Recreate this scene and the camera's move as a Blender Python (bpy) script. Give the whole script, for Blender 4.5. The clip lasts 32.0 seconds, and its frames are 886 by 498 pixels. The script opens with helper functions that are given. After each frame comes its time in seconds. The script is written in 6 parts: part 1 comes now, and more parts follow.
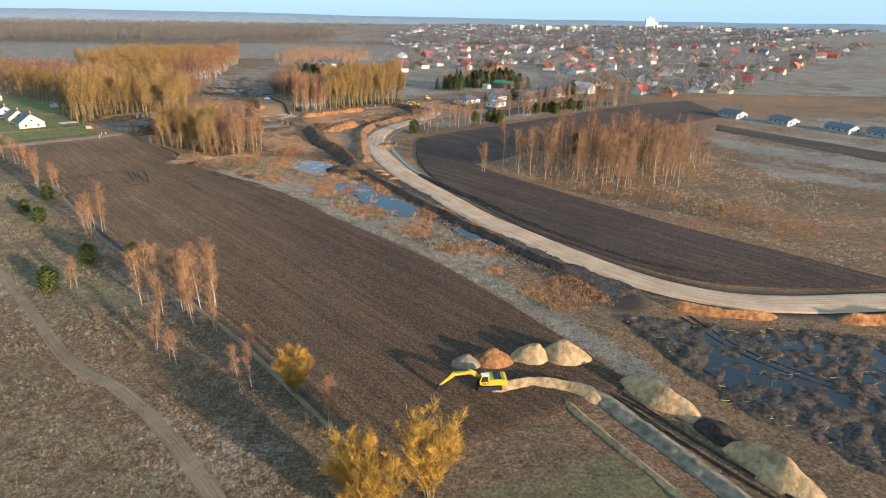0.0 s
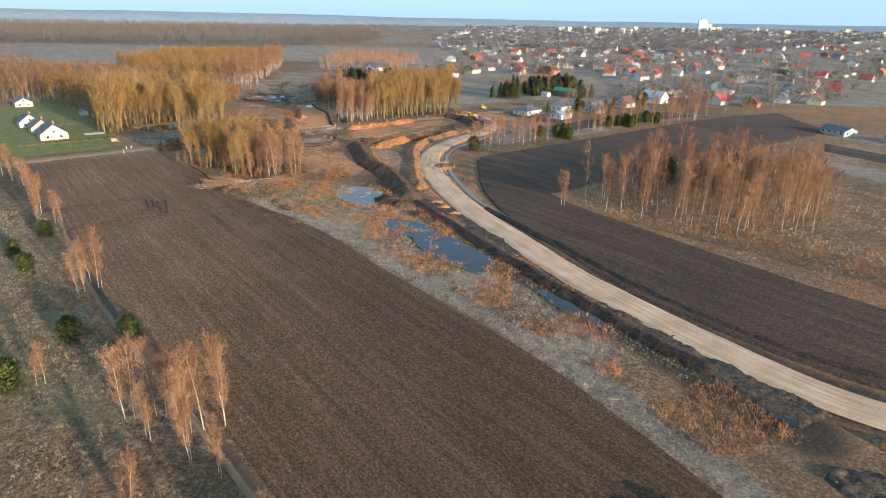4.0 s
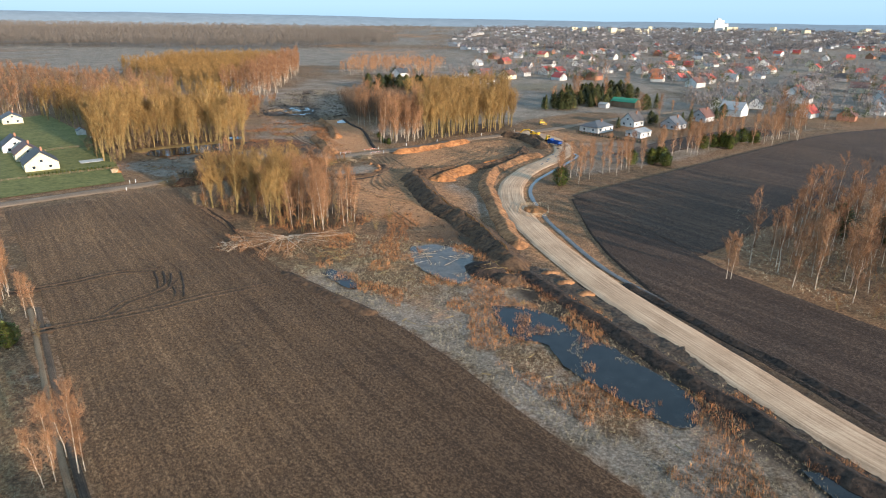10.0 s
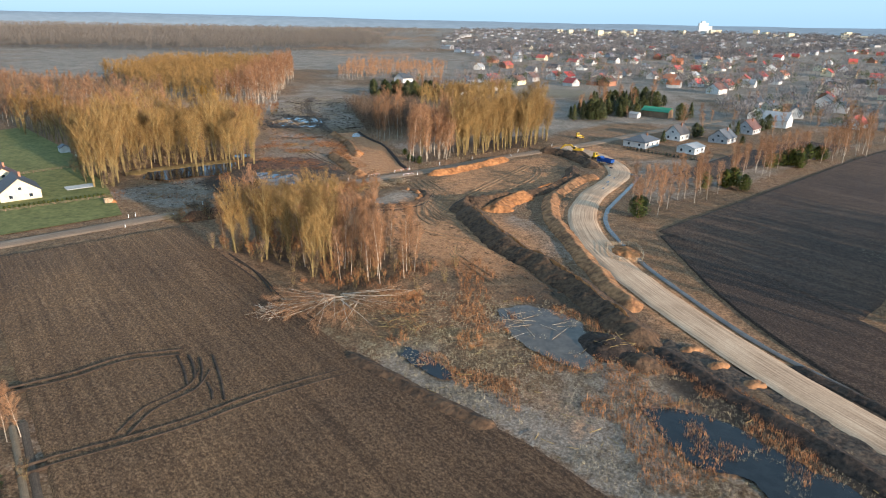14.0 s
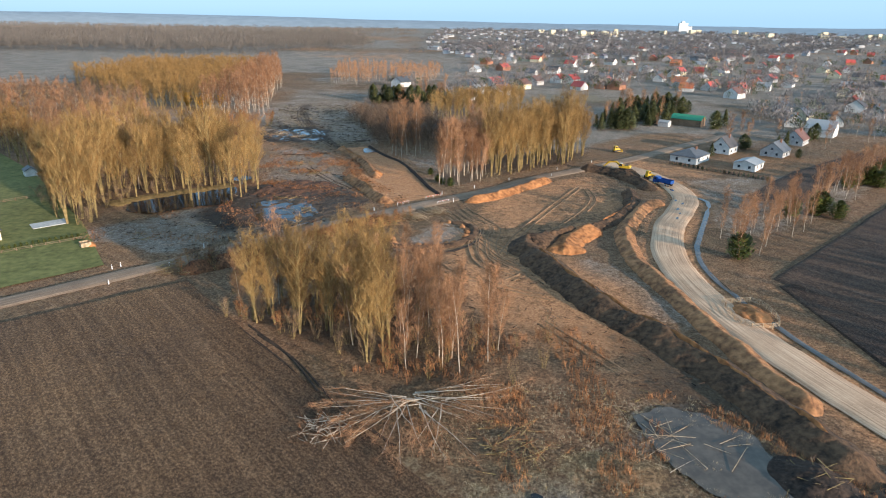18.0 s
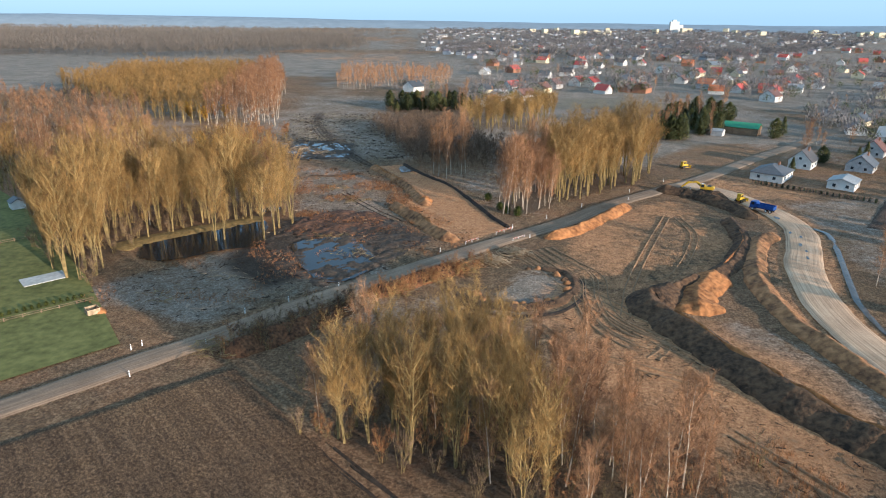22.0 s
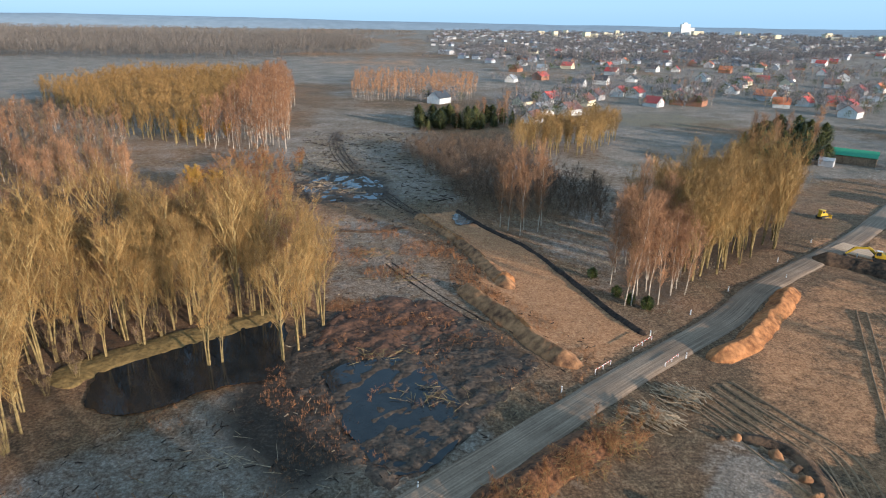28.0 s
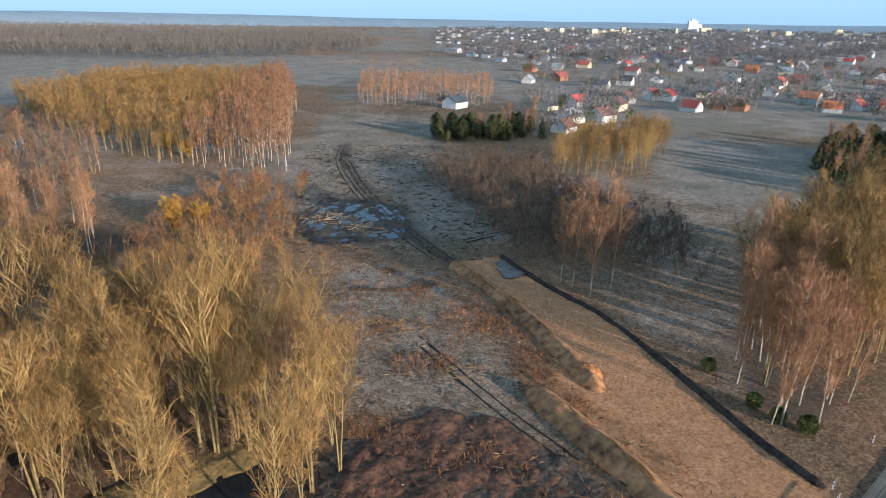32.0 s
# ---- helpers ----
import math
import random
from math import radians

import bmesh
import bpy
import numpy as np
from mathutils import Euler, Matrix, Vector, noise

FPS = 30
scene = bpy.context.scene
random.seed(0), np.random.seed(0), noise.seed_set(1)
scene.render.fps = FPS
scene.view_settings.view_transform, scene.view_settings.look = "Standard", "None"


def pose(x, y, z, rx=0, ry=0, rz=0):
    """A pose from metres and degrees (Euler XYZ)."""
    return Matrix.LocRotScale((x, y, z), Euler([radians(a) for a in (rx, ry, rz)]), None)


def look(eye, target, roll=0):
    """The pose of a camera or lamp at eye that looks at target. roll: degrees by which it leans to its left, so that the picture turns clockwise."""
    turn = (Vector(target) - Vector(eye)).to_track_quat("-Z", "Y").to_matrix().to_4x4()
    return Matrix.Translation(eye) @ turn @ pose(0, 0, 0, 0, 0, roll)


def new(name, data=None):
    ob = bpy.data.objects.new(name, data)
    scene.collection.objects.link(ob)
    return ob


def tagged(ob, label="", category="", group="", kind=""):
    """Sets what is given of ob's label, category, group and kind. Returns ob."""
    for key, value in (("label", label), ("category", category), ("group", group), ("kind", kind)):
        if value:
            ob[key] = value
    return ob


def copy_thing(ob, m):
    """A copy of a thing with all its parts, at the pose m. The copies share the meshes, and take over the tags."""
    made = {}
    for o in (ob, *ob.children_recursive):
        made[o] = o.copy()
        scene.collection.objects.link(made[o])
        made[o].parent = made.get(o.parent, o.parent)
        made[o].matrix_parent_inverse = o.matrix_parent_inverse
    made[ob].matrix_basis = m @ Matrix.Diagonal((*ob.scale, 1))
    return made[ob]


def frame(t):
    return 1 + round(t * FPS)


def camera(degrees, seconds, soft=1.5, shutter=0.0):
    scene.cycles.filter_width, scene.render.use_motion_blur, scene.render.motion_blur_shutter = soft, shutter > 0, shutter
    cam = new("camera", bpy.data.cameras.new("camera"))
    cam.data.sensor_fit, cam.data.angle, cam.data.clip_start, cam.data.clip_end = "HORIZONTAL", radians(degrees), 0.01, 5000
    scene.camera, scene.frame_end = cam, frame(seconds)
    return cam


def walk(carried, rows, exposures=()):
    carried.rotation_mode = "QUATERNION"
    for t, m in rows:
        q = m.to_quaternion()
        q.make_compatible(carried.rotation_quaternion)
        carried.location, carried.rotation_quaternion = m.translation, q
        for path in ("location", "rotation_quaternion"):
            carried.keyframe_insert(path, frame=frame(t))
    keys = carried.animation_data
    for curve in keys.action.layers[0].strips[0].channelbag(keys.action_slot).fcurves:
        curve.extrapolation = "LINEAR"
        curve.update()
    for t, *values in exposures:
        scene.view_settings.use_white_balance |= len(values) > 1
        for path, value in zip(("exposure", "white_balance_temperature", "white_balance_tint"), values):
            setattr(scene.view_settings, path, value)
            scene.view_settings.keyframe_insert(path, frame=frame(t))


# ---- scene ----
cam = camera(70.0, 32.0, soft=1.1)
ROWS = [
    (0.0, -0.00, -0.00, 60.00, 0.000, -20.340, 0.725),
    (0.5, -0.68, 5.67, 59.94, 0.790, -20.330, 0.745),
    (1.0, -1.48, 11.29, 59.89, 1.644, -20.306, 0.742),
    (1.5, -2.52, 16.87, 59.83, 2.487, -20.298, 0.718),
    (2.0, -3.88, 22.47, 59.78, 3.293, -20.278, 0.683),
    (2.5, -5.35, 28.10, 59.72, 3.615, -20.279, 0.674),
    (3.0, -6.94, 33.69, 59.67, 3.625, -20.268, 0.702),
    (3.5, -8.79, 39.28, 59.64, 3.673, -20.254, 0.710),
    (5.5, -17.65, 60.65, 59.81, 3.769, -20.248, 0.817),
    (6.0, -20.12, 65.83, 59.72, 3.814, -20.240, 0.785),
    (6.5, -22.63, 71.02, 59.60, 3.861, -20.246, 0.762),
    (7.0, -25.19, 76.23, 59.52, 3.916, -20.218, 0.753),
    (7.5, -27.80, 81.36, 59.42, 3.921, -20.222, 0.732),
    (8.0, -30.58, 86.33, 59.38, 3.998, -20.228, 0.645),
    (8.5, -33.48, 91.13, 59.43, 4.085, -20.227, 0.566),
    (9.0, -36.47, 95.74, 59.52, 4.155, -20.222, 0.532),
    (9.5, -39.65, 100.31, 59.62, 4.215, -20.223, 0.515),
    (10.0, -43.02, 104.84, 59.72, 4.202, -20.220, 0.538),
    (10.5, -46.60, 109.29, 59.76, 3.987, -20.216, 0.570),
    (11.0, -50.35, 113.71, 59.77, 3.680, -20.206, 0.581),
    (11.5, -54.09, 118.19, 59.79, 3.395, -20.191, 0.582),
    (12.0, -57.65, 122.83, 59.80, 3.099, -20.179, 0.608),
    (12.5, -61.12, 127.50, 59.79, 2.992, -20.171, 0.629),
    (13.0, -64.44, 132.19, 59.81, 2.867, -20.135, 0.655),
    (13.5, -67.59, 136.82, 59.82, 2.631, -20.096, 0.713),
    (14.0, -70.79, 141.45, 59.78, 2.382, -20.070, 0.773),
    (14.5, -74.09, 146.01, 59.70, 2.192, -20.063, 0.800),
    (16.5, -84.99, 166.36, 59.30, 1.180, -19.915, 0.828),
    (17.0, -87.94, 171.19, 59.30, 0.892, -19.957, 0.792),
    (17.5, -91.01, 176.10, 59.35, 0.625, -19.997, 0.779),
    (18.0, -94.14, 180.98, 59.41, 0.320, -20.039, 0.797),
    (18.5, -97.31, 185.77, 59.48, 0.023, -20.064, 0.793),
    (19.0, -100.60, 190.43, 59.55, -0.180, -20.096, 0.745),
    (19.5, -103.90, 195.12, 59.65, -0.367, -20.091, 0.690),
    (20.0, -107.12, 199.90, 59.70, -0.561, -20.100, 0.650),
    (20.5, -110.27, 204.68, 59.65, -0.812, -20.100, 0.618),
    (21.0, -113.41, 209.46, 59.58, -0.933, -20.084, 0.576),
    (21.5, -116.55, 214.32, 59.52, -0.928, -20.043, 0.533),
    (22.0, -119.61, 219.20, 59.42, -0.837, -20.050, 0.481),
    (22.5, -122.23, 224.41, 59.35, -0.784, -20.023, 0.457),
    (23.0, -124.32, 229.92, 59.33, -0.827, -19.961, 0.493),
    (23.5, -126.30, 235.44, 59.34, -0.826, -19.941, 0.508),
    (24.0, -128.39, 240.81, 59.34, -0.804, -19.943, 0.486),
    (24.5, -130.59, 246.13, 59.38, -0.678, -19.938, 0.449),
    (25.0, -132.55, 251.50, 59.46, -0.657, -19.900, 0.473),
    (25.5, -134.25, 257.01, 59.57, -0.716, -19.848, 0.558),
    (27.5, -138.92, 280.30, 59.96, -0.673, -19.912, 0.788),
    (28.0, -139.93, 286.21, 59.95, -0.745, -19.950, 0.759),
    (28.5, -141.06, 292.05, 59.92, -0.719, -19.997, 0.717),
    (29.0, -142.37, 297.82, 59.87, -0.673, -20.055, 0.657),
    (29.5, -143.60, 303.56, 59.81, -0.647, -20.103, 0.635),
    (30.0, -144.76, 309.33, 59.73, -0.666, -20.144, 0.664),
    (30.5, -145.95, 315.13, 59.64, -0.707, -20.181, 0.704),
    (31.0, -147.14, 320.90, 59.57, -0.703, -20.184, 0.713),
    (31.5, -148.37, 326.57, 59.46, -0.657, -20.192, 0.683),
    (32.0, -149.74, 332.19, 59.33, -0.583, -20.183, 0.626),
]
walk(cam, [(t, pose(x, y, z, 90 + pitch, 0, yaw) @ pose(0, 0, 0, 0, 0, roll)) for t, x, y, z, yaw, pitch, roll in ROWS],
     exposures=[(0.0, 0.99, 5700, 11), (12.0, 0.95, 5600, 11), (25.0, 0.85, 5350, 10.5), (28.0, 0.83, 5300, 10.5), (30.0, 1.04, 5250, 10.5), (31.0, 1.05, 5250, 10.5), (32.0, 0.82, 5250, 10.5)])

# ---- light ----
SUN_AZ, SUN_EL = radians(134.0), radians(10.5)
world = bpy.data.worlds.new("sky")
scene.world = world
world.use_nodes = True
wn = world.node_tree
sky = wn.nodes.new("ShaderNodeTexSky")
sky.sky_type, sky.sun_disc, sky.sun_elevation, sky.sun_rotation = "NISHITA", False, SUN_EL, SUN_AZ
sky.air_density, sky.dust_density, sky.ozone_density = 1.0, 1.0, 3.0
haze = wn.nodes.new("ShaderNodeMix")
haze.data_type = "RGBA"
haze.inputs[0].default_value, haze.inputs[7].default_value = 0.78, (2.1, 3.05, 3.6, 1)
wn.links.new(sky.outputs[0], haze.inputs[6])
wn.links.new(haze.outputs[2], wn.nodes["Background"].inputs[0])
wn.nodes["Background"].inputs[1].default_value = 0.15
sun_data = bpy.data.lights.new("sun", "SUN")
sun_data.energy, sun_data.angle, sun_data.color = 4.9, radians(0.6), (1.0, 0.78, 0.55)
sun = new("sun", sun_data)
sun.matrix_world = look((math.sin(SUN_AZ) * 300, math.cos(SUN_AZ) * 300, math.tan(SUN_EL) * 300), (0, 0, 0))


# ---- materials ----
def nodes_of(name, rough=0.9, metal=0.0):
    m = bpy.data.materials.new(name)
    m.use_nodes = True
    nt = m.node_tree
    b = nt.nodes["Principled BSDF"]
    b.inputs["Roughness"].default_value, b.inputs["Metallic"].default_value = rough, metal
    b.inputs["Specular IOR Level"].default_value = 0.25
    return m, nt, b


def noise_node(nt, scale, detail=4.0, rough=0.6, stretch=None, turn=0.0):
    co = nt.nodes.new("ShaderNodeTexCoord")
    mp = nt.nodes.new("ShaderNodeMapping")
    mp.inputs["Rotation"].default_value = (0, 0, turn)
    mp.inputs["Scale"].default_value = stretch or (1, 1, 1)
    n = nt.nodes.new("ShaderNodeTexNoise")
    n.inputs["Scale"].default_value, n.inputs["Detail"].default_value, n.inputs["Roughness"].default_value = scale, detail, rough
    nt.links.new(co.outputs["Object"], mp.inputs[0])
    nt.links.new(mp.outputs[0], n.inputs["Vector"])
    return n.outputs["Fac"]


def ramp(nt, fac, stops):
    r = nt.nodes.new("ShaderNodeValToRGB")
    while len(r.color_ramp.elements) < len(stops):
        r.color_ramp.elements.new(0.5)
    for e, (p, c) in zip(r.color_ramp.elements, stops):
        e.position, e.color = p, (*c, 1)
    nt.links.new(fac, r.inputs[0])
    return r.outputs[0]


def mixed(nt, fac, a, b, how="MIX"):
    m = nt.nodes.new("ShaderNodeMix")
    m.data_type, m.blend_type = "RGBA", how
    for sock, v in ((m.inputs[0], fac), (m.inputs[6], a), (m.inputs[7], b)):
        if isinstance(v, bpy.types.NodeSocket):
            nt.links.new(v, sock)
        elif isinstance(v, (int, float)):
            sock.default_value = v
        else:
            sock.default_value = (*v, 1)
    return m.outputs[2]


def calc(nt, op, a, b=0.0, clamp=False):
    m = nt.nodes.new("ShaderNodeMath")
    m.operation, m.use_clamp = op, clamp
    for sock, v in zip(m.inputs, (a, b)):
        if isinstance(v, bpy.types.NodeSocket):
            nt.links.new(v, sock)
        else:
            sock.default_value = v
    return m.outputs[0]


def bumped(nt, b, height, strength, dist):
    u = nt.nodes.new("ShaderNodeBump")
    u.inputs["Strength"].default_value, u.inputs["Distance"].default_value = strength, dist
    nt.links.new(height, u.inputs["Height"])
    nt.links.new(u.outputs[0], b.inputs["Normal"])


def plain(name, dark, light, scale=3.0, rough=0.8, metal=0.0, bump=0.0, vary=0.0, coarse=0.25):
    """Two-scale mottled surface; vary: how much single objects differ."""
    m, nt, b = nodes_of(name, rough, metal)
    f = noise_node(nt, scale, 5)
    g = noise_node(nt, scale * coarse, 2)
    mixf = calc(nt, "ADD", calc(nt, "MULTIPLY", f, 0.6), calc(nt, "MULTIPLY", g, 0.4))
    c = ramp(nt, mixf, [(0.35, dark), (0.65, light)])
    if vary:
        oi = nt.nodes.new("ShaderNodeObjectInfo")
        hsv = nt.nodes.new("ShaderNodeHueSaturation")
        nt.links.new(calc(nt, "ADD", calc(nt, "MULTIPLY", oi.outputs["Random"], vary), 1 - vary / 2), hsv.inputs["Value"])
        nt.links.new(calc(nt, "ADD", calc(nt, "MULTIPLY", oi.outputs["Random"], 0.04 * min(1, vary)), 0.48), hsv.inputs["Hue"])
        nt.links.new(c, hsv.inputs["Color"])
        c = hsv.outputs[0]
    nt.links.new(c, b.inputs["Base Color"])
    if bump:
        bumped(nt, b, f, 0.8, bump)
    return m


def twig_stuff(name, dark, light):
    """Bare twigs; colour varies from tree to tree."""
    m, nt, b = nodes_of(name, 0.75)
    oi = nt.nodes.new("ShaderNodeObjectInfo")
    ge = nt.nodes.new("ShaderNodeNewGeometry")
    f = calc(nt, "ADD", calc(nt, "MULTIPLY", oi.outputs["Random"], 0.6), calc(nt, "MULTIPLY", ge.outputs["Random Per Island"], 0.4))
    c = ramp(nt, f, [(0.1, dark), (0.9, light)])
    c = mixed(nt, 1.0, c, ramp(nt, noise_node(nt, 0.45, 3), [(0.38, (0.5, 0.48, 0.46)), (0.6, (1.25, 1.22, 1.15))]), "MULTIPLY")
    nt.links.new(c, b.inputs["Base Color"])
    return m


def ground_mat():
    m, nt, b = nodes_of("ground_cover", 0.95)
    at = nt.nodes.new("ShaderNodeAttribute")
    at.attribute_name = "cover"
    sp = nt.nodes.new("ShaderNodeSeparateColor")
    nt.links.new(at.outputs["Color"], sp.inputs[0])
    n1, n2, n3 = noise_node(nt, 0.05, 6, 0.65), noise_node(nt, 0.45, 6, 0.72), noise_node(nt, 1.8, 6, 0.8)
    n0 = noise_node(nt, 0.006, 5, 0.6)
    grain = calc(nt, "ADD", calc(nt, "MULTIPLY", n2, 0.36), calc(nt, "MULTIPLY", n3, 0.64))
    base = ramp(nt, grain, [(0.36, (0.052, 0.032, 0.02)), (0.5, (0.172, 0.11, 0.067)), (0.64, (0.37, 0.255, 0.167))])
    tint = ramp(nt, n1, [(0.35, (0.8, 0.81, 0.7)), (0.65, (1.18, 1.0, 0.82))])
    base = mixed(nt, 1.0, base, tint, "MULTIPLY")
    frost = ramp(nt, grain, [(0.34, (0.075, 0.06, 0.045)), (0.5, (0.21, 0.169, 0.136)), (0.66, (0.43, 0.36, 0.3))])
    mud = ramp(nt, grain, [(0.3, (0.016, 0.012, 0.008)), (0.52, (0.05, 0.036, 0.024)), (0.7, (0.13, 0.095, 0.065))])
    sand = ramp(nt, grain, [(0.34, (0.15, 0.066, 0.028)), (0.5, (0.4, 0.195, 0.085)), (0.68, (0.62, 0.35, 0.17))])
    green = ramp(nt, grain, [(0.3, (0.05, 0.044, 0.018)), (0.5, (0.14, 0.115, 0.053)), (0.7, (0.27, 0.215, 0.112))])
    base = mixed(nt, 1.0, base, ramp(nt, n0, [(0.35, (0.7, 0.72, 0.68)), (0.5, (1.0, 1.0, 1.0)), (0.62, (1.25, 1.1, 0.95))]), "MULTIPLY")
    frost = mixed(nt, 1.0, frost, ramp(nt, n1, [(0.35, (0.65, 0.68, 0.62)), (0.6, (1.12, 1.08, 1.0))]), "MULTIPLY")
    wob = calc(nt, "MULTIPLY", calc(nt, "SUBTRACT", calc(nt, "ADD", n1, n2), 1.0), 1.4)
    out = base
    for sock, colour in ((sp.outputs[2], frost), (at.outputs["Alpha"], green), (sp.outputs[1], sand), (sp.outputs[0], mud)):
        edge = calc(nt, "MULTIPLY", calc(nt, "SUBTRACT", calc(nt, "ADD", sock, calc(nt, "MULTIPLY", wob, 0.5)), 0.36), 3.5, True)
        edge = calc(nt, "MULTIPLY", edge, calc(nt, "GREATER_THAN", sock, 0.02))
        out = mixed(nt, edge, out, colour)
    nt.links.new(out, b.inputs["Base Color"])
    bumped(nt, b, grain, 1.0, 0.7)
    return m


def along_noise(nt, heading, stretch, scale, detail=4.0, rough=0.6):
    """Noise drawn out along a heading on the ground."""
    co = nt.nodes.new("ShaderNodeTexCoord")
    mp = nt.nodes.new("ShaderNodeMapping")
    mp.vector_type = "TEXTURE"
    mp.inputs["Rotation"].default_value, mp.inputs["Scale"].default_value = (0, 0, heading), (stretch, 1, 1)
    n = nt.nodes.new("ShaderNodeTexNoise")
    n.inputs["Scale"].default_value, n.inputs["Detail"].default_value, n.inputs["Roughness"].default_value = scale, detail, rough
    nt.links.new(co.outputs["Object"], mp.inputs[0])
    nt.links.new(mp.outputs[0], n.inputs["Vector"])
    return n.outputs["Fac"]


def soil_mat(name, heading, tones, row=1.0, relief=0.35):
    """Tilled soil with rows along a heading."""
    m, nt, b = nodes_of(name, 0.95)
    n1 = noise_node(nt, 0.02, 4)
    rows = along_noise(nt, heading, 40.0, 0.9 / row, 3)
    coarse = along_noise(nt, heading, 60.0, 0.16, 2)
    clod = along_noise(nt, heading, 1.4, 2.6, 8, 0.85)
    h = calc(nt, "ADD", calc(nt, "MULTIPLY", rows, 0.15), calc(nt, "MULTIPLY", clod, 0.85))
    c = ramp(nt, h, [(0.44, tones[0]), (0.52, tones[1]), (0.605, tones[2])])
    c = mixed(nt, 1.0, c, ramp(nt, n1, [(0.35, (0.8, 0.79, 0.8)), (0.65, (1.15, 1.12, 1.06))]), "MULTIPLY")
    c = mixed(nt, 1.0, c, ramp(nt, coarse, [(0.4, (0.94, 0.94, 0.94)), (0.6, (1.05, 1.05, 1.05))]), "MULTIPLY")
    # soil darkened by an attribute: damp, and tree shade put into the colour
    at = nt.nodes.new("ShaderNodeAttribute")
    at.attribute_name = "damp_shade"
    wet = calc(nt, "MULTIPLY", at.outputs["Fac"], ramp(nt, n1, [(0.3, (0.7, 0.7, 0.7)), (0.7, (1.0, 1.0, 1.0))]), True)
    c = mixed(nt, wet, c, mixed(nt, 1.0, c, (0.53, 0.52, 0.55), "MULTIPLY"))
    nt.links.new(c, b.inputs["Base Color"])
    bumped(nt, b, h, 1.0, relief)
    return m


def road_mat(name, tones, wet=0.0):
    """Packed road surface; the across attribute runs from -1 to 1 over its width."""
    m, nt, b = nodes_of(name, 0.9)
    at = nt.nodes.new("ShaderNodeAttribute")
    at.attribute_name = "across"
    al = nt.nodes.new("ShaderNodeAttribute")
    al.attribute_name = "along"
    cb = nt.nodes.new("ShaderNodeCombineXYZ")
    nt.links.new(calc(nt, "MULTIPLY", at.outputs["Fac"], 14.0), cb.inputs[0])
    nt.links.new(calc(nt, "MULTIPLY", al.outputs["Fac"], 0.05), cb.inputs[1])
    n = nt.nodes.new("ShaderNodeTexNoise")
    n.inputs["Scale"].default_value, n.inputs["Detail"].default_value = 1.0, 5
    nt.links.new(cb.outputs[0], n.inputs["Vector"])
    n2, n3 = noise_node(nt, 0.12, 4), noise_node(nt, 3.0, 5, 0.7)
    h = calc(nt, "ADD", calc(nt, "MULTIPLY", n.outputs["Fac"], 0.5), calc(nt, "ADD", calc(nt, "MULTIPLY", n2, 0.25), calc(nt, "MULTIPLY", n3, 0.25)))
    c = ramp(nt, h, [(0.36, tones[0]), (0.5, tones[1]), (0.64, tones[2])])
    nt.links.new(c, b.inputs["Base Color"])
    bumped(nt, b, h, 0.8, 0.12)
    return m


def water_mat(name, tint, rough=0.04):
    m, nt, b = nodes_of(name, rough)
    n = noise_node(nt, 0.35, 3)
    nt.links.new(ramp(nt, n, [(0.4, tint), (0.7, tuple(v * 1.8 for v in tint))]), b.inputs["Base Color"])
    b.inputs["IOR"].default_value, b.inputs["Specular IOR Level"].default_value = 1.33, 0.5
    bumped(nt, b, noise_node(nt, 1.5, 2), 0.15, 0.02)
    return m


def ribbed(name, dark, light, freq, turn_axis=0):
    """Roofing sheet or tile courses."""
    m, nt, b = nodes_of(name, 0.55)
    co = nt.nodes.new("ShaderNodeTexCoord")
    w = nt.nodes.new("ShaderNodeTexWave")
    w.bands_direction = "XYZ"[turn_axis]
    w.inputs["Scale"].default_value = freq
    nt.links.new(co.outputs["Object"], w.inputs[0])
    oi = nt.nodes.new("ShaderNodeObjectInfo")
    f = calc(nt, "ADD", calc(nt, "MULTIPLY", w.outputs["Fac"], 0.3), calc(nt, "ADD", calc(nt, "MULTIPLY", noise_node(nt, 0.8, 4), 0.4), calc(nt, "MULTIPLY", oi.outputs["Random"], 0.3)))
    nt.links.new(ramp(nt, f, [(0.25, dark), (0.75, light)]), b.inputs["Base Color"])
    bumped(nt, b, w.outputs["Fac"], 0.6, 0.05)
    return m


M_GROUND = ground_mat()
M_SOIL = soil_mat("ploughed_soil", radians(-48.7), [(0.064, 0.036, 0.0175), (0.158, 0.093, 0.046), (0.33, 0.206, 0.11)], 0.8, 0.5)
M_SOIL_DARK = soil_mat("harrowed_soil", radians(-50.0), [(0.034, 0.021, 0.0135), (0.077, 0.049, 0.032), (0.165, 0.11, 0.074)], 2.2)
M_SOIL_STRIP = soil_mat("strip_soil", radians(-49.0), [(0.028, 0.017, 0.011), (0.066, 0.041, 0.027), (0.145, 0.096, 0.064)], 2.2)
M_ROAD = road_mat("sand_gravel", [(0.23, 0.14, 0.08), (0.47, 0.3, 0.178), (0.66, 0.46, 0.295)])
M_TRACK = road_mat("grey_gravel", [(0.115, 0.074, 0.046), (0.22, 0.149, 0.096), (0.36, 0.253, 0.166)])
M_PATH = road_mat("trodden_grass", [(0.1, 0.066, 0.038), (0.19, 0.13, 0.076), (0.32, 0.225, 0.135)])
M_MUDTRACK = road_mat("mud_track", [(0.03, 0.02, 0.014), (0.08, 0.055, 0.036), (0.2, 0.14, 0.09)])
M_SAND = plain("orange_sand", (0.13, 0.05, 0.017), (0.46, 0.2, 0.07), 0.8, 0.95, 0, 0.6)
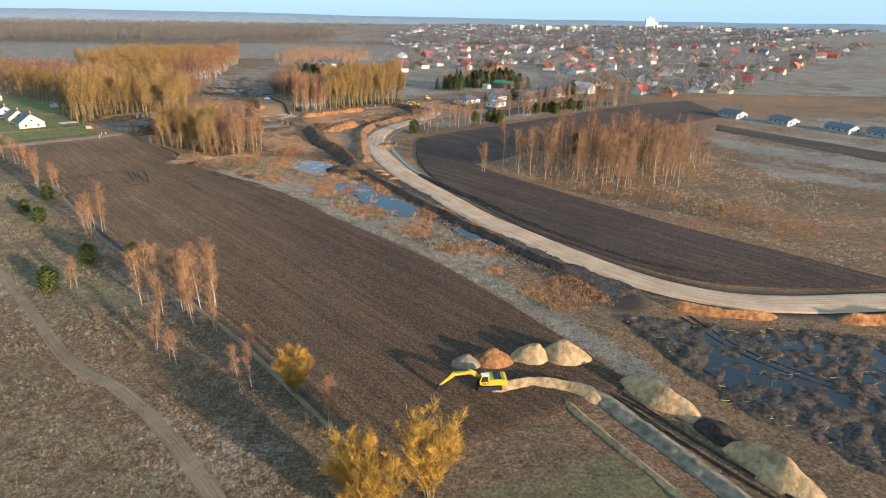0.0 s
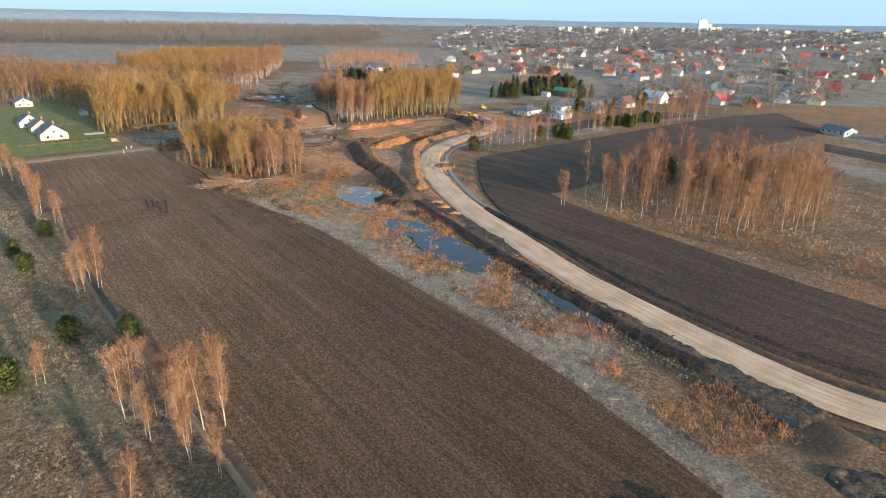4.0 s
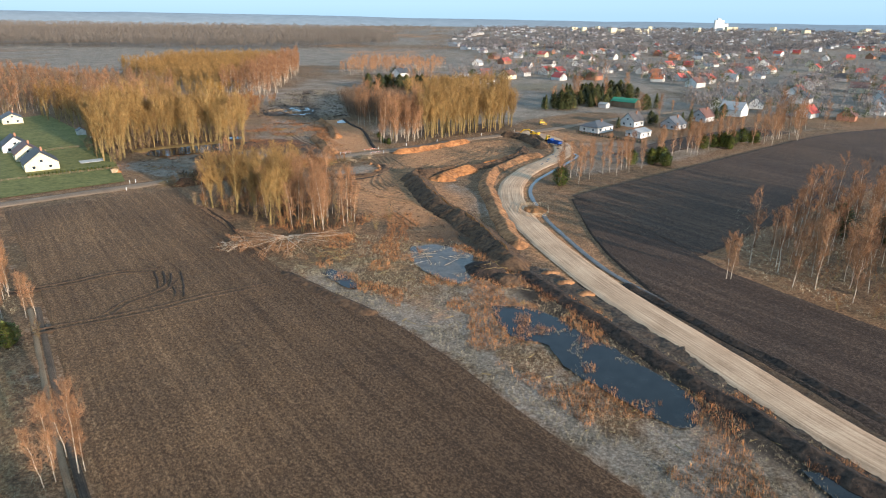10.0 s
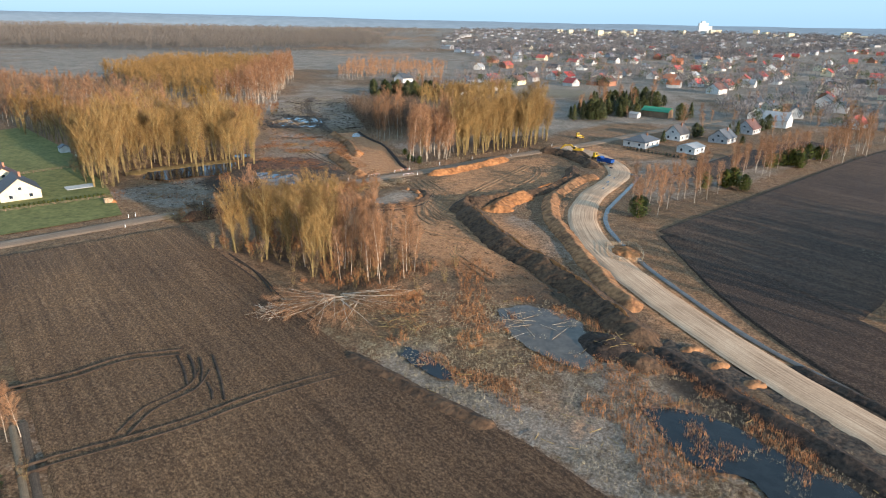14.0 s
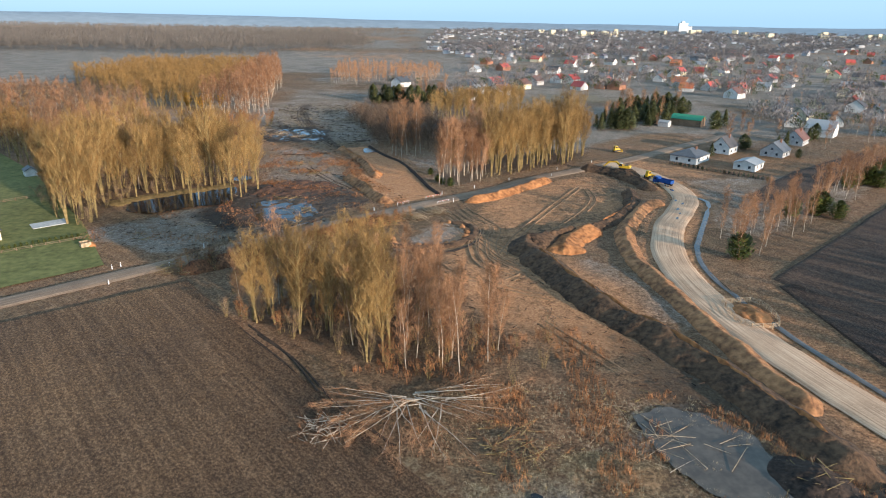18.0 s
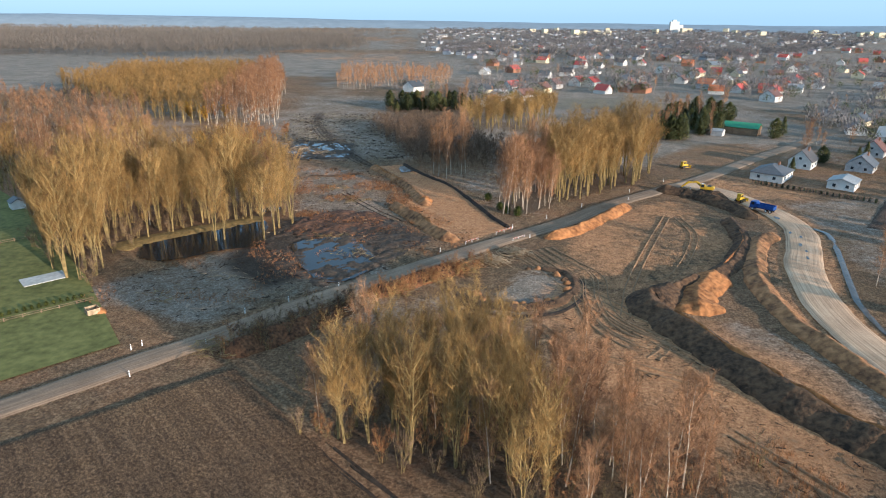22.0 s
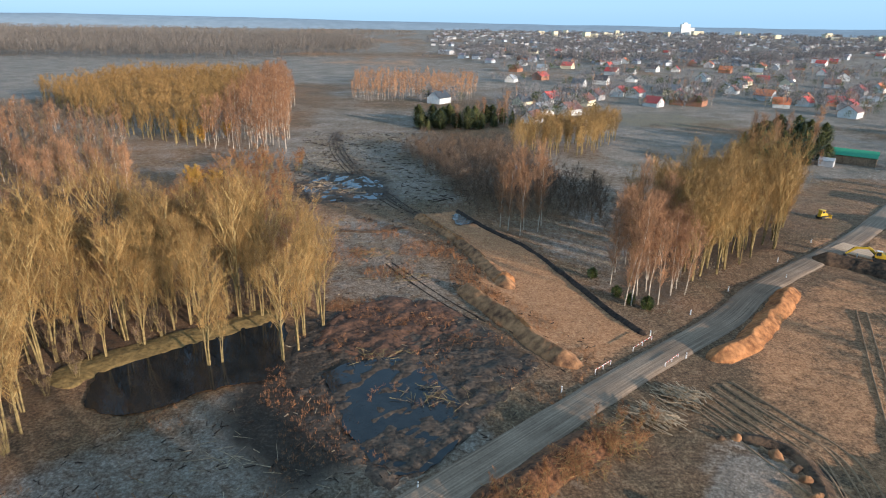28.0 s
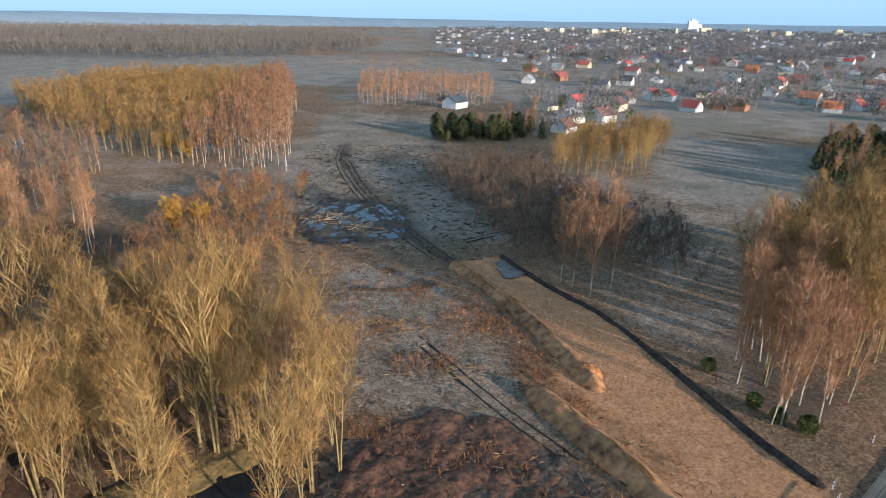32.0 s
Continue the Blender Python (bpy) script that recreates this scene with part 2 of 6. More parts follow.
M_PALESAND = plain("pale_sand", (0.19, 0.12, 0.056), (0.46, 0.305, 0.15), 1.0, 0.95, 0, 0.3)
M_EARTH = plain("dark_earth", (0.022, 0.014, 0.009), (0.14, 0.08, 0.042), 1.1, 0.95, 0, 0.5)
M_SANDBANK = plain("mixed_bank_soil", (0.09, 0.043, 0.021), (0.43, 0.21, 0.088), 0.7, 0.95, 0, 0.4)
M_PEAT = plain("peat", (0.012, 0.009, 0.007), (0.07, 0.045, 0.03), 1.5, 0.95, 0, 0.4)
M_REDSOIL = plain("rust_soil", (0.12, 0.05, 0.02), (0.36, 0.16, 0.06), 1.3, 0.95, 0, 0.3)
M_GREYSOIL = plain("grey_subsoil", (0.11, 0.085, 0.056), (0.29, 0.228, 0.152), 0.8, 0.95, 0, 0.25)
M_WATER = water_mat("dark_water", (0.012, 0.013, 0.013))
M_MUDWATER = water_mat("muddy_water", (0.07, 0.055, 0.04), 0.08)
M_LAWN = plain("mown_lawn", (0.08, 0.08, 0.019), (0.185, 0.172, 0.05), 0.6, 0.9, 0, 0.08)
M_BIRCH = plain("birch_bark", (0.19, 0.14, 0.095), (0.67, 0.57, 0.44), 1.4, 0.8)
M_BARK = plain("alder_bark", (0.1, 0.073, 0.03), (0.38, 0.275, 0.11), 1.2, 0.9)
M_BIRCHTWIG = twig_stuff("birch_twigs", (0.2, 0.1, 0.05), (0.43, 0.235, 0.12))
M_ALDERTWIG = twig_stuff("alder_twigs", (0.16, 0.09, 0.029), (0.37, 0.222, 0.074))
M_BROWNTWIG = twig_stuff("shrub_twigs", (0.085, 0.055, 0.038), (0.23, 0.155, 0.1))
M_WILLOW = twig_stuff("willow_twigs", (0.32, 0.175, 0.024), (0.58, 0.34, 0.06))
# village and town twigs, greyed in colour to stand in for distance haze
M_FARTWIG = twig_stuff("hazed_twigs", (0.105, 0.102, 0.108), (0.21, 0.192, 0.19))
M_FORESTTWIG = twig_stuff("forest_twigs", (0.1, 0.088, 0.078), (0.19, 0.165, 0.145))
# paler than the trunk bark: sunlight on crown limbs put into the colour
M_SUNLIMB = plain("sunlit_alder_limbs", (0.22, 0.15, 0.055), (0.48, 0.335, 0.13), 1.0, 0.85)
M_NEEDLE = twig_stuff("needles", (0.048, 0.062, 0.024), (0.15, 0.155, 0.06))
M_PINE = twig_stuff("pine_needles", (0.065, 0.088, 0.02), (0.19, 0.2, 0.045))
M_REED = twig_stuff("dry_reed", (0.16, 0.066, 0.026), (0.42, 0.2, 0.08))
M_TUFT = twig_stuff("dry_grass", (0.2, 0.165, 0.1), (0.56, 0.47, 0.32))
# far town walls and tiles with distance haze mixed into the colour
M_FARWALL = plain("hazed_render", (0.32, 0.34, 0.36), (0.48, 0.49, 0.5), 0.2, 0.9)
M_FARROOF = plain("hazed_tiles", (0.2, 0.17, 0.18), (0.3, 0.24, 0.24), 0.2, 0.8)
M_RUT = plain("pressed_soil", (0.026, 0.017, 0.011), (0.085, 0.055, 0.035), 1.5, 0.95, 0, 0.2)
M_SANDRUT = plain("pressed_sand", (0.17, 0.098, 0.05), (0.32, 0.19, 0.1), 1.5, 0.95, 0, 0.2)
M_BIRCHLIMB = plain("birch_limbs", (0.15, 0.085, 0.045), (0.42, 0.25, 0.13), 1.0, 0.85)
M_WHITE = plain("white_render", (0.5, 0.48, 0.44), (0.7, 0.68, 0.63), 0.7, 0.85)
M_CREAM = plain("cream_render", (0.52, 0.45, 0.3), (0.7, 0.61, 0.42), 0.7, 0.85)
M_GREYWALL = plain("grey_render", (0.3, 0.29, 0.28), (0.5, 0.48, 0.46), 0.7, 0.85)
M_BRICK = plain("red_brick", (0.22, 0.1, 0.06), (0.4, 0.2, 0.12), 2.0, 0.9)
M_TIMBER = plain("weathered_boards", (0.12, 0.08, 0.05), (0.3, 0.2, 0.12), 1.5, 0.85)
M_REDROOF = ribbed("red_tiles", (0.34, 0.05, 0.04), (0.55, 0.1, 0.07), 1.2)
M_BROWNROOF = ribbed("brown_tiles", (0.11, 0.055, 0.04), (0.2, 0.1, 0.075), 1.2)
M_GREYROOF = ribbed("grey_sheet", (0.06, 0.062, 0.066), (0.14, 0.142, 0.148), 1.0)
M_DARKROOF = ribbed("anthracite_tiles", (0.042, 0.038, 0.037), (0.095, 0.084, 0.078), 1.2)
M_GREENROOF = ribbed("green_sheet", (0.03, 0.16, 0.08), (0.06, 0.26, 0.13), 0.8)
M_LIGHTROOF = ribbed("pale_sheet", (0.24, 0.24, 0.23), (0.38, 0.38, 0.37), 0.9)
M_ORANGEROOF = ribbed("orange_tiles", (0.45, 0.13, 0.05), (0.6, 0.2, 0.08), 1.2)
M_GLASS = plain("window_glass", (0.015, 0.02, 0.025), (0.04, 0.05, 0.06), 1.0, 0.08)
M_FRAME = plain("window_frame_paint", (0.6, 0.6, 0.58), (0.75, 0.75, 0.72), 2.0, 0.5)
M_YELLOW = plain("machine_yellow", (0.48, 0.29, 0.016), (0.64, 0.4, 0.032), 1.5, 0.45)
M_STEEL = plain("dark_steel", (0.02, 0.02, 0.02), (0.07, 0.065, 0.06), 2.0, 0.55, 0.6)
M_RUBBER = plain("rubber", (0.012, 0.012, 0.012), (0.035, 0.033, 0.03), 2.0, 0.9)
M_BLUE = plain("truck_blue", (0.014, 0.05, 0.19), (0.026, 0.085, 0.3), 1.2, 0.4)
M_LOG = plain("cut_logs", (0.2, 0.13, 0.07), (0.5, 0.38, 0.24), 1.5, 0.9)
M_POST = plain("white_post_paint", (0.6, 0.58, 0.54), (0.8, 0.78, 0.74), 3.0, 0.7)
M_REDPAINT = plain("red_barrier_paint", (0.4, 0.05, 0.03), (0.55, 0.08, 0.05), 3.0, 0.6)
M_CONCRETE = plain("concrete", (0.34, 0.33, 0.3), (0.52, 0.5, 0.46), 1.0, 0.9)


# ---- mesh helpers ----
def mesh_of(name, verts, faces, material, smooth=False):
    me = bpy.data.meshes.new(name)
    me.from_pydata([tuple(v) for v in verts], [], [tuple(f) for f in faces])
    me.materials.append(material)
    if smooth:
        me.polygons.foreach_set("use_smooth", [True] * len(me.polygons))
    me.update()
    return me


def thing(name, me, m, label, category, group="", kind=""):
    ob = new(name, me)
    ob.matrix_world = m
    return tagged(ob, label, category, group, kind)


def part(name, me, parent, label="", m=None):
    ob = new(name, me)
    ob.parent = parent
    if m is not None:
        ob.matrix_basis = m
    return tagged(ob, label)


def noise2(x, y, seed=0):
    """Smooth value noise over arrays."""
    xi, yi = np.floor(x).astype(np.int64), np.floor(y).astype(np.int64)
    fx, fy = x - xi, y - yi
    fx, fy = fx * fx * (3 - 2 * fx), fy * fy * (3 - 2 * fy)

    def h(a, b):
        n = (a * 374761393 + b * 668265263 + seed * 974634777) & 0xFFFFFFFF
        n = ((n ^ (n >> 13)) * 1274126177) & 0xFFFFFFFF
        return ((n ^ (n >> 16)) & 0xFFFF) / 65535.0
    return (h(xi, yi) * (1 - fx) + h(xi + 1, yi) * fx) * (1 - fy) + (h(xi, yi + 1) * (1 - fx) + h(xi + 1, yi + 1) * fx) * fy


def fbm(x, y, seed=0, octaves=4):
    return sum(noise2(x * 2 ** k, y * 2 ** k, seed + k) * 0.5 ** (k + 1) for k in range(octaves))


def smooth_line(pts, step):
    """Even points along a curve through pts."""
    p = np.array(pts, float)
    p = np.vstack([2 * p[0] - p[1], p, 2 * p[-1] - p[-2]])
    out = []
    for i in range(1, len(p) - 2):
        u = np.linspace(0, 1, 24, endpoint=False)[:, None]
        a, b, c, d = p[i - 1:i + 3]
        out.append(0.5 * (2 * b + (c - a) * u + (2 * a - 5 * b + 4 * c - d) * u ** 2 + (3 * b - a - 3 * c + d) * u ** 3))
    out = np.vstack(out + [p[-2:-1]])
    s = np.concatenate([[0], np.cumsum(np.hypot(*np.diff(out, axis=0).T))])
    q = np.linspace(0, s[-1], max(3, int(s[-1] / step)))
    return np.stack([np.interp(q, s, out[:, 0]), np.interp(q, s, out[:, 1])], 1), q


def side_of(line):
    t = np.gradient(line, axis=0)
    t /= np.hypot(*t.T)[:, None]
    return np.stack([-t[:, 1], t[:, 0]], 1)


def near_line(x, y, pts):
    """Distance to a polyline, over arrays."""
    best = np.full(x.shape, 1e9)
    for (ax, ay), (bx, by) in zip(pts[:-1], pts[1:]):
        dx, dy = bx - ax, by - ay
        u = np.clip(((x - ax) * dx + (y - ay) * dy) / (dx * dx + dy * dy), 0, 1)
        best = np.minimum(best, np.hypot(x - ax - u * dx, y - ay - u * dy))
    return best


def inside(x, y, poly):
    r = np.zeros(np.shape(x), bool)
    for (ax, ay), (bx, by) in zip(poly, poly[1:] + poly[:1]):
        if ay != by:
            r ^= ((ay > y) != (by > y)) & (x < (bx - ax) * (y - ay) / (by - ay) + ax)
    return r


def depth_in(x, y, poly):
    """Distance to the outline, positive inside."""
    d = near_line(x, y, poly + poly[:1])
    return np.where(inside(x, y, poly), d, -d)


def quads(nu, nv):
    i, j = np.meshgrid(np.arange(nu - 1), np.arange(nv - 1), indexing="ij")
    a = (i * nv + j).ravel()
    return np.stack([a, a + nv, a + nv + 1, a + 1], 1)


def sheet(name, xyz, material, attrs=(), smooth=True):
    """A grid mesh from an array nu x nv x 3."""
    nu, nv = xyz.shape[:2]
    f = quads(nu, nv)
    me = bpy.data.meshes.new(name)
    me.vertices.add(nu * nv)
    me.vertices.foreach_set("co", xyz.reshape(-1).astype(np.float32))
    me.loops.add(len(f) * 4)
    me.loops.foreach_set("vertex_index", f.ravel().astype(np.int32))
    me.polygons.add(len(f))
    me.polygons.foreach_set("loop_start", np.arange(len(f), dtype=np.int32) * 4)
    me.polygons.foreach_set("loop_total", np.full(len(f), 4, np.int32))
    me.update(calc_edges=True)
    if smooth:
        me.polygons.foreach_set("use_smooth", [True] * len(f))
    for key, values in attrs:
        me.attributes.new(key, "FLOAT", "POINT").data.foreach_set("value", np.asarray(values, np.float32).ravel())
    me.materials.append(material)
    if me.polygons[0].normal.z < 0:
        me.flip_normals()
    return me


def strip(name, pts, half, material, z=0.06, crown=0.1, step=1.5, n=9, rough=0.5, seed=0, skirt=0.25, rut=0.0):
    """A road laid along a curve, with a worn edge."""
    line, s = smooth_line(pts, step)
    side = side_of(line)
    u = np.linspace(-1, 1, n)
    edge = half * (1 + rough * 0.3 * (fbm(s / 6, s * 0 + 3.3, seed) - 0.5))
    off = u[None] * edge[:, None]
    xyz = np.zeros((len(s), n, 3))
    xyz[..., :2] = line[:, None] + side[:, None] * off[..., None]
    xyz[..., 2] = z + crown * (1 - u ** 2)[None] + 0.08 * rough * (fbm(xyz[..., 0] / 2, xyz[..., 1] / 2, seed + 5) - 0.5)
    if rut:
        xyz[..., 2] -= rut * np.exp(-((np.abs(u) - 0.45) / 0.16) ** 2)[None]
    xyz[:, (0, -1), 2] = z - skirt
    return sheet(name, xyz, material, (("across", np.broadcast_to(u[None], off.shape)), ("along", np.broadcast_to(s[:, None], off.shape))))


def ridge(name, pts, half, height, material, step=0.6, n=17, seed=0, lump=0.5, flat=0.0):
    """A long heap of dug soil along a curve."""
    line, s = smooth_line(pts, step)
    side = side_of(line)
    u = np.linspace(-1, 1, n)
    wob = 0.6 + 0.8 * fbm(s / 7, s * 0 + 1.7, seed)
    ends = np.clip(np.minimum(s, s[-1] - s) / (height * 1.6), 0, 1) ** 0.7
    off = u[None] * (half * (0.75 + 0.25 * wob) * (0.35 + 0.65 * ends))[:, None]
    off = off + (fbm(s / 4, s * 0 + 9.1, seed + 2) - 0.5)[:, None] * half * 0.5
    xyz = np.zeros((len(s), n, 3))
    xyz[..., :2] = line[:, None] + side[:, None] * off[..., None]
    prof = np.clip((1 - np.abs(u)) / (1 - flat), 0, 1) ** 0.85
    xyz[..., 2] = prof[None] * (height * wob * ends)[:, None]
    xyz[..., 2] += (lump * (fbm(xyz[..., 0] / 1.6, xyz[..., 1] / 1.6, seed + 4) - 0.5) + 0.22 * height ** 0.5 * (fbm(xyz[..., 0] / 0.7, xyz[..., 1] / 0.7, seed + 7, 2) - 0.4)) * np.clip(prof * 3, 0, 1)[None]
    xyz[:, (0, -1), 2] = -0.35
    return sheet(name, xyz, material, smooth=False)


def mound(name, rx, ry, h, material, seed=0, n=22, lump=0.9):
    """A tipped heap, about its own base."""
    a = np.linspace(0, 2 * np.pi, 2 * n + 1)
    r = np.linspace(0, 1, n)
    A, R = np.meshgrid(a, r, indexing="ij")
    w = 1 + 0.35 * (fbm(np.cos(A) * 1.5 + 7, np.sin(A) * 1.5 + 7, seed) - 0.5)
    xyz = np.stack([rx * R * w * np.cos(A), ry * R * w * np.sin(A), h * np.clip(1.12 - R - 0.12 * R ** 3, 0, 0.93)], -1)
    xyz[..., 2] += lump * (fbm(xyz[..., 0] / 1.3, xyz[..., 1] / 1.3, seed + 3) - 0.45) * np.clip((1 - R) * 4, 0, 1)
    xyz[:, -1, 2] = -0.3
    return sheet(name, xyz, material, smooth=False)


def pool(name, poly, material, z=0.045, seed=0, wobble=1.2):
    """A water sheet with an uneven shore."""
    pts, s = smooth_line(poly + poly[:1], 0.7)
    c = pts.mean(0)
    k = 1 + wobble * (fbm(pts[:, 0] / 2.5, pts[:, 1] / 2.5, seed) - 0.5) / np.maximum(np.hypot(*(pts - c).T), 3)[:] * 2
    q = c + (pts - c) * k[:, None]
    return mesh_of(name, [(x, y, z) for x, y in q[:-1]], [range(len(q) - 1)], material)


def box(x0, y0, z0, x1, y1, z1):
    v = [(x, y, z) for z in (z0, z1) for x, y in ((x0, y0), (x1, y0), (x1, y1), (x0, y1))]
    f = [(3, 2, 1, 0), (4, 5, 6, 7), (0, 1, 5, 4), (1, 2, 6, 5), (2, 3, 7, 6), (3, 0, 4, 7)]
    return v, f


def join(*pieces):
    v, f = [], []
    for pv, pf in pieces:
        k = len(v)
        v += list(pv)
        f += [tuple(i + k for i in q) for q in pf]
    return v, f


def tube(p, q, r0, r1, n=4):
    p, q = Vector(p), Vector(q)
    d = (q - p).normalized()
    a = d.orthogonal().normalized()
    b = d.cross(a)
    v = []
    for c, r in ((p, r0), (q, r1)):
        v += [tuple(c + (a * math.cos(2 * math.pi * i / n) + b * math.sin(2 * math.pi * i / n)) * r) for i in range(n)]
    f = [(i, (i + 1) % n, n + (i + 1) % n, n + i) for i in range(n)]
    return v, f + [tuple(reversed(range(n))), tuple(range(n, 2 * n))]


def extrude(outline, x0, x1):
    """A solid whose y-z outline runs from x0 to x1."""
    n = len(outline)
    v = [(x0, y, z) for y, z in outline] + [(x1, y, z) for y, z in outline]
    f = [(i, (i + 1) % n, n + (i + 1) % n, n + i) for i in range(n)]
    return v, f + [tuple(reversed(range(n))), tuple(range(n, 2 * n))]


def wheel(x, y, z, r, w, n=14):
    return tube((x - w / 2, y, z), (x + w / 2, y, z), r, r, n)


# ---- the plan: lines and outlines in metres ----
FIELD_L = [(-197, 287), (-138, 222), (-93, 168), (-48, 122), (-31, 103), (-6, 72)]
FIELD_R = [(-156, 320), (-118, 276), (-86, 240), (-64, 224), (-47, 206), (-32, 187), (-3, 154), (19, 121), (34, 95)]
STRIP_L = [(-14, 322), (-12, 275), (-4, 241), (12, 205), (24, 181), (35, 167), (53, 148), (68, 140), (96, 137)]
STRIP_R = [(-10, 324), (15, 264), (23, 250), (36, 232), (56, 206), (72, 185), (95, 161), (109, 146), (114, 141)]
DARK_L = [(-14, 326), (36, 373), (131, 462), (188, 497)]
DARK_R = [(14, 267), (60, 312), (130, 372), (186, 422)]
NEW_ROAD = [(230, 158), (170, 142), (130, 134), (101, 131), (80, 129), (64, 131), (48, 141), (34, 158), (20, 178), (11, 192), (-2, 218), (-16, 247), (-28, 281), (-34.5, 312), (-34, 340), (-26, 366), (-17, 383), (-9, 401), (-8, 420), (-13, 441), (-24, 457)]
CROSS_ROAD = [(-330, 175), (-260, 241), (-192, 304), (-174, 321), (-163, 331), (-149, 346), (-129, 364), (-103, 387), (-78, 408), (-62, 425), (-40, 443), (-12, 466), (31, 508), (62, 536), (120, 590), (200, 660)]
BELT = [(-197, 352), (-202, 370), (-202, 389), (-186, 402), (-173, 410), (-166, 404), (-169, 420), (-178, 432), (-205, 434), (-234, 416), (-240, 395), (-222, 372)]
COPSE = [(-132, 296), (-122, 289), (-108, 281), (-96, 275), (-86, 282), (-83, 290), (-90, 300), (-96, 310), (-108, 315), (-118, 317), (-134, 309), (-139, 300)]
GROVE = [(-99, 425), (-97, 411), (-88, 414), (-66, 436), (-41, 456), (-28, 480), (-38, 492), (-70, 474), (-92, 444)]
EAST_GROVE = [(24, 262), (28, 248), (46, 236), (62, 224), (80, 226), (98, 240), (114, 268), (112, 300), (92, 328), (60, 312)]
LAWN_W = [(-180, 328), (-196, 313), (-236, 276), (-330, 370), (-334, 452), (-318, 482), (-258, 425), (-204, 362)]
BLACK_POND = [(-200, 385), (-187, 396), (-173, 407), (-169, 396), (-168, 384), (-178, 380), (-187, 373), (-196, 374)]
MARSH = [(-86, 240), (-64, 225), (-47, 207), (-32, 188), (-3, 155), (20, 122), (40, 128), (24, 160), (2, 198), (-22, 236), (-42, 262), (-55, 276), (-86, 276), (-104, 272)]
SAND_YARD = [(-92, 366), (-72, 346), (-62, 352), (-46, 366), (-32, 390), (-30, 418), (-36, 436), (-54, 425), (-80, 396)]
SAND_PATCH = [(-147, 484), (-134, 489), (-114, 452), (-101, 410), (-97, 400), (-110, 389), (-118, 398), (-130, 424), (-128, 446)]
DIG_EAST = [(38, 122), (58, 118), (80, 116), (97, 108), (102, 92), (86, 70), (66, 70), (48, 90)]

POOLS = (
        (BLACK_POND, M_WATER, "black still pond at the wood's edge"),
        ([(-160, 385), (-154, 390), (-145, 391), (-139, 384), (-135, 373), (-138, 362), (-146, 359), (-153, 368)], M_WATER, "dark shallow pool among cut brush"),
        ([(-64, 267), (-57, 270), (-47, 262), (-46, 248), (-49, 243), (-55, 247), (-62, 256)], M_MUDWATER, "grey muddy pond beside dug earth"),
        ([(-42, 232), (-31, 230), (-22, 219), (-12, 206), (-7, 196), (-12, 190), (-20, 197), (-28, 207), (-31, 215), (-38, 218)], M_WATER, "shallow flooded marsh with reed islands"),
        ([(2, 182), (6, 172), (14, 162), (18, 165), (10, 178)], M_WATER, "narrow water strip below the road bank"),
        ([(36, 139), (41, 142), (42, 134), (38, 132)], M_WATER, "small dark puddle"),
        ([(44, 118), (60, 114), (80, 112), (92, 104), (97, 92), (84, 74), (66, 76), (50, 94)], M_WATER, "dark water standing in the excavation"),
        ([(-190, 520), (-182, 500), (-160, 504), (-164, 532), (-184, 540)], M_WATER, "shallow puddles on cleared ground"),
        ([(-135, 484), (-131, 486), (-128, 477), (-133, 474)], M_MUDWATER, "muddy puddle at the head of the cut"),
        ([(-83, 246), (-75, 238), (-73, 240), (-81, 249)], M_WATER, "water standing in a field ditch"),
        ([(-178, 421), (-173, 425), (-170, 420), (-175, 416)], M_WATER, "small dark pool under alders"),
        ([(-110, 556), (-100, 562), (-96, 556), (-106, 550)], M_WATER, "flooded hollow under bare trees"))

# ---- ground: one sheet to the horizon ----


def spread(lo, hi, step, far_lo, far_hi):
    mid = list(np.arange(lo, hi + 0.1, step))
    out, d, x = [], step, hi
    while x < far_hi:
        d *= 1.14
        x += d
        out.append(min(x, far_hi))
    left, d, x = [], step, lo
    while x > far_lo:
        d *= 1.14
        x -= d
        left.append(max(x, far_lo))
    return np.array(left[::-1] + mid + out)


gx, gy = spread(-260, 130, 2.0, -3400, 3400), spread(50, 520, 2.0, -500, 4600)
X, Y = np.meshgrid(gx, gy, indexing="ij")
Z = 0.5 * (fbm(X / 14, Y / 14, 3) - 0.5) + 0.5 * (fbm(X / 3, Y / 3, 8) - 0.5)
for poly in ([(FIELD_L + FIELD_R[::-1])], [(STRIP_L + STRIP_R[::-1])], [(DARK_L + DARK_R[::-1])], [LAWN_W]):
    Z = np.where(depth_in(X, Y, poly[0]) > -3, -0.12, Z)
for line in (NEW_ROAD, CROSS_ROAD):
    Z = np.where(near_line(X, Y, line) < 7, -0.15, Z)
for poly, _, _ in POOLS:
    Z = np.where(depth_in(X, Y, poly) > -1.5, -0.3, Z)
Z = np.where(Y > 560, 0.3 * Z, Z)
wild = fbm(X / 40, Y / 40, 21)
mud, sand, frost, green = (np.zeros_like(X) for _ in range(4))


def soft(d, w):
    return np.clip(d / w * 0.5 + 0.5, 0, 1)


mud = np.maximum(mud, 0.9 * soft(depth_in(X, Y, DIG_EAST), 5))
mud = np.maximum(mud, 0.75 * soft(7 - near_line(X, Y, [(-30, 240), (-14, 212), (8, 180), (26, 152), (40, 130)]), 4))
mud = np.maximum(mud, 0.8 * soft(depth_in(X, Y, [(-170, 410), (-176, 372), (-160, 352), (-132, 372), (-120, 392), (-132, 410), (-150, 414)]), 6))
mud = np.maximum(mud, 0.62 * soft(depth_in(X, Y, [(-195, 520), (-180, 496), (-150, 500), (-160, 540), (-190, 545)]), 8))
mud = np.maximum(mud, 0.6 * soft(5 - near_line(X, Y, [(-146, 484), (-164, 520), (-190, 600), (-196, 650)]), 4))
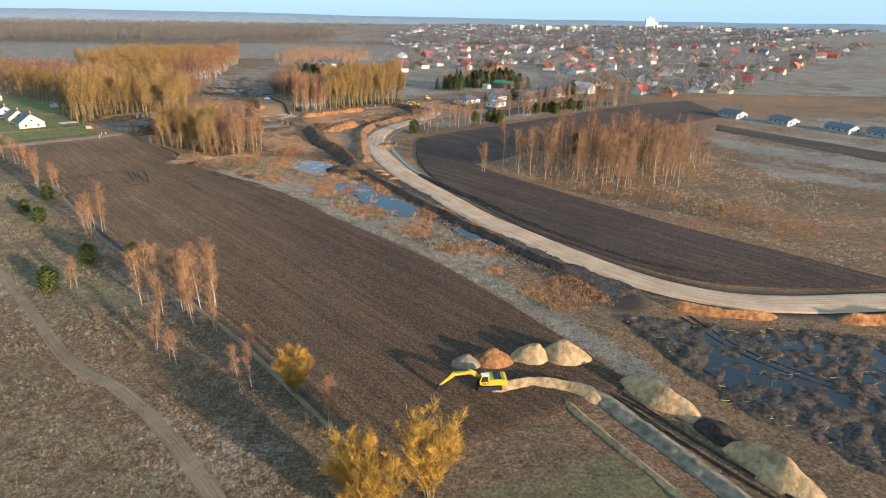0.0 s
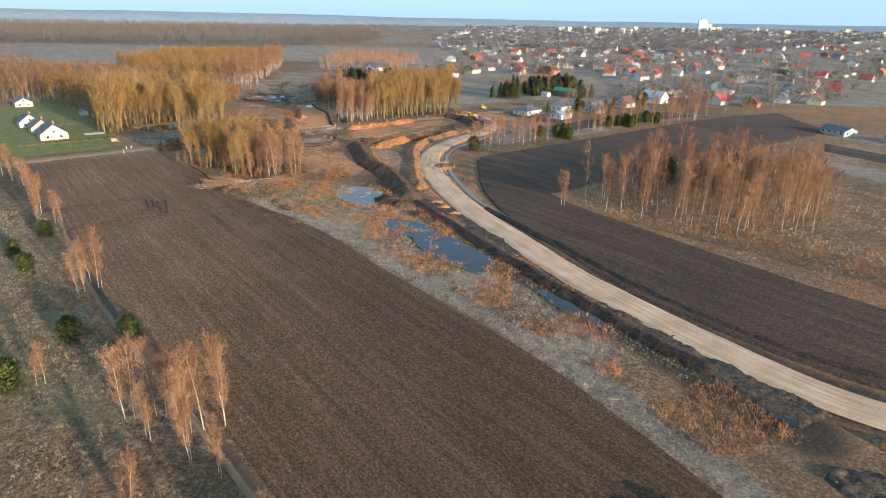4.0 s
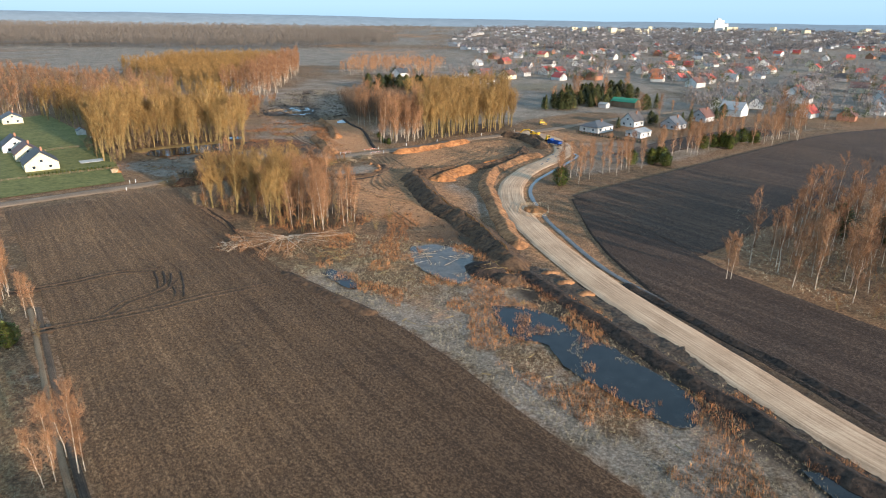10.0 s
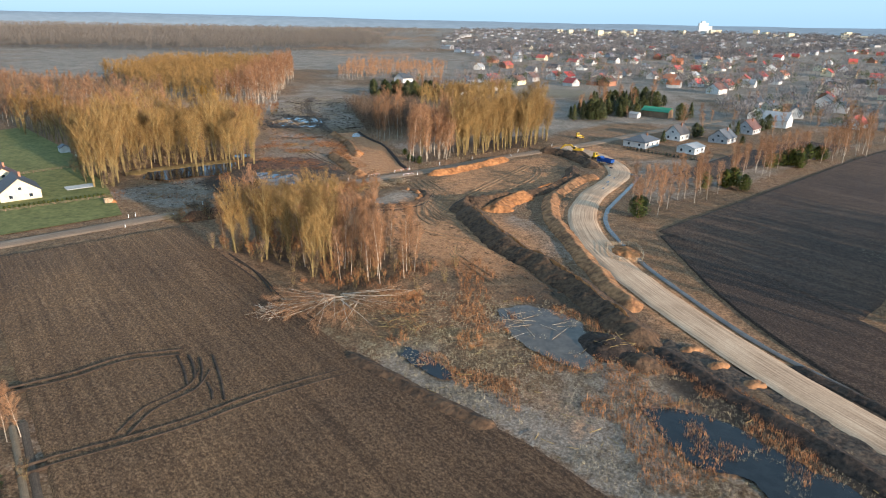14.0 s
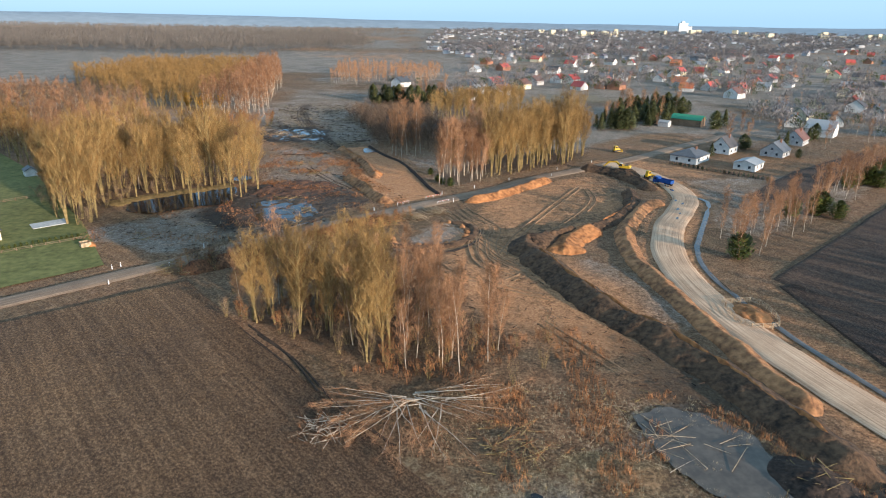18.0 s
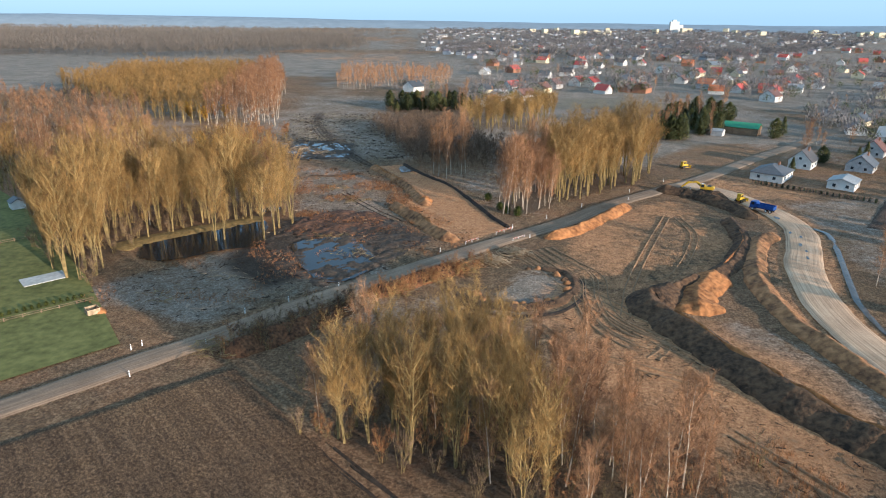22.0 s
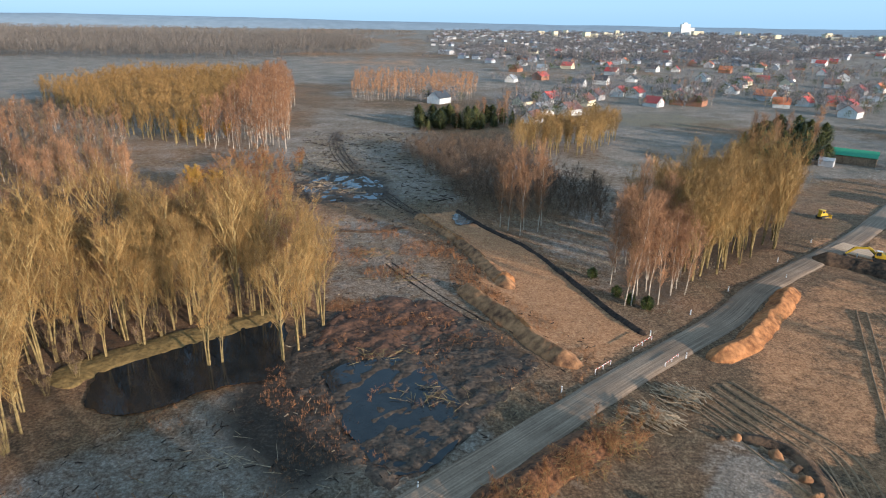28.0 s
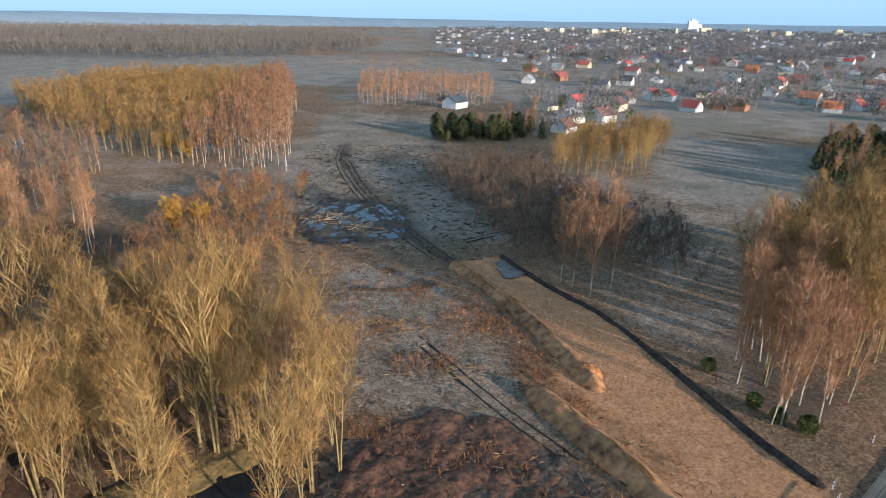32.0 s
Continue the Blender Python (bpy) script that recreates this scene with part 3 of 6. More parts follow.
mud = np.maximum(mud, 0.55 * soft(depth_in(X, Y, [(-68, 300), (-60, 262), (-36, 240), (-34, 270), (-44, 300)]), 8))
sand = np.maximum(sand, 0.54 * soft(depth_in(X, Y, SAND_YARD), 4))
frost = np.maximum(frost, 0.45 * soft(depth_in(X, Y, [(-152, 330), (-126, 318), (-84, 302), (-60, 288), (-56, 338), (-90, 372), (-112, 374)]), 6) * soft(fbm(X / 12, Y / 12, 41) - 0.42, 0.12))
# mud tone laid here as painted shade behind the pond belt
mud = np.maximum(mud, 0.62 * soft(depth_in(X, Y, [(-264, 440), (-236, 446), (-226, 500), (-262, 520), (-300, 486)]), 6))
frost = np.maximum(frost, 0.52 * soft(depth_in(X, Y, [(-20, 342), (-6, 396), (0, 430), (60, 446), (136, 490), (180, 506), (120, 468), (34, 382)]), 5))
# darker ground cover inside the belt, copse and grove outlines
for poly in (BELT, COPSE, GROVE):
    mud = np.maximum(mud, 0.5 * soft(depth_in(X, Y, poly), 3))
sand = np.maximum(sand, 0.9 * soft(depth_in(X, Y, SAND_PATCH), 2.5))
sand = np.maximum(sand, 0.62 * soft(depth_in(X, Y, [(-104, 336), (-92, 300), (-74, 282), (-50, 284), (-46, 318), (-66, 346), (-90, 366)]), 8))
sand = np.maximum(sand, 0.34 * soft(depth_in(X, Y, [(-170, 410), (-166, 460), (-140, 470), (-118, 420), (-136, 404)]), 10))
sand = np.maximum(sand, 0.6 * soft(9 - near_line(X, Y, NEW_ROAD), 4) * (Y > 246))
mud = np.maximum(mud, 0.62 * soft(8.5 - near_line(X, Y, NEW_ROAD), 3) * (Y < 248))
sand = np.maximum(sand, 0.55 * soft(depth_in(X, Y, [(-30, 440), (0, 430), (30, 440), (10, 462), (-10, 470)]), 6))
sand = np.maximum(sand, 0.36 * soft(depth_in(X, Y, MARSH), 5) * soft(fbm(X / 9, Y / 9, 33) - 0.47, 0.1))
sand = np.maximum(sand, 0.32 * soft(depth_in(X, Y, [(-200, 350), (-165, 335), (-120, 372), (-116, 400), (-150, 470), (-180, 480), (-165, 410)]), 8) * soft(fbm(X / 9, Y / 9, 34) - 0.47, 0.1))
frost = np.maximum(frost, 0.46 * soft(depth_in(X, Y, [(-58, 346), (-44, 330), (-36, 300), (-40, 290), (-50, 300), (-64, 330)]), 4))
frost = np.maximum(frost, 0.6 * soft(depth_in(X, Y, [(-204, 350), (-168, 334), (-128, 366), (-134, 378), (-160, 374), (-172, 384), (-192, 368)]), 4))
frost = np.maximum(frost, 0.8 * soft(depth_in(X, Y, [(-107, 351), (-97, 364), (-87, 362), (-89, 350), (-98, 346)]), 2))
frost = np.maximum(frost, 0.58 * soft(depth_in(X, Y, MARSH), 5) * soft(wild - 0.4, 0.12))
frost = np.maximum(frost, 0.54 * soft(depth_in(X, Y, [(-168, 415), (-150, 404), (-122, 404), (-134, 440), (-148, 482), (-182, 484)]), 8))
frost = np.maximum(frost, 0.72 * soft(4 - near_line(X, Y, [(x + 3, y + 2.5) for x, y in FIELD_R[2:]]), 2))
frost = np.maximum(frost, 0.55 * soft(depth_in(X, Y, [(-205, 520), (-150, 480), (-120, 500), (-128, 600), (-150, 760), (-236, 760)]), 14))
# frosted village fields; the heavy cover also stands in for haze
frost = np.maximum(frost, 0.75 * (Y > 540) * (X > -60) * soft(fbm(X / 60, Y / 60, 5) - 0.3, 0.2))
frost = np.maximum(frost, 0.7 * soft(depth_in(X, Y, [(132, 250), (250, 160), (420, 300), (300, 420), (190, 420), (136, 340)]), 12) * (0.6 + 0.6 * (np.sin((X * 0.75 + Y * 0.66) / 7) > 0)))
frost = np.maximum(frost, 0.8 * soft(depth_in(X, Y, [(-30, 480), (-20, 500), (40, 560), (36, 600), (-30, 560), (-44, 520)]), 8))
for poly, k in (([(-204, 276), (-138, 214), (-93, 160), (-56, 120), (-75, 108), (-110, 138), (-206, 236)], 0.5),
                ([(-104, 134), (-66, 99), (-42, 79), (-29, 65), (-20, 30), (-130, 30), (-240, 200), (-150, 180)], 0.46),
                ([(4, 67), (26, 82), (42, 50), (20, 36), (4, 40)], 0.46), ([(96, 119), (150, 122), (150, 60), (70, 36), (58, 58), (100, 76)], 0.4)):
    green = np.maximum(green, k * soft(depth_in(X, Y, poly), 5))
green = np.maximum(green, 0.46 * soft(depth_in(X, Y, [(-54, 660), (40, 664), (66, 700), (5, 756), (-38, 716)]), 6))
frost = np.maximum(frost, 0.4 * (Y < 260) * (X < -20) * soft(fbm(X / 25, Y / 25, 15) - 0.4, 0.15))
green = np.maximum(green, 0.42 * (Y < 260) * (X < -60) * soft(fbm(X / 18, Y / 18, 16) - 0.5, 0.1))
green = np.maximum(green, 0.6 * soft(depth_in(X, Y, [(26, 80), (36, 66), (20, 40), (-10, 60), (2, 70)]), 4))
# frost thickening with distance: real rime, plus haze put into the ground colour
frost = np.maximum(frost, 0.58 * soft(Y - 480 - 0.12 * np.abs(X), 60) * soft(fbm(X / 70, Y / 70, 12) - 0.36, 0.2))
frost = np.maximum(frost, 0.5 * soft(depth_in(X, Y, [(-100, 484), (-128, 486), (-108, 436), (-96, 402), (-60, 440), (-20, 500), (60, 560), (0, 640), (-110, 600)]), 8))
green = np.maximum(green, 0.5 * soft(depth_in(X, Y, [(-20, 232), (-6, 210), (-24, 216), (-40, 238)]), 4))
for poly, k in (([(-620, 740), (-430, 760), (-430, 960), (-700, 1100)], 0.8), ([(-430, 960), (-240, 900), (-200, 1100), (-330, 1200), (-700, 1190)], 0.7), ([(-260, 1000), (-60, 1000), (-40, 1300), (-250, 1400)], 0.6)):
    frost = np.maximum(frost, k * soft(depth_in(X, Y, poly), 20))
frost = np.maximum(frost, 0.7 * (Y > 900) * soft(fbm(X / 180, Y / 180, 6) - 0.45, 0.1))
sand = np.maximum(sand, 0.5 * (Y > 900) * soft(fbm(X / 240 + 9, Y / 150, 7) - 0.55, 0.1))
ground_me = sheet("ground", np.stack([X, Y, Z], -1), M_GROUND)
cover = ground_me.attributes.new("cover", "FLOAT_COLOR", "POINT")
cover.data.foreach_set("color", np.stack([mud, sand, frost, green], -1).astype(np.float32).ravel())
thing("ground", ground_me, Matrix(), "frosted rough grassland and cleared wet ground", "ground", kind="structure")

# far hills close the view; distance haze is put into their blue-grey colour
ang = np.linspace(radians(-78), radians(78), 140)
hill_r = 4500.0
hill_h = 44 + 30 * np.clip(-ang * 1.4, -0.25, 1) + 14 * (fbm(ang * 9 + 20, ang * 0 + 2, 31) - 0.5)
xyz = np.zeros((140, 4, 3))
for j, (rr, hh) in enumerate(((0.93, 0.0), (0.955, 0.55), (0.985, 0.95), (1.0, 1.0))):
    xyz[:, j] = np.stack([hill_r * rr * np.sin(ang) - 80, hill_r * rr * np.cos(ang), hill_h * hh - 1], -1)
M_FAR = plain("hazed_woodland", (0.2, 0.235, 0.26), (0.25, 0.29, 0.315), 0.02, 1.0)
thing("backdrop", sheet("backdrop", xyz, M_FAR), Matrix(), "wooded hills along the horizon, tinted blue-grey for haze", "hills", kind="structure")


# ---- tilled fields, each lofted between two edges ----
def loft(name, left, right, across, along, material, row, seed, lift=0.03, wave=0.09, damp_shade=0.0):
    la, sa = smooth_line(left, along)
    ra, sb = smooth_line(right, along)
    n = max(len(la), len(ra))
    q = np.linspace(0, 1, n)
    la = np.stack([np.interp(q, np.linspace(0, 1, len(la)), la[:, k]) for k in (0, 1)], 1)
    ra = np.stack([np.interp(q, np.linspace(0, 1, len(ra)), ra[:, k]) for k in (0, 1)], 1)
    width = np.hypot(*(la - ra).T).max()
    m = int(width / across)
    u = np.linspace(0, 1, m)
    xyz = np.zeros((n, m, 3))
    xyz[..., :2] = la[:, None] * (1 - u)[None, :, None] + ra[:, None] * u[None, :, None]
    edge = np.minimum(np.minimum(u, 1 - u)[None] * width, (np.minimum(q, 1 - q) * sa[-1])[:, None])
    x, y = xyz[..., 0], xyz[..., 1]
    xyz[..., 0] += np.where(edge < 0.1, 1.6 * (fbm(x / 6, y / 6, seed) - 0.5), 0)
    z = wave * np.sin(u * width / row * 2 * np.pi)[None] + 0.16 * (fbm(x / 2.6, y / 2.6, seed + 1, 3) - 0.5) + 0.4 * (fbm(x / 20, y / 20, seed + 2) - 0.5)
    xyz[..., 2] = lift + 0.25 + np.where(edge < 0.1, -0.5, z)
    # grows along and across the field: damp soil plus painted tree shade
    wet = np.clip(damp_shade * (u[None] * 0.95 + q[:, None] * 1.25 - 0.7) + 0.25 * (fbm(x / 30, y / 30, seed + 5) - 0.5) * damp_shade, 0, 1)
    return sheet(name, xyz, material, (("damp_shade", wet),))


thing("ploughed_field", loft("ploughed_field", FIELD_L, FIELD_R, 0.6, 1.0, M_SOIL, 3.0, 40, wave=0.025, damp_shade=1.1), Matrix(), "brown ploughed field with furrows and clods", "field", kind="structure")
thing("ploughed_field", loft("ploughed_field", STRIP_L, STRIP_R, 0.9, 1.4, M_SOIL_STRIP, 3.0, 50, wave=0.05), Matrix(), "narrow brown tilled strip beside the new road", "field", kind="structure")
thing("ploughed_field", loft("ploughed_field", DARK_L, DARK_R, 1.2, 1.6, M_SOIL_DARK, 3.6, 60, wave=0.03), Matrix(), "dark brown harrowed field with drill lines", "field", kind="structure")

thing("ploughed_field", loft("ploughed_field", [(12, 402), (52, 446), (108, 492)], [(28, 394), (70, 434), (126, 474)], 1.6, 2.0, M_SOIL_DARK, 3.6, 64, wave=0.03), Matrix(), "small brown tilled plot behind roadside birches", "field", kind="structure")

thing("ploughed_field", loft("ploughed_field", [(164, 384), (213, 304), (270, 215)], [(153, 362), (196, 284), (248, 200)], 1.6, 2.4, M_SOIL_DARK, 3.6, 66, wave=0.03), Matrix(), "narrow brown tilled strip before the farmhouses", "field", kind="structure")

# ---- roads and tracks ----
thing("new_road", strip("new_road", NEW_ROAD, 4.6, M_ROAD, 0.28, 0.18, 1.5, 13, 0.5, 3), Matrix(), "pale packed sand and gravel haul road, wheel-marked", "road", kind="structure")
thing("dirt_road", strip("dirt_road", CROSS_ROAD, 3.3, M_TRACK, 0.16, 0.12, 1.5, 11, 0.6, 9, rut=0.05), Matrix(), "grey gravel country road with wheel tracks", "road", kind="structure")
thing("farm_track", strip("farm_track", [(-190, 226), (-145, 180), (-118, 152), (-102, 136), (-85, 118.5), (-67, 100), (-54, 91.5), (-42, 80.5), (-33.5, 71), (-27, 63), (-14, 44)], 1.35, M_PATH, 0.16, 0.04, 2, 9, 0.8, 12, rut=0.06), Matrix(), "worn grassy farm track through the meadow", "track", kind="structure")
edge, _ = smooth_line(FIELD_L[1:], 3.0)
out = side_of(edge)
thing("edge_path", strip("edge_path", (edge - out * 2.6).tolist(), 0.5, M_PATH, 0.2, 0.03, 2, 5, 0.9, 15), Matrix(), "thin trodden path along the field edge", "path", kind="structure")
thing("edge_furrow", strip("edge_furrow", (edge - out * 1.2).tolist(), 0.6, M_MUDTRACK, 0.14, 0.02, 1.5, 5, 1.2, 16), Matrix(), "dark open furrow along the field edge", "furrow", kind="structure")
thing("lawn", mesh_of("lawn", [(x, y, 0.12) for x, y in LAWN_W], [range(len(LAWN_W))], M_LAWN), Matrix(), "short green garden lawn by the road", "lawn", kind="structure")


def ruts(pts, z, gauge=1.9, half=0.3, label="deep tyre rut pressed into the ploughed soil", group="tyre ruts in the field", material=M_RUT):
    line = np.array(pts, float)
    side = side_of(line)
    for off in (-gauge / 2, gauge / 2):
        thing("tyre_rut", strip("tyre_rut", (line + side * off).tolist(), half, material, z, 0.08, 0.8, 5, 1.6, int(abs(pts[0][0] * 5 + off)), 0.4), Matrix(), label, "tyre rut", group)


for pts in ([(-150, 227), (-146, 230), (-139, 235), (-133, 241), (-124, 244)], [(-132, 210), (-128, 213), (-120, 218), (-113, 223), (-104, 231), (-91, 240)], [(-122, 219), (-121, 226), (-117, 232), (-117, 238)]):
    ruts(pts, 0.35, 1.9, 0.26)
for p, q in (((-124, 242.5), (-118, 233)), ((-122, 243), (-117.5, 235)), ((-119.5, 242), (-116, 234)), ((-115, 234), (-112, 229)), ((-117.5, 243), (-110, 229))):
    mid = ((p[0] + q[0]) / 2 + 0.3, (p[1] + q[1]) / 2)
    thing("tyre_rut", strip("tyre_rut", [p, mid, q], 0.42, M_RUT, 0.36, 0.1, 0.7, 5, 2.2, int(-p[0] * 7), 0.5), Matrix(), "short deep wheel rut dug into ploughed soil", "tyre rut", "tyre ruts in the field")

# ---- water ----
for poly, material, label in POOLS:
    thing("water", pool("water", poly, material, 0.06, int(abs(poly[0][0]))), Matrix(), label, "water", kind="structure")
DITCH = [(-4, 401), (-4, 392), (-20, 357), (-25, 345), (-28, 327), (-25, 300), (-22, 286), (-13, 256), (-2, 236)]
thing("water", strip("water", DITCH, 0.75, M_MUDWATER, 0.12, 0, 1.5, 3, 1.2, 4, 0.1), Matrix(), "narrow water-filled roadside ditch", "ditch", kind="structure")

# ---- churned wet ground: clods stand out of standing water ----
M_RUSTMIRE = plain("churned_rust_soil", (0.02, 0.014, 0.01), (0.17, 0.082, 0.045), 1.2, 0.95, 0, 0.4)
M_MIRE = plain("churned_peat", (0.016, 0.012, 0.009), (0.12, 0.082, 0.054), 1.4, 0.9, 0, 0.4)


def mire(poly, material, level, amp, seed, heading=0.0, res=0.55):
    p = np.array(poly)
    x, y = np.meshgrid(np.arange(p[:, 0].min() - 1, p[:, 0].max() + 1, res), np.arange(p[:, 1].min() - 1, p[:, 1].max() + 1, res), indexing="ij")
    d = depth_in(x, y, poly)
    u, v = x * math.cos(heading) + y * math.sin(heading), -x * math.sin(heading) + y * math.cos(heading)
    z = level + amp * (fbm(u / 3, v / 1.7, seed) - 0.5) + amp * 0.8 * (fbm(x / 9, y / 9, seed + 3) - 0.5) + 0.35 * (fbm(x / 0.9, y / 0.9, seed + 6, 2) - 0.5)
    z = np.where(d < 0, np.maximum(-0.6, z + d * 0.35 - 0.1), z)
    return sheet("mire", np.stack([x, y, z], -1), material, smooth=False)


for poly, level, amp, heading, label in (
        (DIG_EAST, 0.24, 1.3, 0.9, "churned black peat with standing water"),
        ([(-168, 410), (-166, 385), (-158, 366), (-146, 356), (-134, 370), (-120, 390), (-132, 408), (-150, 414)], 0.14, 1.0, 0.8, "churned mud and cut brush round pools"),
        ([(-163, 395), (-160, 410), (-150, 418), (-139, 416), (-131, 405), (-141, 395), (-152, 391)], 0.42, 1.3, 1.1, "rust-brown churned soil with roots"),
        ([(-195, 520), (-184, 496), (-156, 500), (-160, 536), (-188, 545)], 0.18, 0.9, 1.2, "rutted wet ground on the clearing"),
        ([(-36, 250), (-22, 232), (0, 196), (20, 164), (40, 132), (46, 136), (28, 164), (6, 200), (-20, 244), (-30, 256)], 0.2, 0.8, -1.0, "wet churned foot of the road bank")):
    thing("mire", mire(poly, M_RUSTMIRE if "rust" in label else M_MIRE, level, amp, int(abs(poly[0][0])), heading), Matrix(), label, "mud", kind="structure")

# ---- banks and heaps of dug soil ----
for pts, half, h, material, label in (
        ([(-33, 252), (-36, 255), (-40, 266), (-45, 280), (-52, 294), (-62, 313), (-72, 344), (-69, 349), (-62, 354)], 5.2, 3.0, M_EARTH, "dark bank of dug earth with pale crest"),
        ([(-63, 341), (-61, 347), (-57, 354), (-52, 360), (-49, 364)], 5.0, 2.6, M_SAND, "orange sand spilling from a dark bank"),
        ([(-67, 345), (-61, 344), (-56, 346)], 3.0, 1.3, M_SAND, "orange sand spilling from a dark bank"),
        ([(-68, 350), (-60, 356), (-54, 361)], 2.6, 2.9, M_EARTH, "dark earth bank under spilled sand"),
        ([(-53, 360), (-42, 372), (-33, 385), (-29, 398), (-27, 410)], 3.0, 1.8, M_EARTH, "low dark bank of dug earth"),
        ([(-34, 268), (-38, 290), (-41, 312), (-44, 334), (-42, 356), (-35, 374), (-27, 388), (-19, 396)], 3.2, 1.9, M_SANDBANK, "roadside bank of sandy soil"),
        ([(-18, 410), (-20, 424), (-28, 440), (-38, 446)], 4.0, 2.4, M_EARTH, "dark heap of topsoil"),
        ([(-88, 391), (-78, 397), (-67, 410), (-54, 425)], 2.9, 2.0, M_SAND, "long orange sand ridge beside the road"),
        ([(-146, 483), (-138, 468), (-132, 456), (-126, 438), (-122, 424)], 2.4, 1.7, M_SANDBANK, "sandy bank along the stripped ground"),
        ([(-134, 425), (-126, 411), (-119, 396), (-113, 388)], 3.0, 2.3, M_SANDBANK, "sandy bank with a shaded face"),
        ([(-133, 489), (-124, 470), (-114, 452), (-106, 428), (-101, 411), (-97, 401)], 0.9, 0.7, M_PEAT, "low peat lip along the trench"),
        ([(-113, 351), (-108, 346), (-100, 345), (-92, 348), (-87, 355), (-87, 364), (-93, 368)], 1.7, 0.8, M_EARTH, "low curved bund round a basin"),
        ([(-34, 252), (-26, 238), (-14, 217), (0, 194), (12, 175), (22, 160), (32, 146)], 2.6, 1.3, M_PEAT, "dark clods piled along the road's foot"),
        ([(-10, 247), (2, 227), (14, 207), (26, 186), (38, 169), (54, 152), (70, 144)], 1.7, 0.8, M_PEAT, "dark clods along the field ditch"),
        ([(-93, 246), (-84, 238), (-74, 230), (-66, 224)], 2.2, 1.1, M_EARTH, "clods thrown up beside a field ditch"),
        ([(50, 128), (58, 124), (72, 122)], 2.0, 1.6, M_SAND, "orange cut face under the road"),
        ([(84, 121), (96, 121), (112, 122), (130, 124)], 2.2, 2.0, M_SAND, "orange cut face under the road"),
        ([(8, 92), (13, 94.5), (18, 95), (23, 93), (27, 89)], 1.6, 1.4, M_PALESAND, "curved windrow of pale sand"),
        ([(20.5, 90), (25, 81), (32, 68), (40, 53)], 0.8, 0.7, M_PALESAND, "thin line of pale sand"),
        ([(32, 97), (36, 92), (41, 85)], 3.4, 3.6, M_PALESAND, "steep ridge of pale sand beside the trench"),
        ([(43, 79), (47, 74), (51, 67)], 3.6, 3.6, M_PALESAND, "steep ridge of pale sand beside the track"),
        ([(22, 95.5), (27, 90.5), (33, 80), (40, 67), (48, 52)], 1.9, 1.0, M_GREYSOIL, "grey trench bank of subsoil"),
        ([(-170, 466), (-158, 466), (-148, 470)], 1.0, 0.6, M_EARTH, "low dark earth ridge on cleared ground")):
    thing("earth_bank", ridge("earth_bank", pts, half, h, material, seed=int(abs(pts[0][0] * 3 + pts[0][1]))), Matrix(), label, "earth bank", "banks of dug soil")
for x, y, rx, ry, h, a, material, label in (
        (4.5, 101, 3.2, 2.6, 2.2, 0, M_GREYSOIL, "small grey heap of subsoil"), (9.5, 102, 4.2, 3.0, 2.8, 10, M_REDSOIL, "rust-brown heap of soil"),
        (17, 104, 4.5, 3.2, 3.0, 10, M_PALESAND, "pale yellow sand heap"), (23, 104, 5.2, 3.6, 3.6, -10, M_PALESAND, "pale yellow sand heap"),
        (43, 82, 3, 4, 1.2, 30, M_PEAT, "low black peat heap"),
        (-43, 252, 5.5, 6.5, 1.9, 20, M_PEAT, "black heap of roots and clods"), (-38, 246, 4, 4, 1.5, 0, M_EARTH, "dark heap of earth clods"),
        (-27, 252, 2.8, 1.6, 0.8, 20, M_SANDBANK, "small orange sand heap"), (-24, 246, 2.6, 1.5, 0.7, 30, M_SANDBANK, "small orange sand heap"), (-20, 240, 2.6, 1.6, 0.7, 10, M_SANDBANK, "small orange sand heap"),
        (-28, 305.5, 4.2, 6.0, 1.2, 0, M_SAND, "levelled platform of orange sand"), (-191, 342, 1.8, 1.4, 1.4, 0, M_SAND, "small orange heap on the lawn's edge"),
        (-123, 430, 3, 3, 2.0, 0, M_SAND, "orange sand heap on stripped ground"), (-20, 436, 5, 4, 2.6, 10, M_EARTH, "dark heap of topsoil")):
    thing("mound", mound("mound", rx, ry, h, material, int(abs(x * 7 + y))), pose(x, y, 0, 0, 0, a), label, "mound", "mounds of soil and sand")


# dry grassy lip along the black pond's far shore
M_DRYLIP = plain("dry_grass_bank", (0.11, 0.07, 0.022), (0.3, 0.19, 0.065), 1.6, 0.95, 0, 0.3)
thing("earth_bank", ridge("earth_bank", [(-206, 381), (-202, 388), (-188, 399), (-174, 410)], 4.0, 0.45, M_DRYLIP, seed=204), Matrix(), "golden dry grass bank along the black pond", "earth bank", "banks of dug soil")
for pts, half, h in (([(-36, 257), (-40, 268), (-45, 282), (-52, 296), (-62, 315), (-71, 342)], 1.3, 3.1), ([(-52, 361), (-42, 373), (-33, 386), (-29, 398)], 0.9, 1.95), ([(-133, 423), (-126, 411), (-119, 397)], 0.9, 2.5), ([(-145, 481), (-138, 467), (-132, 455), (-126, 438)], 0.8, 1.8)):
    thing("earth_bank", ridge("earth_bank", pts, half, h, M_SAND, seed=int(-pts[0][0] * 2)), Matrix(), "orange sand crest on a dark earth bank", "earth bank", "banks of dug soil")


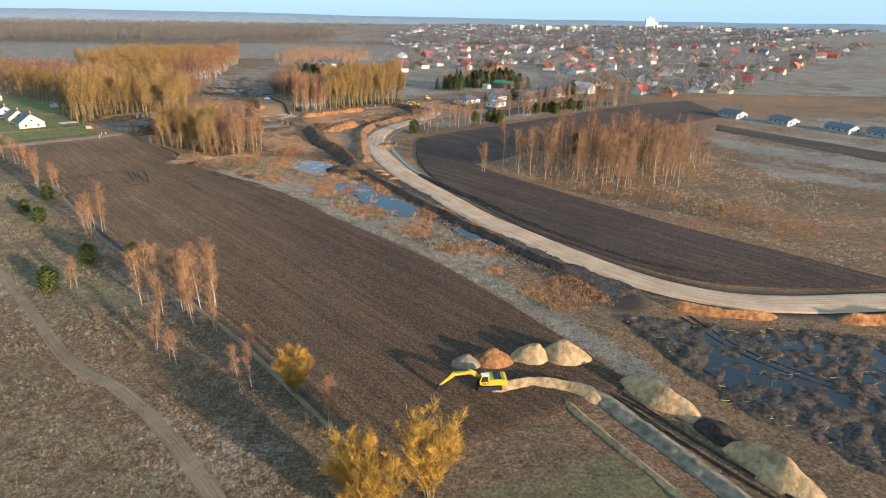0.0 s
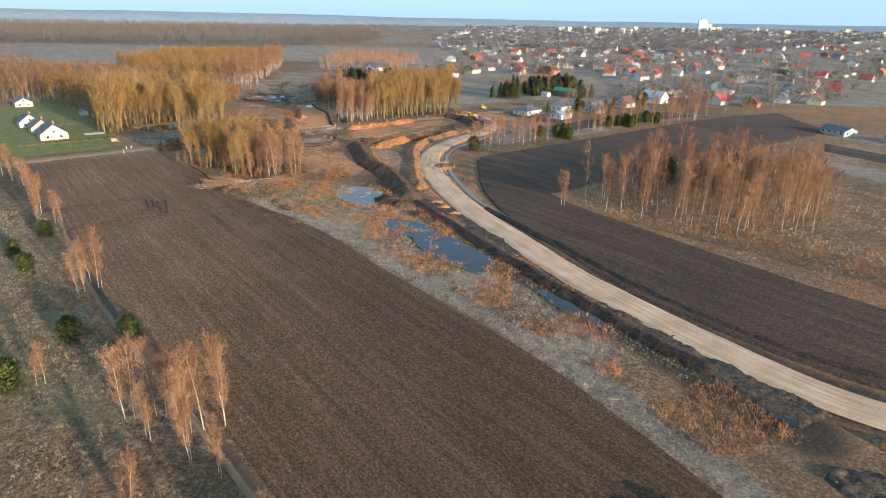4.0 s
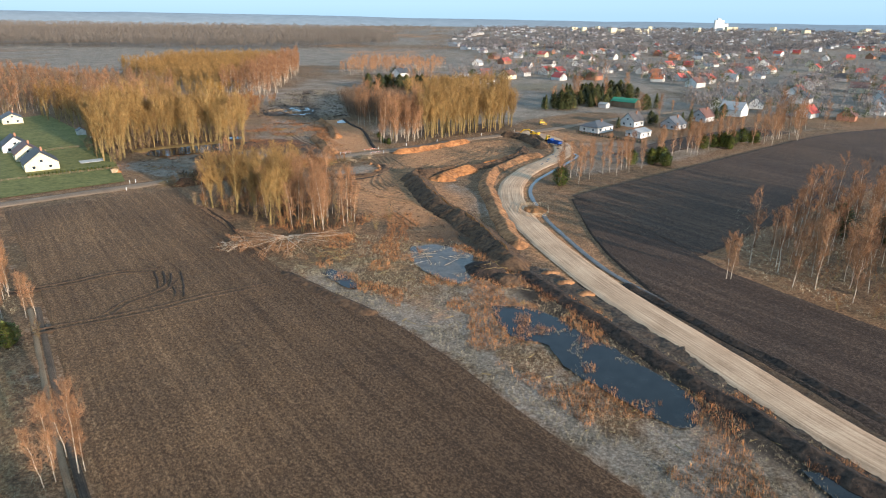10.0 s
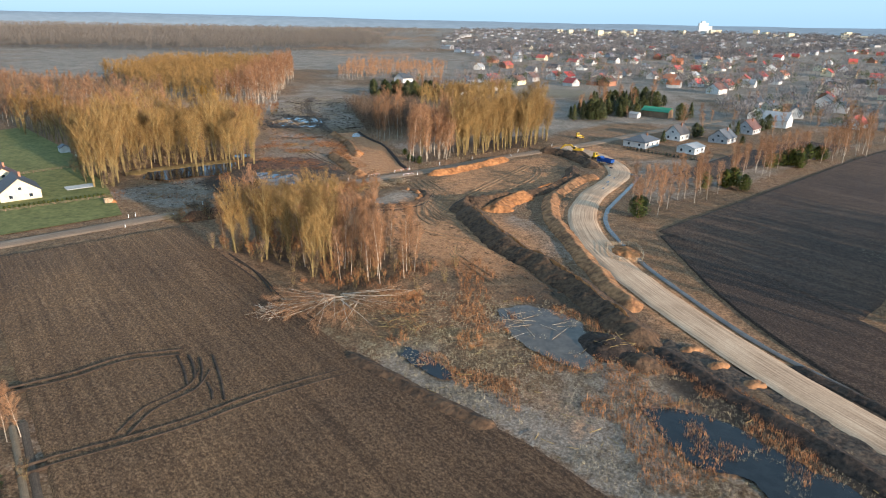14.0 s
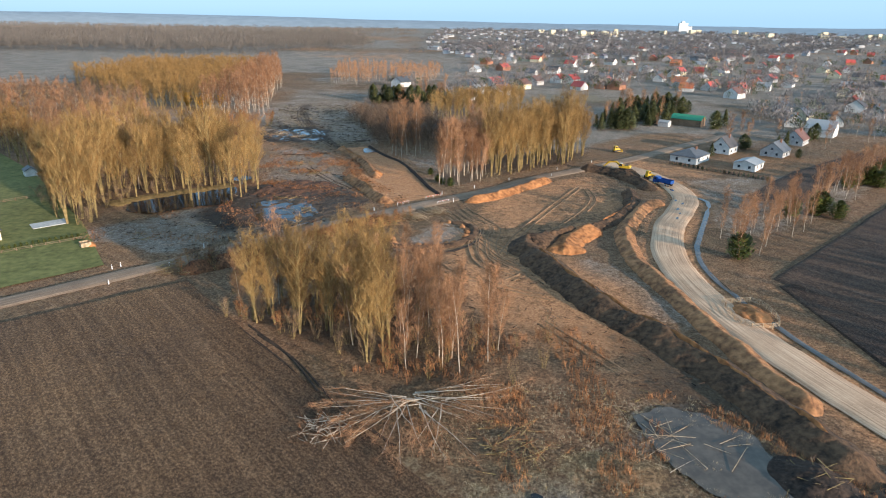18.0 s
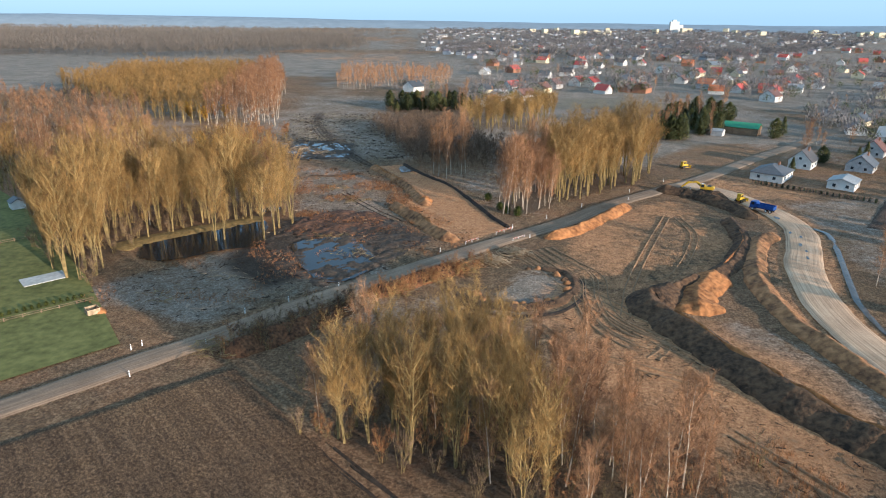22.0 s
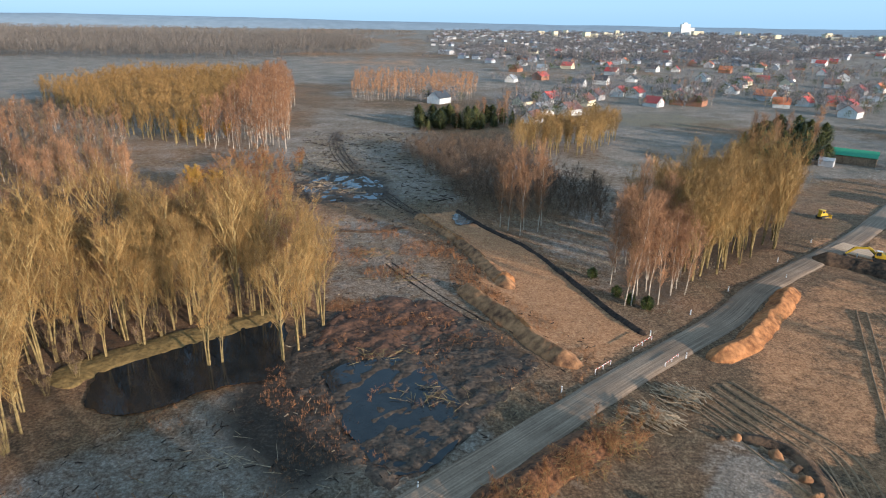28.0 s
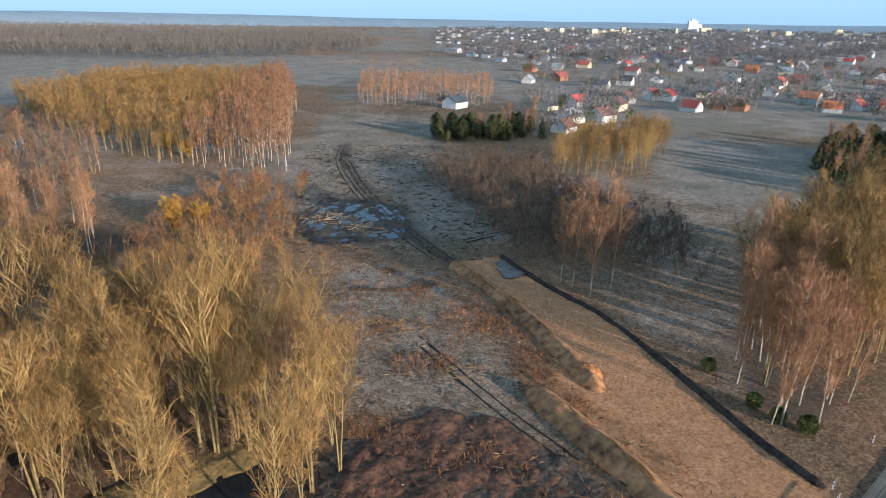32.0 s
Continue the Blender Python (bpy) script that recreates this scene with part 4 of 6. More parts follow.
# dug clumps and a trench round the basin
for k, (x, y) in enumerate(((-96, 367), (-93.5, 367), (-89.5, 363), (-88, 360), (-88, 357.5), (-88.5, 354), (-90, 350.5), (-92, 349), (-94, 348), (-98, 346), (-100, 346), (-102, 346), (-106, 346.5), (-109, 349), (-110, 352))):
    thing("mound", mound("mound", 0.8 + 0.3 * (k % 3), 0.6 + 0.25 * (k % 4), 0.6 + 0.15 * (k % 3), M_SANDBANK if k % 3 else M_EARTH, 300 + k, 9), pose(x, y, 0.2, 0, 0, k * 40), "small orange clump of dug soil", "mound", "clumps round the basin")
thing("trench", strip("trench", [(-114, 348), (-110, 343), (-105, 340.5), (-98, 341), (-92, 343), (-86, 350), (-84, 358), (-86, 365)], 0.7, M_PEAT, 0.1, 0.04, 0.8, 5, 0.8, 77, 0.3), Matrix(), "dark narrow trench round the basin", "trench", kind="structure")
# brush pushed up along the country road
M_BRUSH = plain("rotting_brush", (0.025, 0.014, 0.009), (0.22, 0.098, 0.042), 1.6, 0.95, 0, 0.5)
for pts in ([(-160, 324), (-150, 332), (-143, 339), (-137, 346)], [(-135, 350), (-128, 356), (-120, 363), (-112, 369)]):
    thing("earth_bank", ridge("earth_bank", pts, 3.6, 2.3, M_BRUSH, seed=int(-pts[0][0] * 3), lump=1.0), Matrix(), "dark bank of brush along the road", "brush bank", "banks of dug soil")


# ---- trees ----
def tree_shape(seed, h, kind, twigs=900, limbs=15, stout=1.0):
    """Trunk with limbs, and a crown of twigs; bare in early spring."""
    r = random.Random(seed)
    wood, limb, fine_v, fine_f = [], [], [], []
    first = {"birch": 0.17, "alder": 0.3, "shrub": 0.05, "multi": 0.12, "dome": 0.1}[kind]
    stems = {"birch": 1, "alder": 3, "multi": 3, "dome": 15}.get(kind) or r.randint(5, 8)
    ends = []
    for s in range(stems):
        lean = r.uniform(0.02, 0.1) if stems == 1 else r.uniform(0.02, 0.24) if kind == "alder" else 0.62 * math.sqrt((s + 0.5) / stems) if kind == "dome" else r.uniform(0.15, 0.45)
        az = r.uniform(0, 6.28) if kind not in ("alder", "dome") else 2.4 * s + r.uniform(-0.4, 0.4)
        p = Vector((math.cos(az), math.sin(az), 0)) * (0 if stems == 1 else r.uniform(0.05, 0.2) if kind == "alder" else r.uniform(0.1, 0.5))
        hh = h * (r.uniform(0.85, 1.0) if kind != "dome" else math.sqrt(1.05 - lean * lean * 1.9))
        rad = h * (0.0072 if kind == "birch" else 0.0078 if kind == "alder" else 0.0065)
        bend = 2.0 if kind == "alder" else 1.4
        nodes = [p - Vector((0, 0, 0.3))]
        for k in range(1, 6):
            q = p + Vector((math.cos(az) * lean * hh * (k / 5) ** bend + r.uniform(-0.01, 0.01) * hh, math.sin(az) * lean * hh * (k / 5) ** bend + r.uniform(-0.01, 0.01) * hh, hh * k / 5))
            wood.append(tube(nodes[-1], q, rad * (1.05 - 0.19 * (k - 1)), rad * (1.05 - 0.19 * k), 5))
            nodes.append(q)
        for k in range(max(3, limbs // stems)):
            f = first + (0.97 - first) * (k + r.random()) / max(3, limbs // stems)
            i = min(4, int(f * 5))
            b = nodes[i].lerp(nodes[i + 1], f * 5 - i)
            a = r.uniform(0, 6.28)
            spreadness = {"birch": 0.42, "alder": 0.5, "shrub": 0.5, "multi": 0.7, "dome": 0.6}[kind]
            ln = hh * {"birch": 0.2, "alder": 0.23, "shrub": 0.3, "multi": 0.32, "dome": 0.26}[kind] * (0.42 + 0.85 * math.sin(math.pi * (0.12 + 0.8 * (f - first) / (1 - first)))) * r.uniform(0.7, 1.25)
            d = Vector((math.cos(a) * spreadness, math.sin(a) * spreadness, 1 - spreadness * 0.4)).normalized()
            m = b + d * ln * 0.55
            e = m + (d + Vector((0, 0, 0.35))).normalized() * ln * 0.5
            limb.append(tube(b, m, rad * 0.36, rad * 0.2, 3))
            limb.append(tube(m, e, rad * 0.19, rad * 0.06, 3))
            ends.append((b, m, e, ln))
            for _k in range(2):
                c = b.lerp(e, r.uniform(0.25, 0.7))
                g = c + (d + Vector((r.gauss(0, 0.55), r.gauss(0, 0.55), r.gauss(0.3, 0.3)))).normalized() * ln * r.uniform(0.4, 0.65)
                limb.append(tube(c, g, rad * 0.15, rad * 0.05, 3))
                ends.append((c, c.lerp(g, 0.5), g, ln * 0.8))
        ends.append((nodes[3], nodes[4], nodes[5], hh * 0.16))
    for _ in range(twigs):
        b, m, e, ln = r.choice(ends)
        f = r.uniform(0.15, 1.0)
        p = b.lerp(m, f * 2) if f < 0.5 else m.lerp(e, f * 2 - 1)
        d = Vector((r.gauss(0, 0.5), r.gauss(0, 0.5), r.gauss(0.75, 0.4))).normalized()
        l = ln * r.uniform(0.25, 0.6)
        w = d.cross(Vector((r.gauss(0, 1), r.gauss(0, 1), r.gauss(0, 1)))).normalized() * r.uniform(0.009, 0.018) * stout * (h / 16) ** 0.4
        q = p + d * l
        k = len(fine_v)
        fine_v += [tuple(p - w), tuple(p + w), tuple(q)]
        fine_f.append((k, k + 1, k + 2))
        for _k in range(3):
            c = p.lerp(q, r.uniform(0.2, 0.85))
            t = c + (d + Vector((r.gauss(0, 0.6), r.gauss(0, 0.6), r.gauss(0.15, 0.5)))).normalized() * l * r.uniform(0.35, 0.7)
            k = len(fine_v)
            fine_v += [tuple(c - w * 0.7), tuple(c + w * 0.7), tuple(t)]
            fine_f.append((k, k + 1, k + 2))
    return join(*wood), (fine_v, fine_f), join(*[(lv, lf[:3]) for lv, lf in limb])


def conifer_shape(seed, h, width, pine=False):
    r = random.Random(seed)
    wood = [tube((0, 0, -0.2), (0, 0, h * 0.95), h * 0.014 + 0.03, 0.02, 5)]
    v, f = [], []
    for k in range(1300 if h > 5 else 900):
        z = r.uniform(0.04, 1.0) ** 0.9
        prof = (1 - z) ** 0.8 if not pine else math.sqrt(max(0.02, 1 - (2 * z - 0.9) ** 2))
        a, rr = r.uniform(0, 6.28), width * prof * math.sqrt(r.uniform(0.15, 1)) * r.choice((1, 1, 0.85, 1.12))
        p = Vector((math.cos(a) * rr, math.sin(a) * rr, h * z))
        d = Vector((math.cos(a), math.sin(a), r.uniform(-0.3, 0.5) + (0.5 if pine else 0)))
        s = r.uniform(0.6, 1.2) * (0.07 * h + 0.16)
        side = d.cross(Vector((0, 0, 1))).normalized() * s * 0.45
        up = Vector((0, 0, s * 0.3)) * r.uniform(-1, 1)
        n = len(v)
        v += [tuple(p - side), tuple(p + d * s * 0.5 + up), tuple(p + side), tuple(p - d * s * 0.4 - up)]
        f.append((n, n + 1, n + 2, n + 3))
    return join(*wood), (v, f)


TREES = {}


def template(key, shapes, bark, twig, name, label, category):
    TREES[key] = []
    for (wv, wf), (tv, tf), *more in shapes:
        root = new(name)
        tagged(root, label, category)
        stems = part("branch_mass" if "shrub" in key else "trunk", mesh_of("trunk", wv, wf, bark), root)
        if "shrub" in key:
            tagged(stems, kind="stuff")
        part("crown", mesh_of("crown", tv, tf, twig), root)
        if more:
            tagged(part("limb_mass", mesh_of("limb_mass", *more[0], M_BIRCHLIMB if bark == M_BIRCH else M_SUNLIMB), root), kind="stuff")
        TREES[key].append([root, 0])


template("birch", [tree_shape(100 + k, 17, "birch", 760, 28, 1.6) for k in range(6)], M_BIRCH, M_BIRCHTWIG, "birch_tree", "bare white-barked birch with reddish twigs", "tree")
template("alder", [tree_shape(200 + k, 18, "alder", 900, 45, 1.6) for k in range(6)], M_BARK, M_ALDERTWIG, "alder_tree", "bare golden-lit alder with olive twigs", "tree")
template("shrub", [tree_shape(300 + k, 4, "shrub", 420, 16, 2.0) for k in range(4)], M_BARK, M_BROWNTWIG, "bare_shrub", "leafless brown many-stemmed thicket shrub", "shrub")
template("redshrub", [tree_shape(340 + k, 3.2, "shrub", 420, 16, 2.0) for k in range(3)], M_BARK, M_REED, "young_birch_scrub", "low reddish scrub of young birch", "shrub")
template("willow", [tree_shape(400 + k, 10, "dome", 6500, 120, 2.6) for k in range(2)], M_BARK, M_WILLOW, "willow_bush", "yellow-orange bushy willow in catkin", "willow")
template("pine", [conifer_shape(500 + k, 3.4, 1.6, True) for k in range(3)], M_BARK, M_PINE, "young_pine", "small bushy green pine in the meadow", "pine")
template("spruce", [conifer_shape(520 + k, 12, 3.9 + 0.5 * (k % 2), k % 2 == 1) for k in range(5)], M_BARK, M_NEEDLE, "spruce_tree", "dark green spruce with drooping boughs", "tree")


def plant(key, x, y, scale=1.0, group="", z=0.0, r=random.Random(11)):
    pick = r.choice(TREES[key])
    s = scale * r.uniform(0.88, 1.12)
    m = pose(x, y, z, r.uniform(-3, 3), r.uniform(-3, 3), r.uniform(0, 360)) @ Matrix.Diagonal((s, s, s * r.uniform(0.95, 1.05), 1))
    if pick[1] == 0:
        ob = pick[0]
        ob.matrix_basis = m
    else:
        ob = copy_thing(pick[0], Matrix())
        ob.matrix_basis = m
    pick[1] += 1
    if group:
        ob["group"] = group
    return ob


def fill(poly, spacing, seed, jitter=0.45):
    """Uneven points inside an outline."""
    r = np.random.default_rng(seed)
    p = np.array(poly)
    x, y = np.meshgrid(np.arange(p[:, 0].min(), p[:, 0].max(), spacing), np.arange(p[:, 1].min(), p[:, 1].max(), spacing))
    x = x + r.uniform(-jitter, jitter, x.shape) * spacing
    y = y + r.uniform(-jitter, jitter, y.shape) * spacing
    k = inside(x, y, poly)
    return list(zip(x[k].tolist(), y[k].tolist()))


pick = random.Random(5)
# field-side birches, pines and willows
for x, y, s in ((-98, 172, 0.62), (-103, 174, 0.6), (-101, 169, 0.5), (-64, 125, 0.72), (-61, 126, 0.62), (-60, 121, 0.5), (-55, 122, 0.7), (-51, 116, 0.6), (-52, 123, 0.75), (-49, 124, 0.7), (-46, 114, 0.4), (-53, 119, 0.66), (-54, 106, 0.42), (-48, 100, 0.35), (-84, 133, 0.4), (-34, 92, 0.4), (-35, 102, 0.35), (-17, 81, 0.45), (-186, 263, 0.6), (-178, 258, 0.5), (-152, 229, 0.65), (-149, 226, 0.6), (-137, 218, 0.5), (-143, 216, 0.55), (-195, 270, 0.6), (-165, 244, 0.5), (15.5, 252, 0.62)):
    plant("birch", x, y, s * 1.2, "birches along the field edge")
    plant("birch", x + pick.uniform(-1.6, 1.6), y + pick.uniform(-1.6, 1.6), s * 1.0, "birches along the field edge")
for x, y, s in ((-89, 131, 1.15), (-89, 148, 1.1), (-79, 151, 1.0), (-121, 180, 0.9), (-132, 191, 0.8), (-133, 205, 1.0)):
    plant("pine", x, y, s * 1.5, "young pines in the meadow")
for x, y, s in ((-24.5, 91, 0.85), (-1.5, 67, 1.0), (-10.5, 66, 0.95), (-8, 60, 1.05)):
    plant("willow", x, y, s, "willow bushes at the field corner")
for x, y in ((-69, 115), (-72, 118), (-56, 104), (-20, 82), (-130, 209), (-40, 96), (-60, 108), (-112, 186)):
    plant("shrub", x, y, 0.8, "bare shrubs in the meadow")
# copse beside the ploughed field
for x, y in fill(COPSE, 4.3, 3):
    east = x > -104 and y < 312
    plant("birch" if east else pick.choice(("alder", "alder", "alder", "birch")), x, y, pick.uniform(0.7, 1.05), "copse trees")
for x, y in fill(COPSE, 3.8, 31) + [(-140, 300), (-146, 322), (-80, 290), (-76, 282), (-82, 276), (-74, 292), (-112, 278), (-128, 324), (-136, 330), (-120, 330), (-142, 312)]:
    plant(pick.choice(("shrub", "redshrub")), x, y, pick.uniform(0.8, 1.5), "copse undergrowth")
rb = random.Random(77)
for k in range(120):
    f = k / 119
    x, y = -159 + 52 * f + rb.gauss(0, 1.9), 325 + 46 * f + rb.gauss(0, 1.9)
    plant("redshrub" if f > 0.45 or rb.random() < 0.25 else "shrub", x, y, rb.uniform(0.6, 1.05), "cut brush along the road", 0.7)
# grove north of the country road
for x, y in fill(GROVE, 4.4, 4):
    front = x < -78
    plant("birch" if front and pick.random() < 0.8 else "alder", x, y, pick.uniform(0.95, 1.35) if front else pick.uniform(1.0, 1.42), "roadside grove")
for x, y in ((-115, 463), (-118, 468), (-120, 472), (-113, 470), (-107, 474), (-109, 468)):
    plant("birch", x, y, 1.4, "tall birches in the meadow")
for x, y in fill([(-105, 570), (-66, 578), (-45, 620), (-40, 650), (-85, 622)], 6.0, 43):
    plant("alder", x, y, 0.85, "pale copse by the village")
for x, y in fill([(-150, 650), (-92, 660), (-92, 684), (-150, 678)], 6.5, 44) + fill([(-14, 540), (34, 562), (76, 636), (52, 648), (8, 600)], 7.5, 45):
    plant("spruce" if pick.random() < 0.8 else "birch", x, y, pick.uniform(0.5, 1.15), "spruce shelter belt")
for x, y in ((-98, 420), (-96, 416), (-101, 431), (-93, 413)):
    plant("pine", x, y, 0.85, "green saplings by the grove")
# east grove and birches by the dark field
for x, y in [p for p in fill(EAST_GROVE, 6.0, 5) if p[1] < 256]:
    plant("birch", x, y, pick.uniform(0.75, 1.15), "east grove")
for x, y in fill([(30, 240), (70, 204), (104, 168), (112, 180), (96, 204), (48, 236)], 4.6, 51):
    plant("redshrub", x, y, pick.uniform(0.7, 1.4), "scrub along the east grove")
for x, y in ((96, 300), (100, 304), (92, 306), (60, 290), (74, 276), (80, 282), (70, 284), (84, 270)):
    plant("spruce", x, y, 0.8, "spruces inside the grove")
for x, y in [(-14 + 150 * k / 30 + pick.uniform(-5, 5), 352 + 126 * k / 30 + pick.uniform(-5, 5)) for k in range(4, 30)] + list(((-14, 357), (-11, 352), (-8, 357), (-5, 358), (-1, 364), (-4, 350), (-15, 346), (3, 362), (12, 370), (15, 374), (50, 410), (55, 411), (48, 415), (75, 431), (108, 452), (112, 456), (104, 449), (126, 473))):
    plant("birch", x, y, pick.uniform(0.7, 0.9), "birches by the dark field")
for x, y in ((27, 382), (32, 378), (30, 384), (-16, 340), (71, 424), (92, 439), (73, 421), (90, 440), (70, 425), (18, 380), (34, 392), (60, 420), (66, 424), (86, 440), (80, 436)):
    plant("pine", x, y, 2.0, "green pines by the dark field")
for x, y, s in ((98, 433, 1.1), (114, 451, 1.4), (117, 448, 1.2), (110, 454, 1.25), (120, 456, 1.15), (55, 414, 0.9), (62, 417, 0.9), (58, 419, 0.8), (88, 432, 0.9), (8, 359, 0.7), (14, 364, 0.8), (21, 373, 0.7), (-9, 343, 0.75), (-17, 339, 0.7)):
    plant("birch", x, y, s, "birches by the dark field")
# wood west of the clearing: trees nearest the flight stand singly
for x, y in fill(BELT, 5.4, 6):
    plant("birch" if pick.random() < 0.1 else "alder", x, y, pick.uniform(0.9, 1.5), "wood by the black pond")
for x, y in fill(BELT, 5.2, 66):
    plant("shrub", x, y, pick.uniform(0.9, 1.6), "undergrowth by the black pond")
for x, y in ((-168, 390), (-166, 394), (-166, 400), (-163, 404), (-165, 410), (-168, 416), (-171, 424), (-181, 388), (-179, 389)):
    plant("alder", x, y, pick.uniform(0.8, 1.2), "alders on the pond bank")
for x, y in fill([(-264, 440), (-236, 450), (-230, 500), (-262, 520), (-296, 486)], 9.5, 67):
    plant("birch", x, y, pick.uniform(0.85, 1.15), "shaded birches")
for x, y in fill([(-264, 440), (-236, 450), (-230, 500), (-262, 520), (-296, 486)], 10.0, 68):
    plant("shrub", x, y, pick.uniform(0.7, 1.2), "shaded undergrowth")
for x, y in fill([(-226, 470), (-186, 470), (-198, 556), (-232, 560)], 6.5, 69):
    plant("redshrub", x, y, pick.uniform(1.6, 2.8), "tall red-brown scrub")
for x, y in ((-225, 505), (-218, 508), (-228, 512), (-258, 606), (-250, 620), (-262, 630), (-270, 615)):
    plant("willow", x, y, pick.uniform(0.7, 0.9), "yellow willows in the wood")


# far woods, past counting
def low_tree(seed, h, spread_w, n=26, fat=1.0):
    r = random.Random(seed)
    v, f = [], []
    tv, tf = tube((0, 0, -0.3), (r.uniform(-0.4, 0.4), r.uniform(-0.4, 0.4), h * 0.85), h * 0.009, h * 0.003, 3)
    v += tv
    f += tf[:3]
    for _ in range(n):
        z = h * (0.35 + 0.6 * r.random() ** 0.8)
        w = spread_w * math.sin(math.pi * min(1, 0.15 + (z / h - 0.3))) + 0.2
        a = r.uniform(0, 6.28)
        p = Vector((math.cos(a) * w * r.random(), math.sin(a) * w * r.random(), z))
        d = Vector((math.cos(a) * 0.5, math.sin(a) * 0.5, 1)) * h * r.uniform(0.07, 0.14)
        q = Vector((-math.sin(a), math.cos(a), 0)) * h * r.uniform(0.006, 0.014) * fat
        k = len(v)
        v += [tuple(p - q), tuple(p + q), tuple(p + d)]
        f.append((k, k + 1, k + 2))
    return np.array(v), f


def spread_copies(shapes, points, h, seed):
    """Many scaled copies of a few unit shapes, as one list of points and faces."""
    r = random.Random(seed)
    shapes = [(np.array(v), [np.array(q) for q in f]) for v, f in shapes]
    verts, faces, base = [], [], 0
    for x, y in points:
        sv, sf = shapes[r.randrange(len(shapes))]
        s, a = h * r.uniform(0.62, 1.2), r.uniform(0, 6.28)
        c, t = math.cos(a) * s, math.sin(a) * s
        verts.append(np.stack([sv[:, 0] * c - sv[:, 1] * t + x, sv[:, 0] * t + sv[:, 1] * c + y, sv[:, 2] * s], 1))
        faces += [tuple(q + base) for q in sf]
        base += len(sv)
    return np.vstack(verts).tolist(), faces


def wood_stuff(name, points, h, spread_w, material, label, seed, n=26, fat=1.0):
    shapes = [low_tree(seed + k, 1.0, spread_w / h, n, fat) for k in range(7)]
    v, f = spread_copies(shapes, points, h, seed)
    return thing(name, mesh_of(name, v, f, material), Matrix(), label, "woodland", kind="stuff")


def fine_wood(name, points, h, kind, bark, twig, label, seed, twigs=150, limbs=9, stout=5.0):
    """Trees past counting, with trunks, limbs and twigs of their own."""
    made = [(w, join(fine, lim)) for w, fine, lim in [tree_shape(seed * 10 + k, 16, kind, twigs, limbs, stout) for k in range(5)]]
    root = thing(name, None, Matrix(), label, "woodland", kind="stuff")
    for piece, k, material in (("trunk_mass", 0, bark), ("twig_mass", 1, twig)):
        v, f = spread_copies([m[k] for m in made], points, h / 16, seed)
        tagged(part(piece, mesh_of(piece, v, f, material), root), kind="stuff")


fine_wood("thicket", fill([(-128, 480), (-104, 482), (-88, 466), (-82, 500), (-100, 540), (-110, 588), (-160, 584), (-140, 530)], 3.8, 41), 9.5, "multi", M_TIMBER, M_BROWNTWIG, "dark bare thicket in the wet meadow", 67, 210, 9, 4.0)
fine_wood("woodland", [p for p in fill(EAST_GROVE, 5.6, 5) if p[1] >= 256], 16, "birch", M_BIRCH, M_BIRCHTWIG, "bare birch grove beyond the tilled strip", 68, 240, 12, 2.8)
fine_wood("thicket", fill([(28, 254), (62, 222), (98, 236), (116, 266), (106, 320), (66, 308)], 5.0, 52), 5, "multi", M_BARK, M_REED, "red-brown undergrowth in the birch grove", 69, 120, 8, 3.0)
WOOD_N = [(-262, 592), (-208, 578), (-224, 655), (-248, 785), (-290, 930), (-430, 930), (-430, 760), (-330, 640)]
north = fill(WOOD_N, 6.2, 60)
fine_wood("woodland", [p for p in north if p[0] > -255 - (p[1] - 590) * 0.16], 19, "birch", M_BIRCH, M_BIRCHTWIG, "reddish bare birch wood along the clearing", 61)
fine_wood("woodland", [p for p in north if p[0] <= -255 - (p[1] - 590) * 0.16], 16, "alder", M_BARK, M_ALDERTWIG, "olive-gold bare deciduous wood", 60)
west_wood = fill([(-300, 500), (-262, 530), (-290, 600), (-360, 650), (-520, 700), (-520, 470), (-330, 470)], 7.0, 62)
fine_wood("woodland", west_wood[::2], 16, "birch", M_BIRCH, M_BIRCHTWIG, "russet bare wood behind the gardens", 62)
fine_wood("woodland", west_wood[1::2], 14, "multi", M_BARK, M_BROWNTWIG, "brown bare wood behind the gardens", 63)
fine_wood("woodland", fill([(-242, 400), (-236, 420), (-264, 440), (-300, 490), (-330, 480), (-262, 430)], 6, 66), 18, "alder", M_BARK, M_ALDERTWIG, "bare trees at the garden end", 66)
fine_wood("woodland", fill([(-205, 775), (-110, 795), (-100, 930), (-225, 970)], 7.5, 63), 14, "birch", M_BIRCH, M_BIRCHTWIG, "young birch wood by the village", 64)
wood_stuff("woodland", fill([(-1500, 1200), (-720, 1250), (-480, 1215), (-330, 1350), (-240, 1500), (-400, 2100), (-1700, 2000)], 13, 64), 22, 3.4, M_FORESTTWIG, "wide grey-brown forest on the plain", 64, 60, 1.7)
wood_stuff("woodland", fill([(-2600, 2300), (-300, 2300), (-200, 2700), (-2600, 3200)], 30, 65), 24, 8.0, M_FORESTTWIG, "distant grey forest on the plain", 65, 40, 2.2)


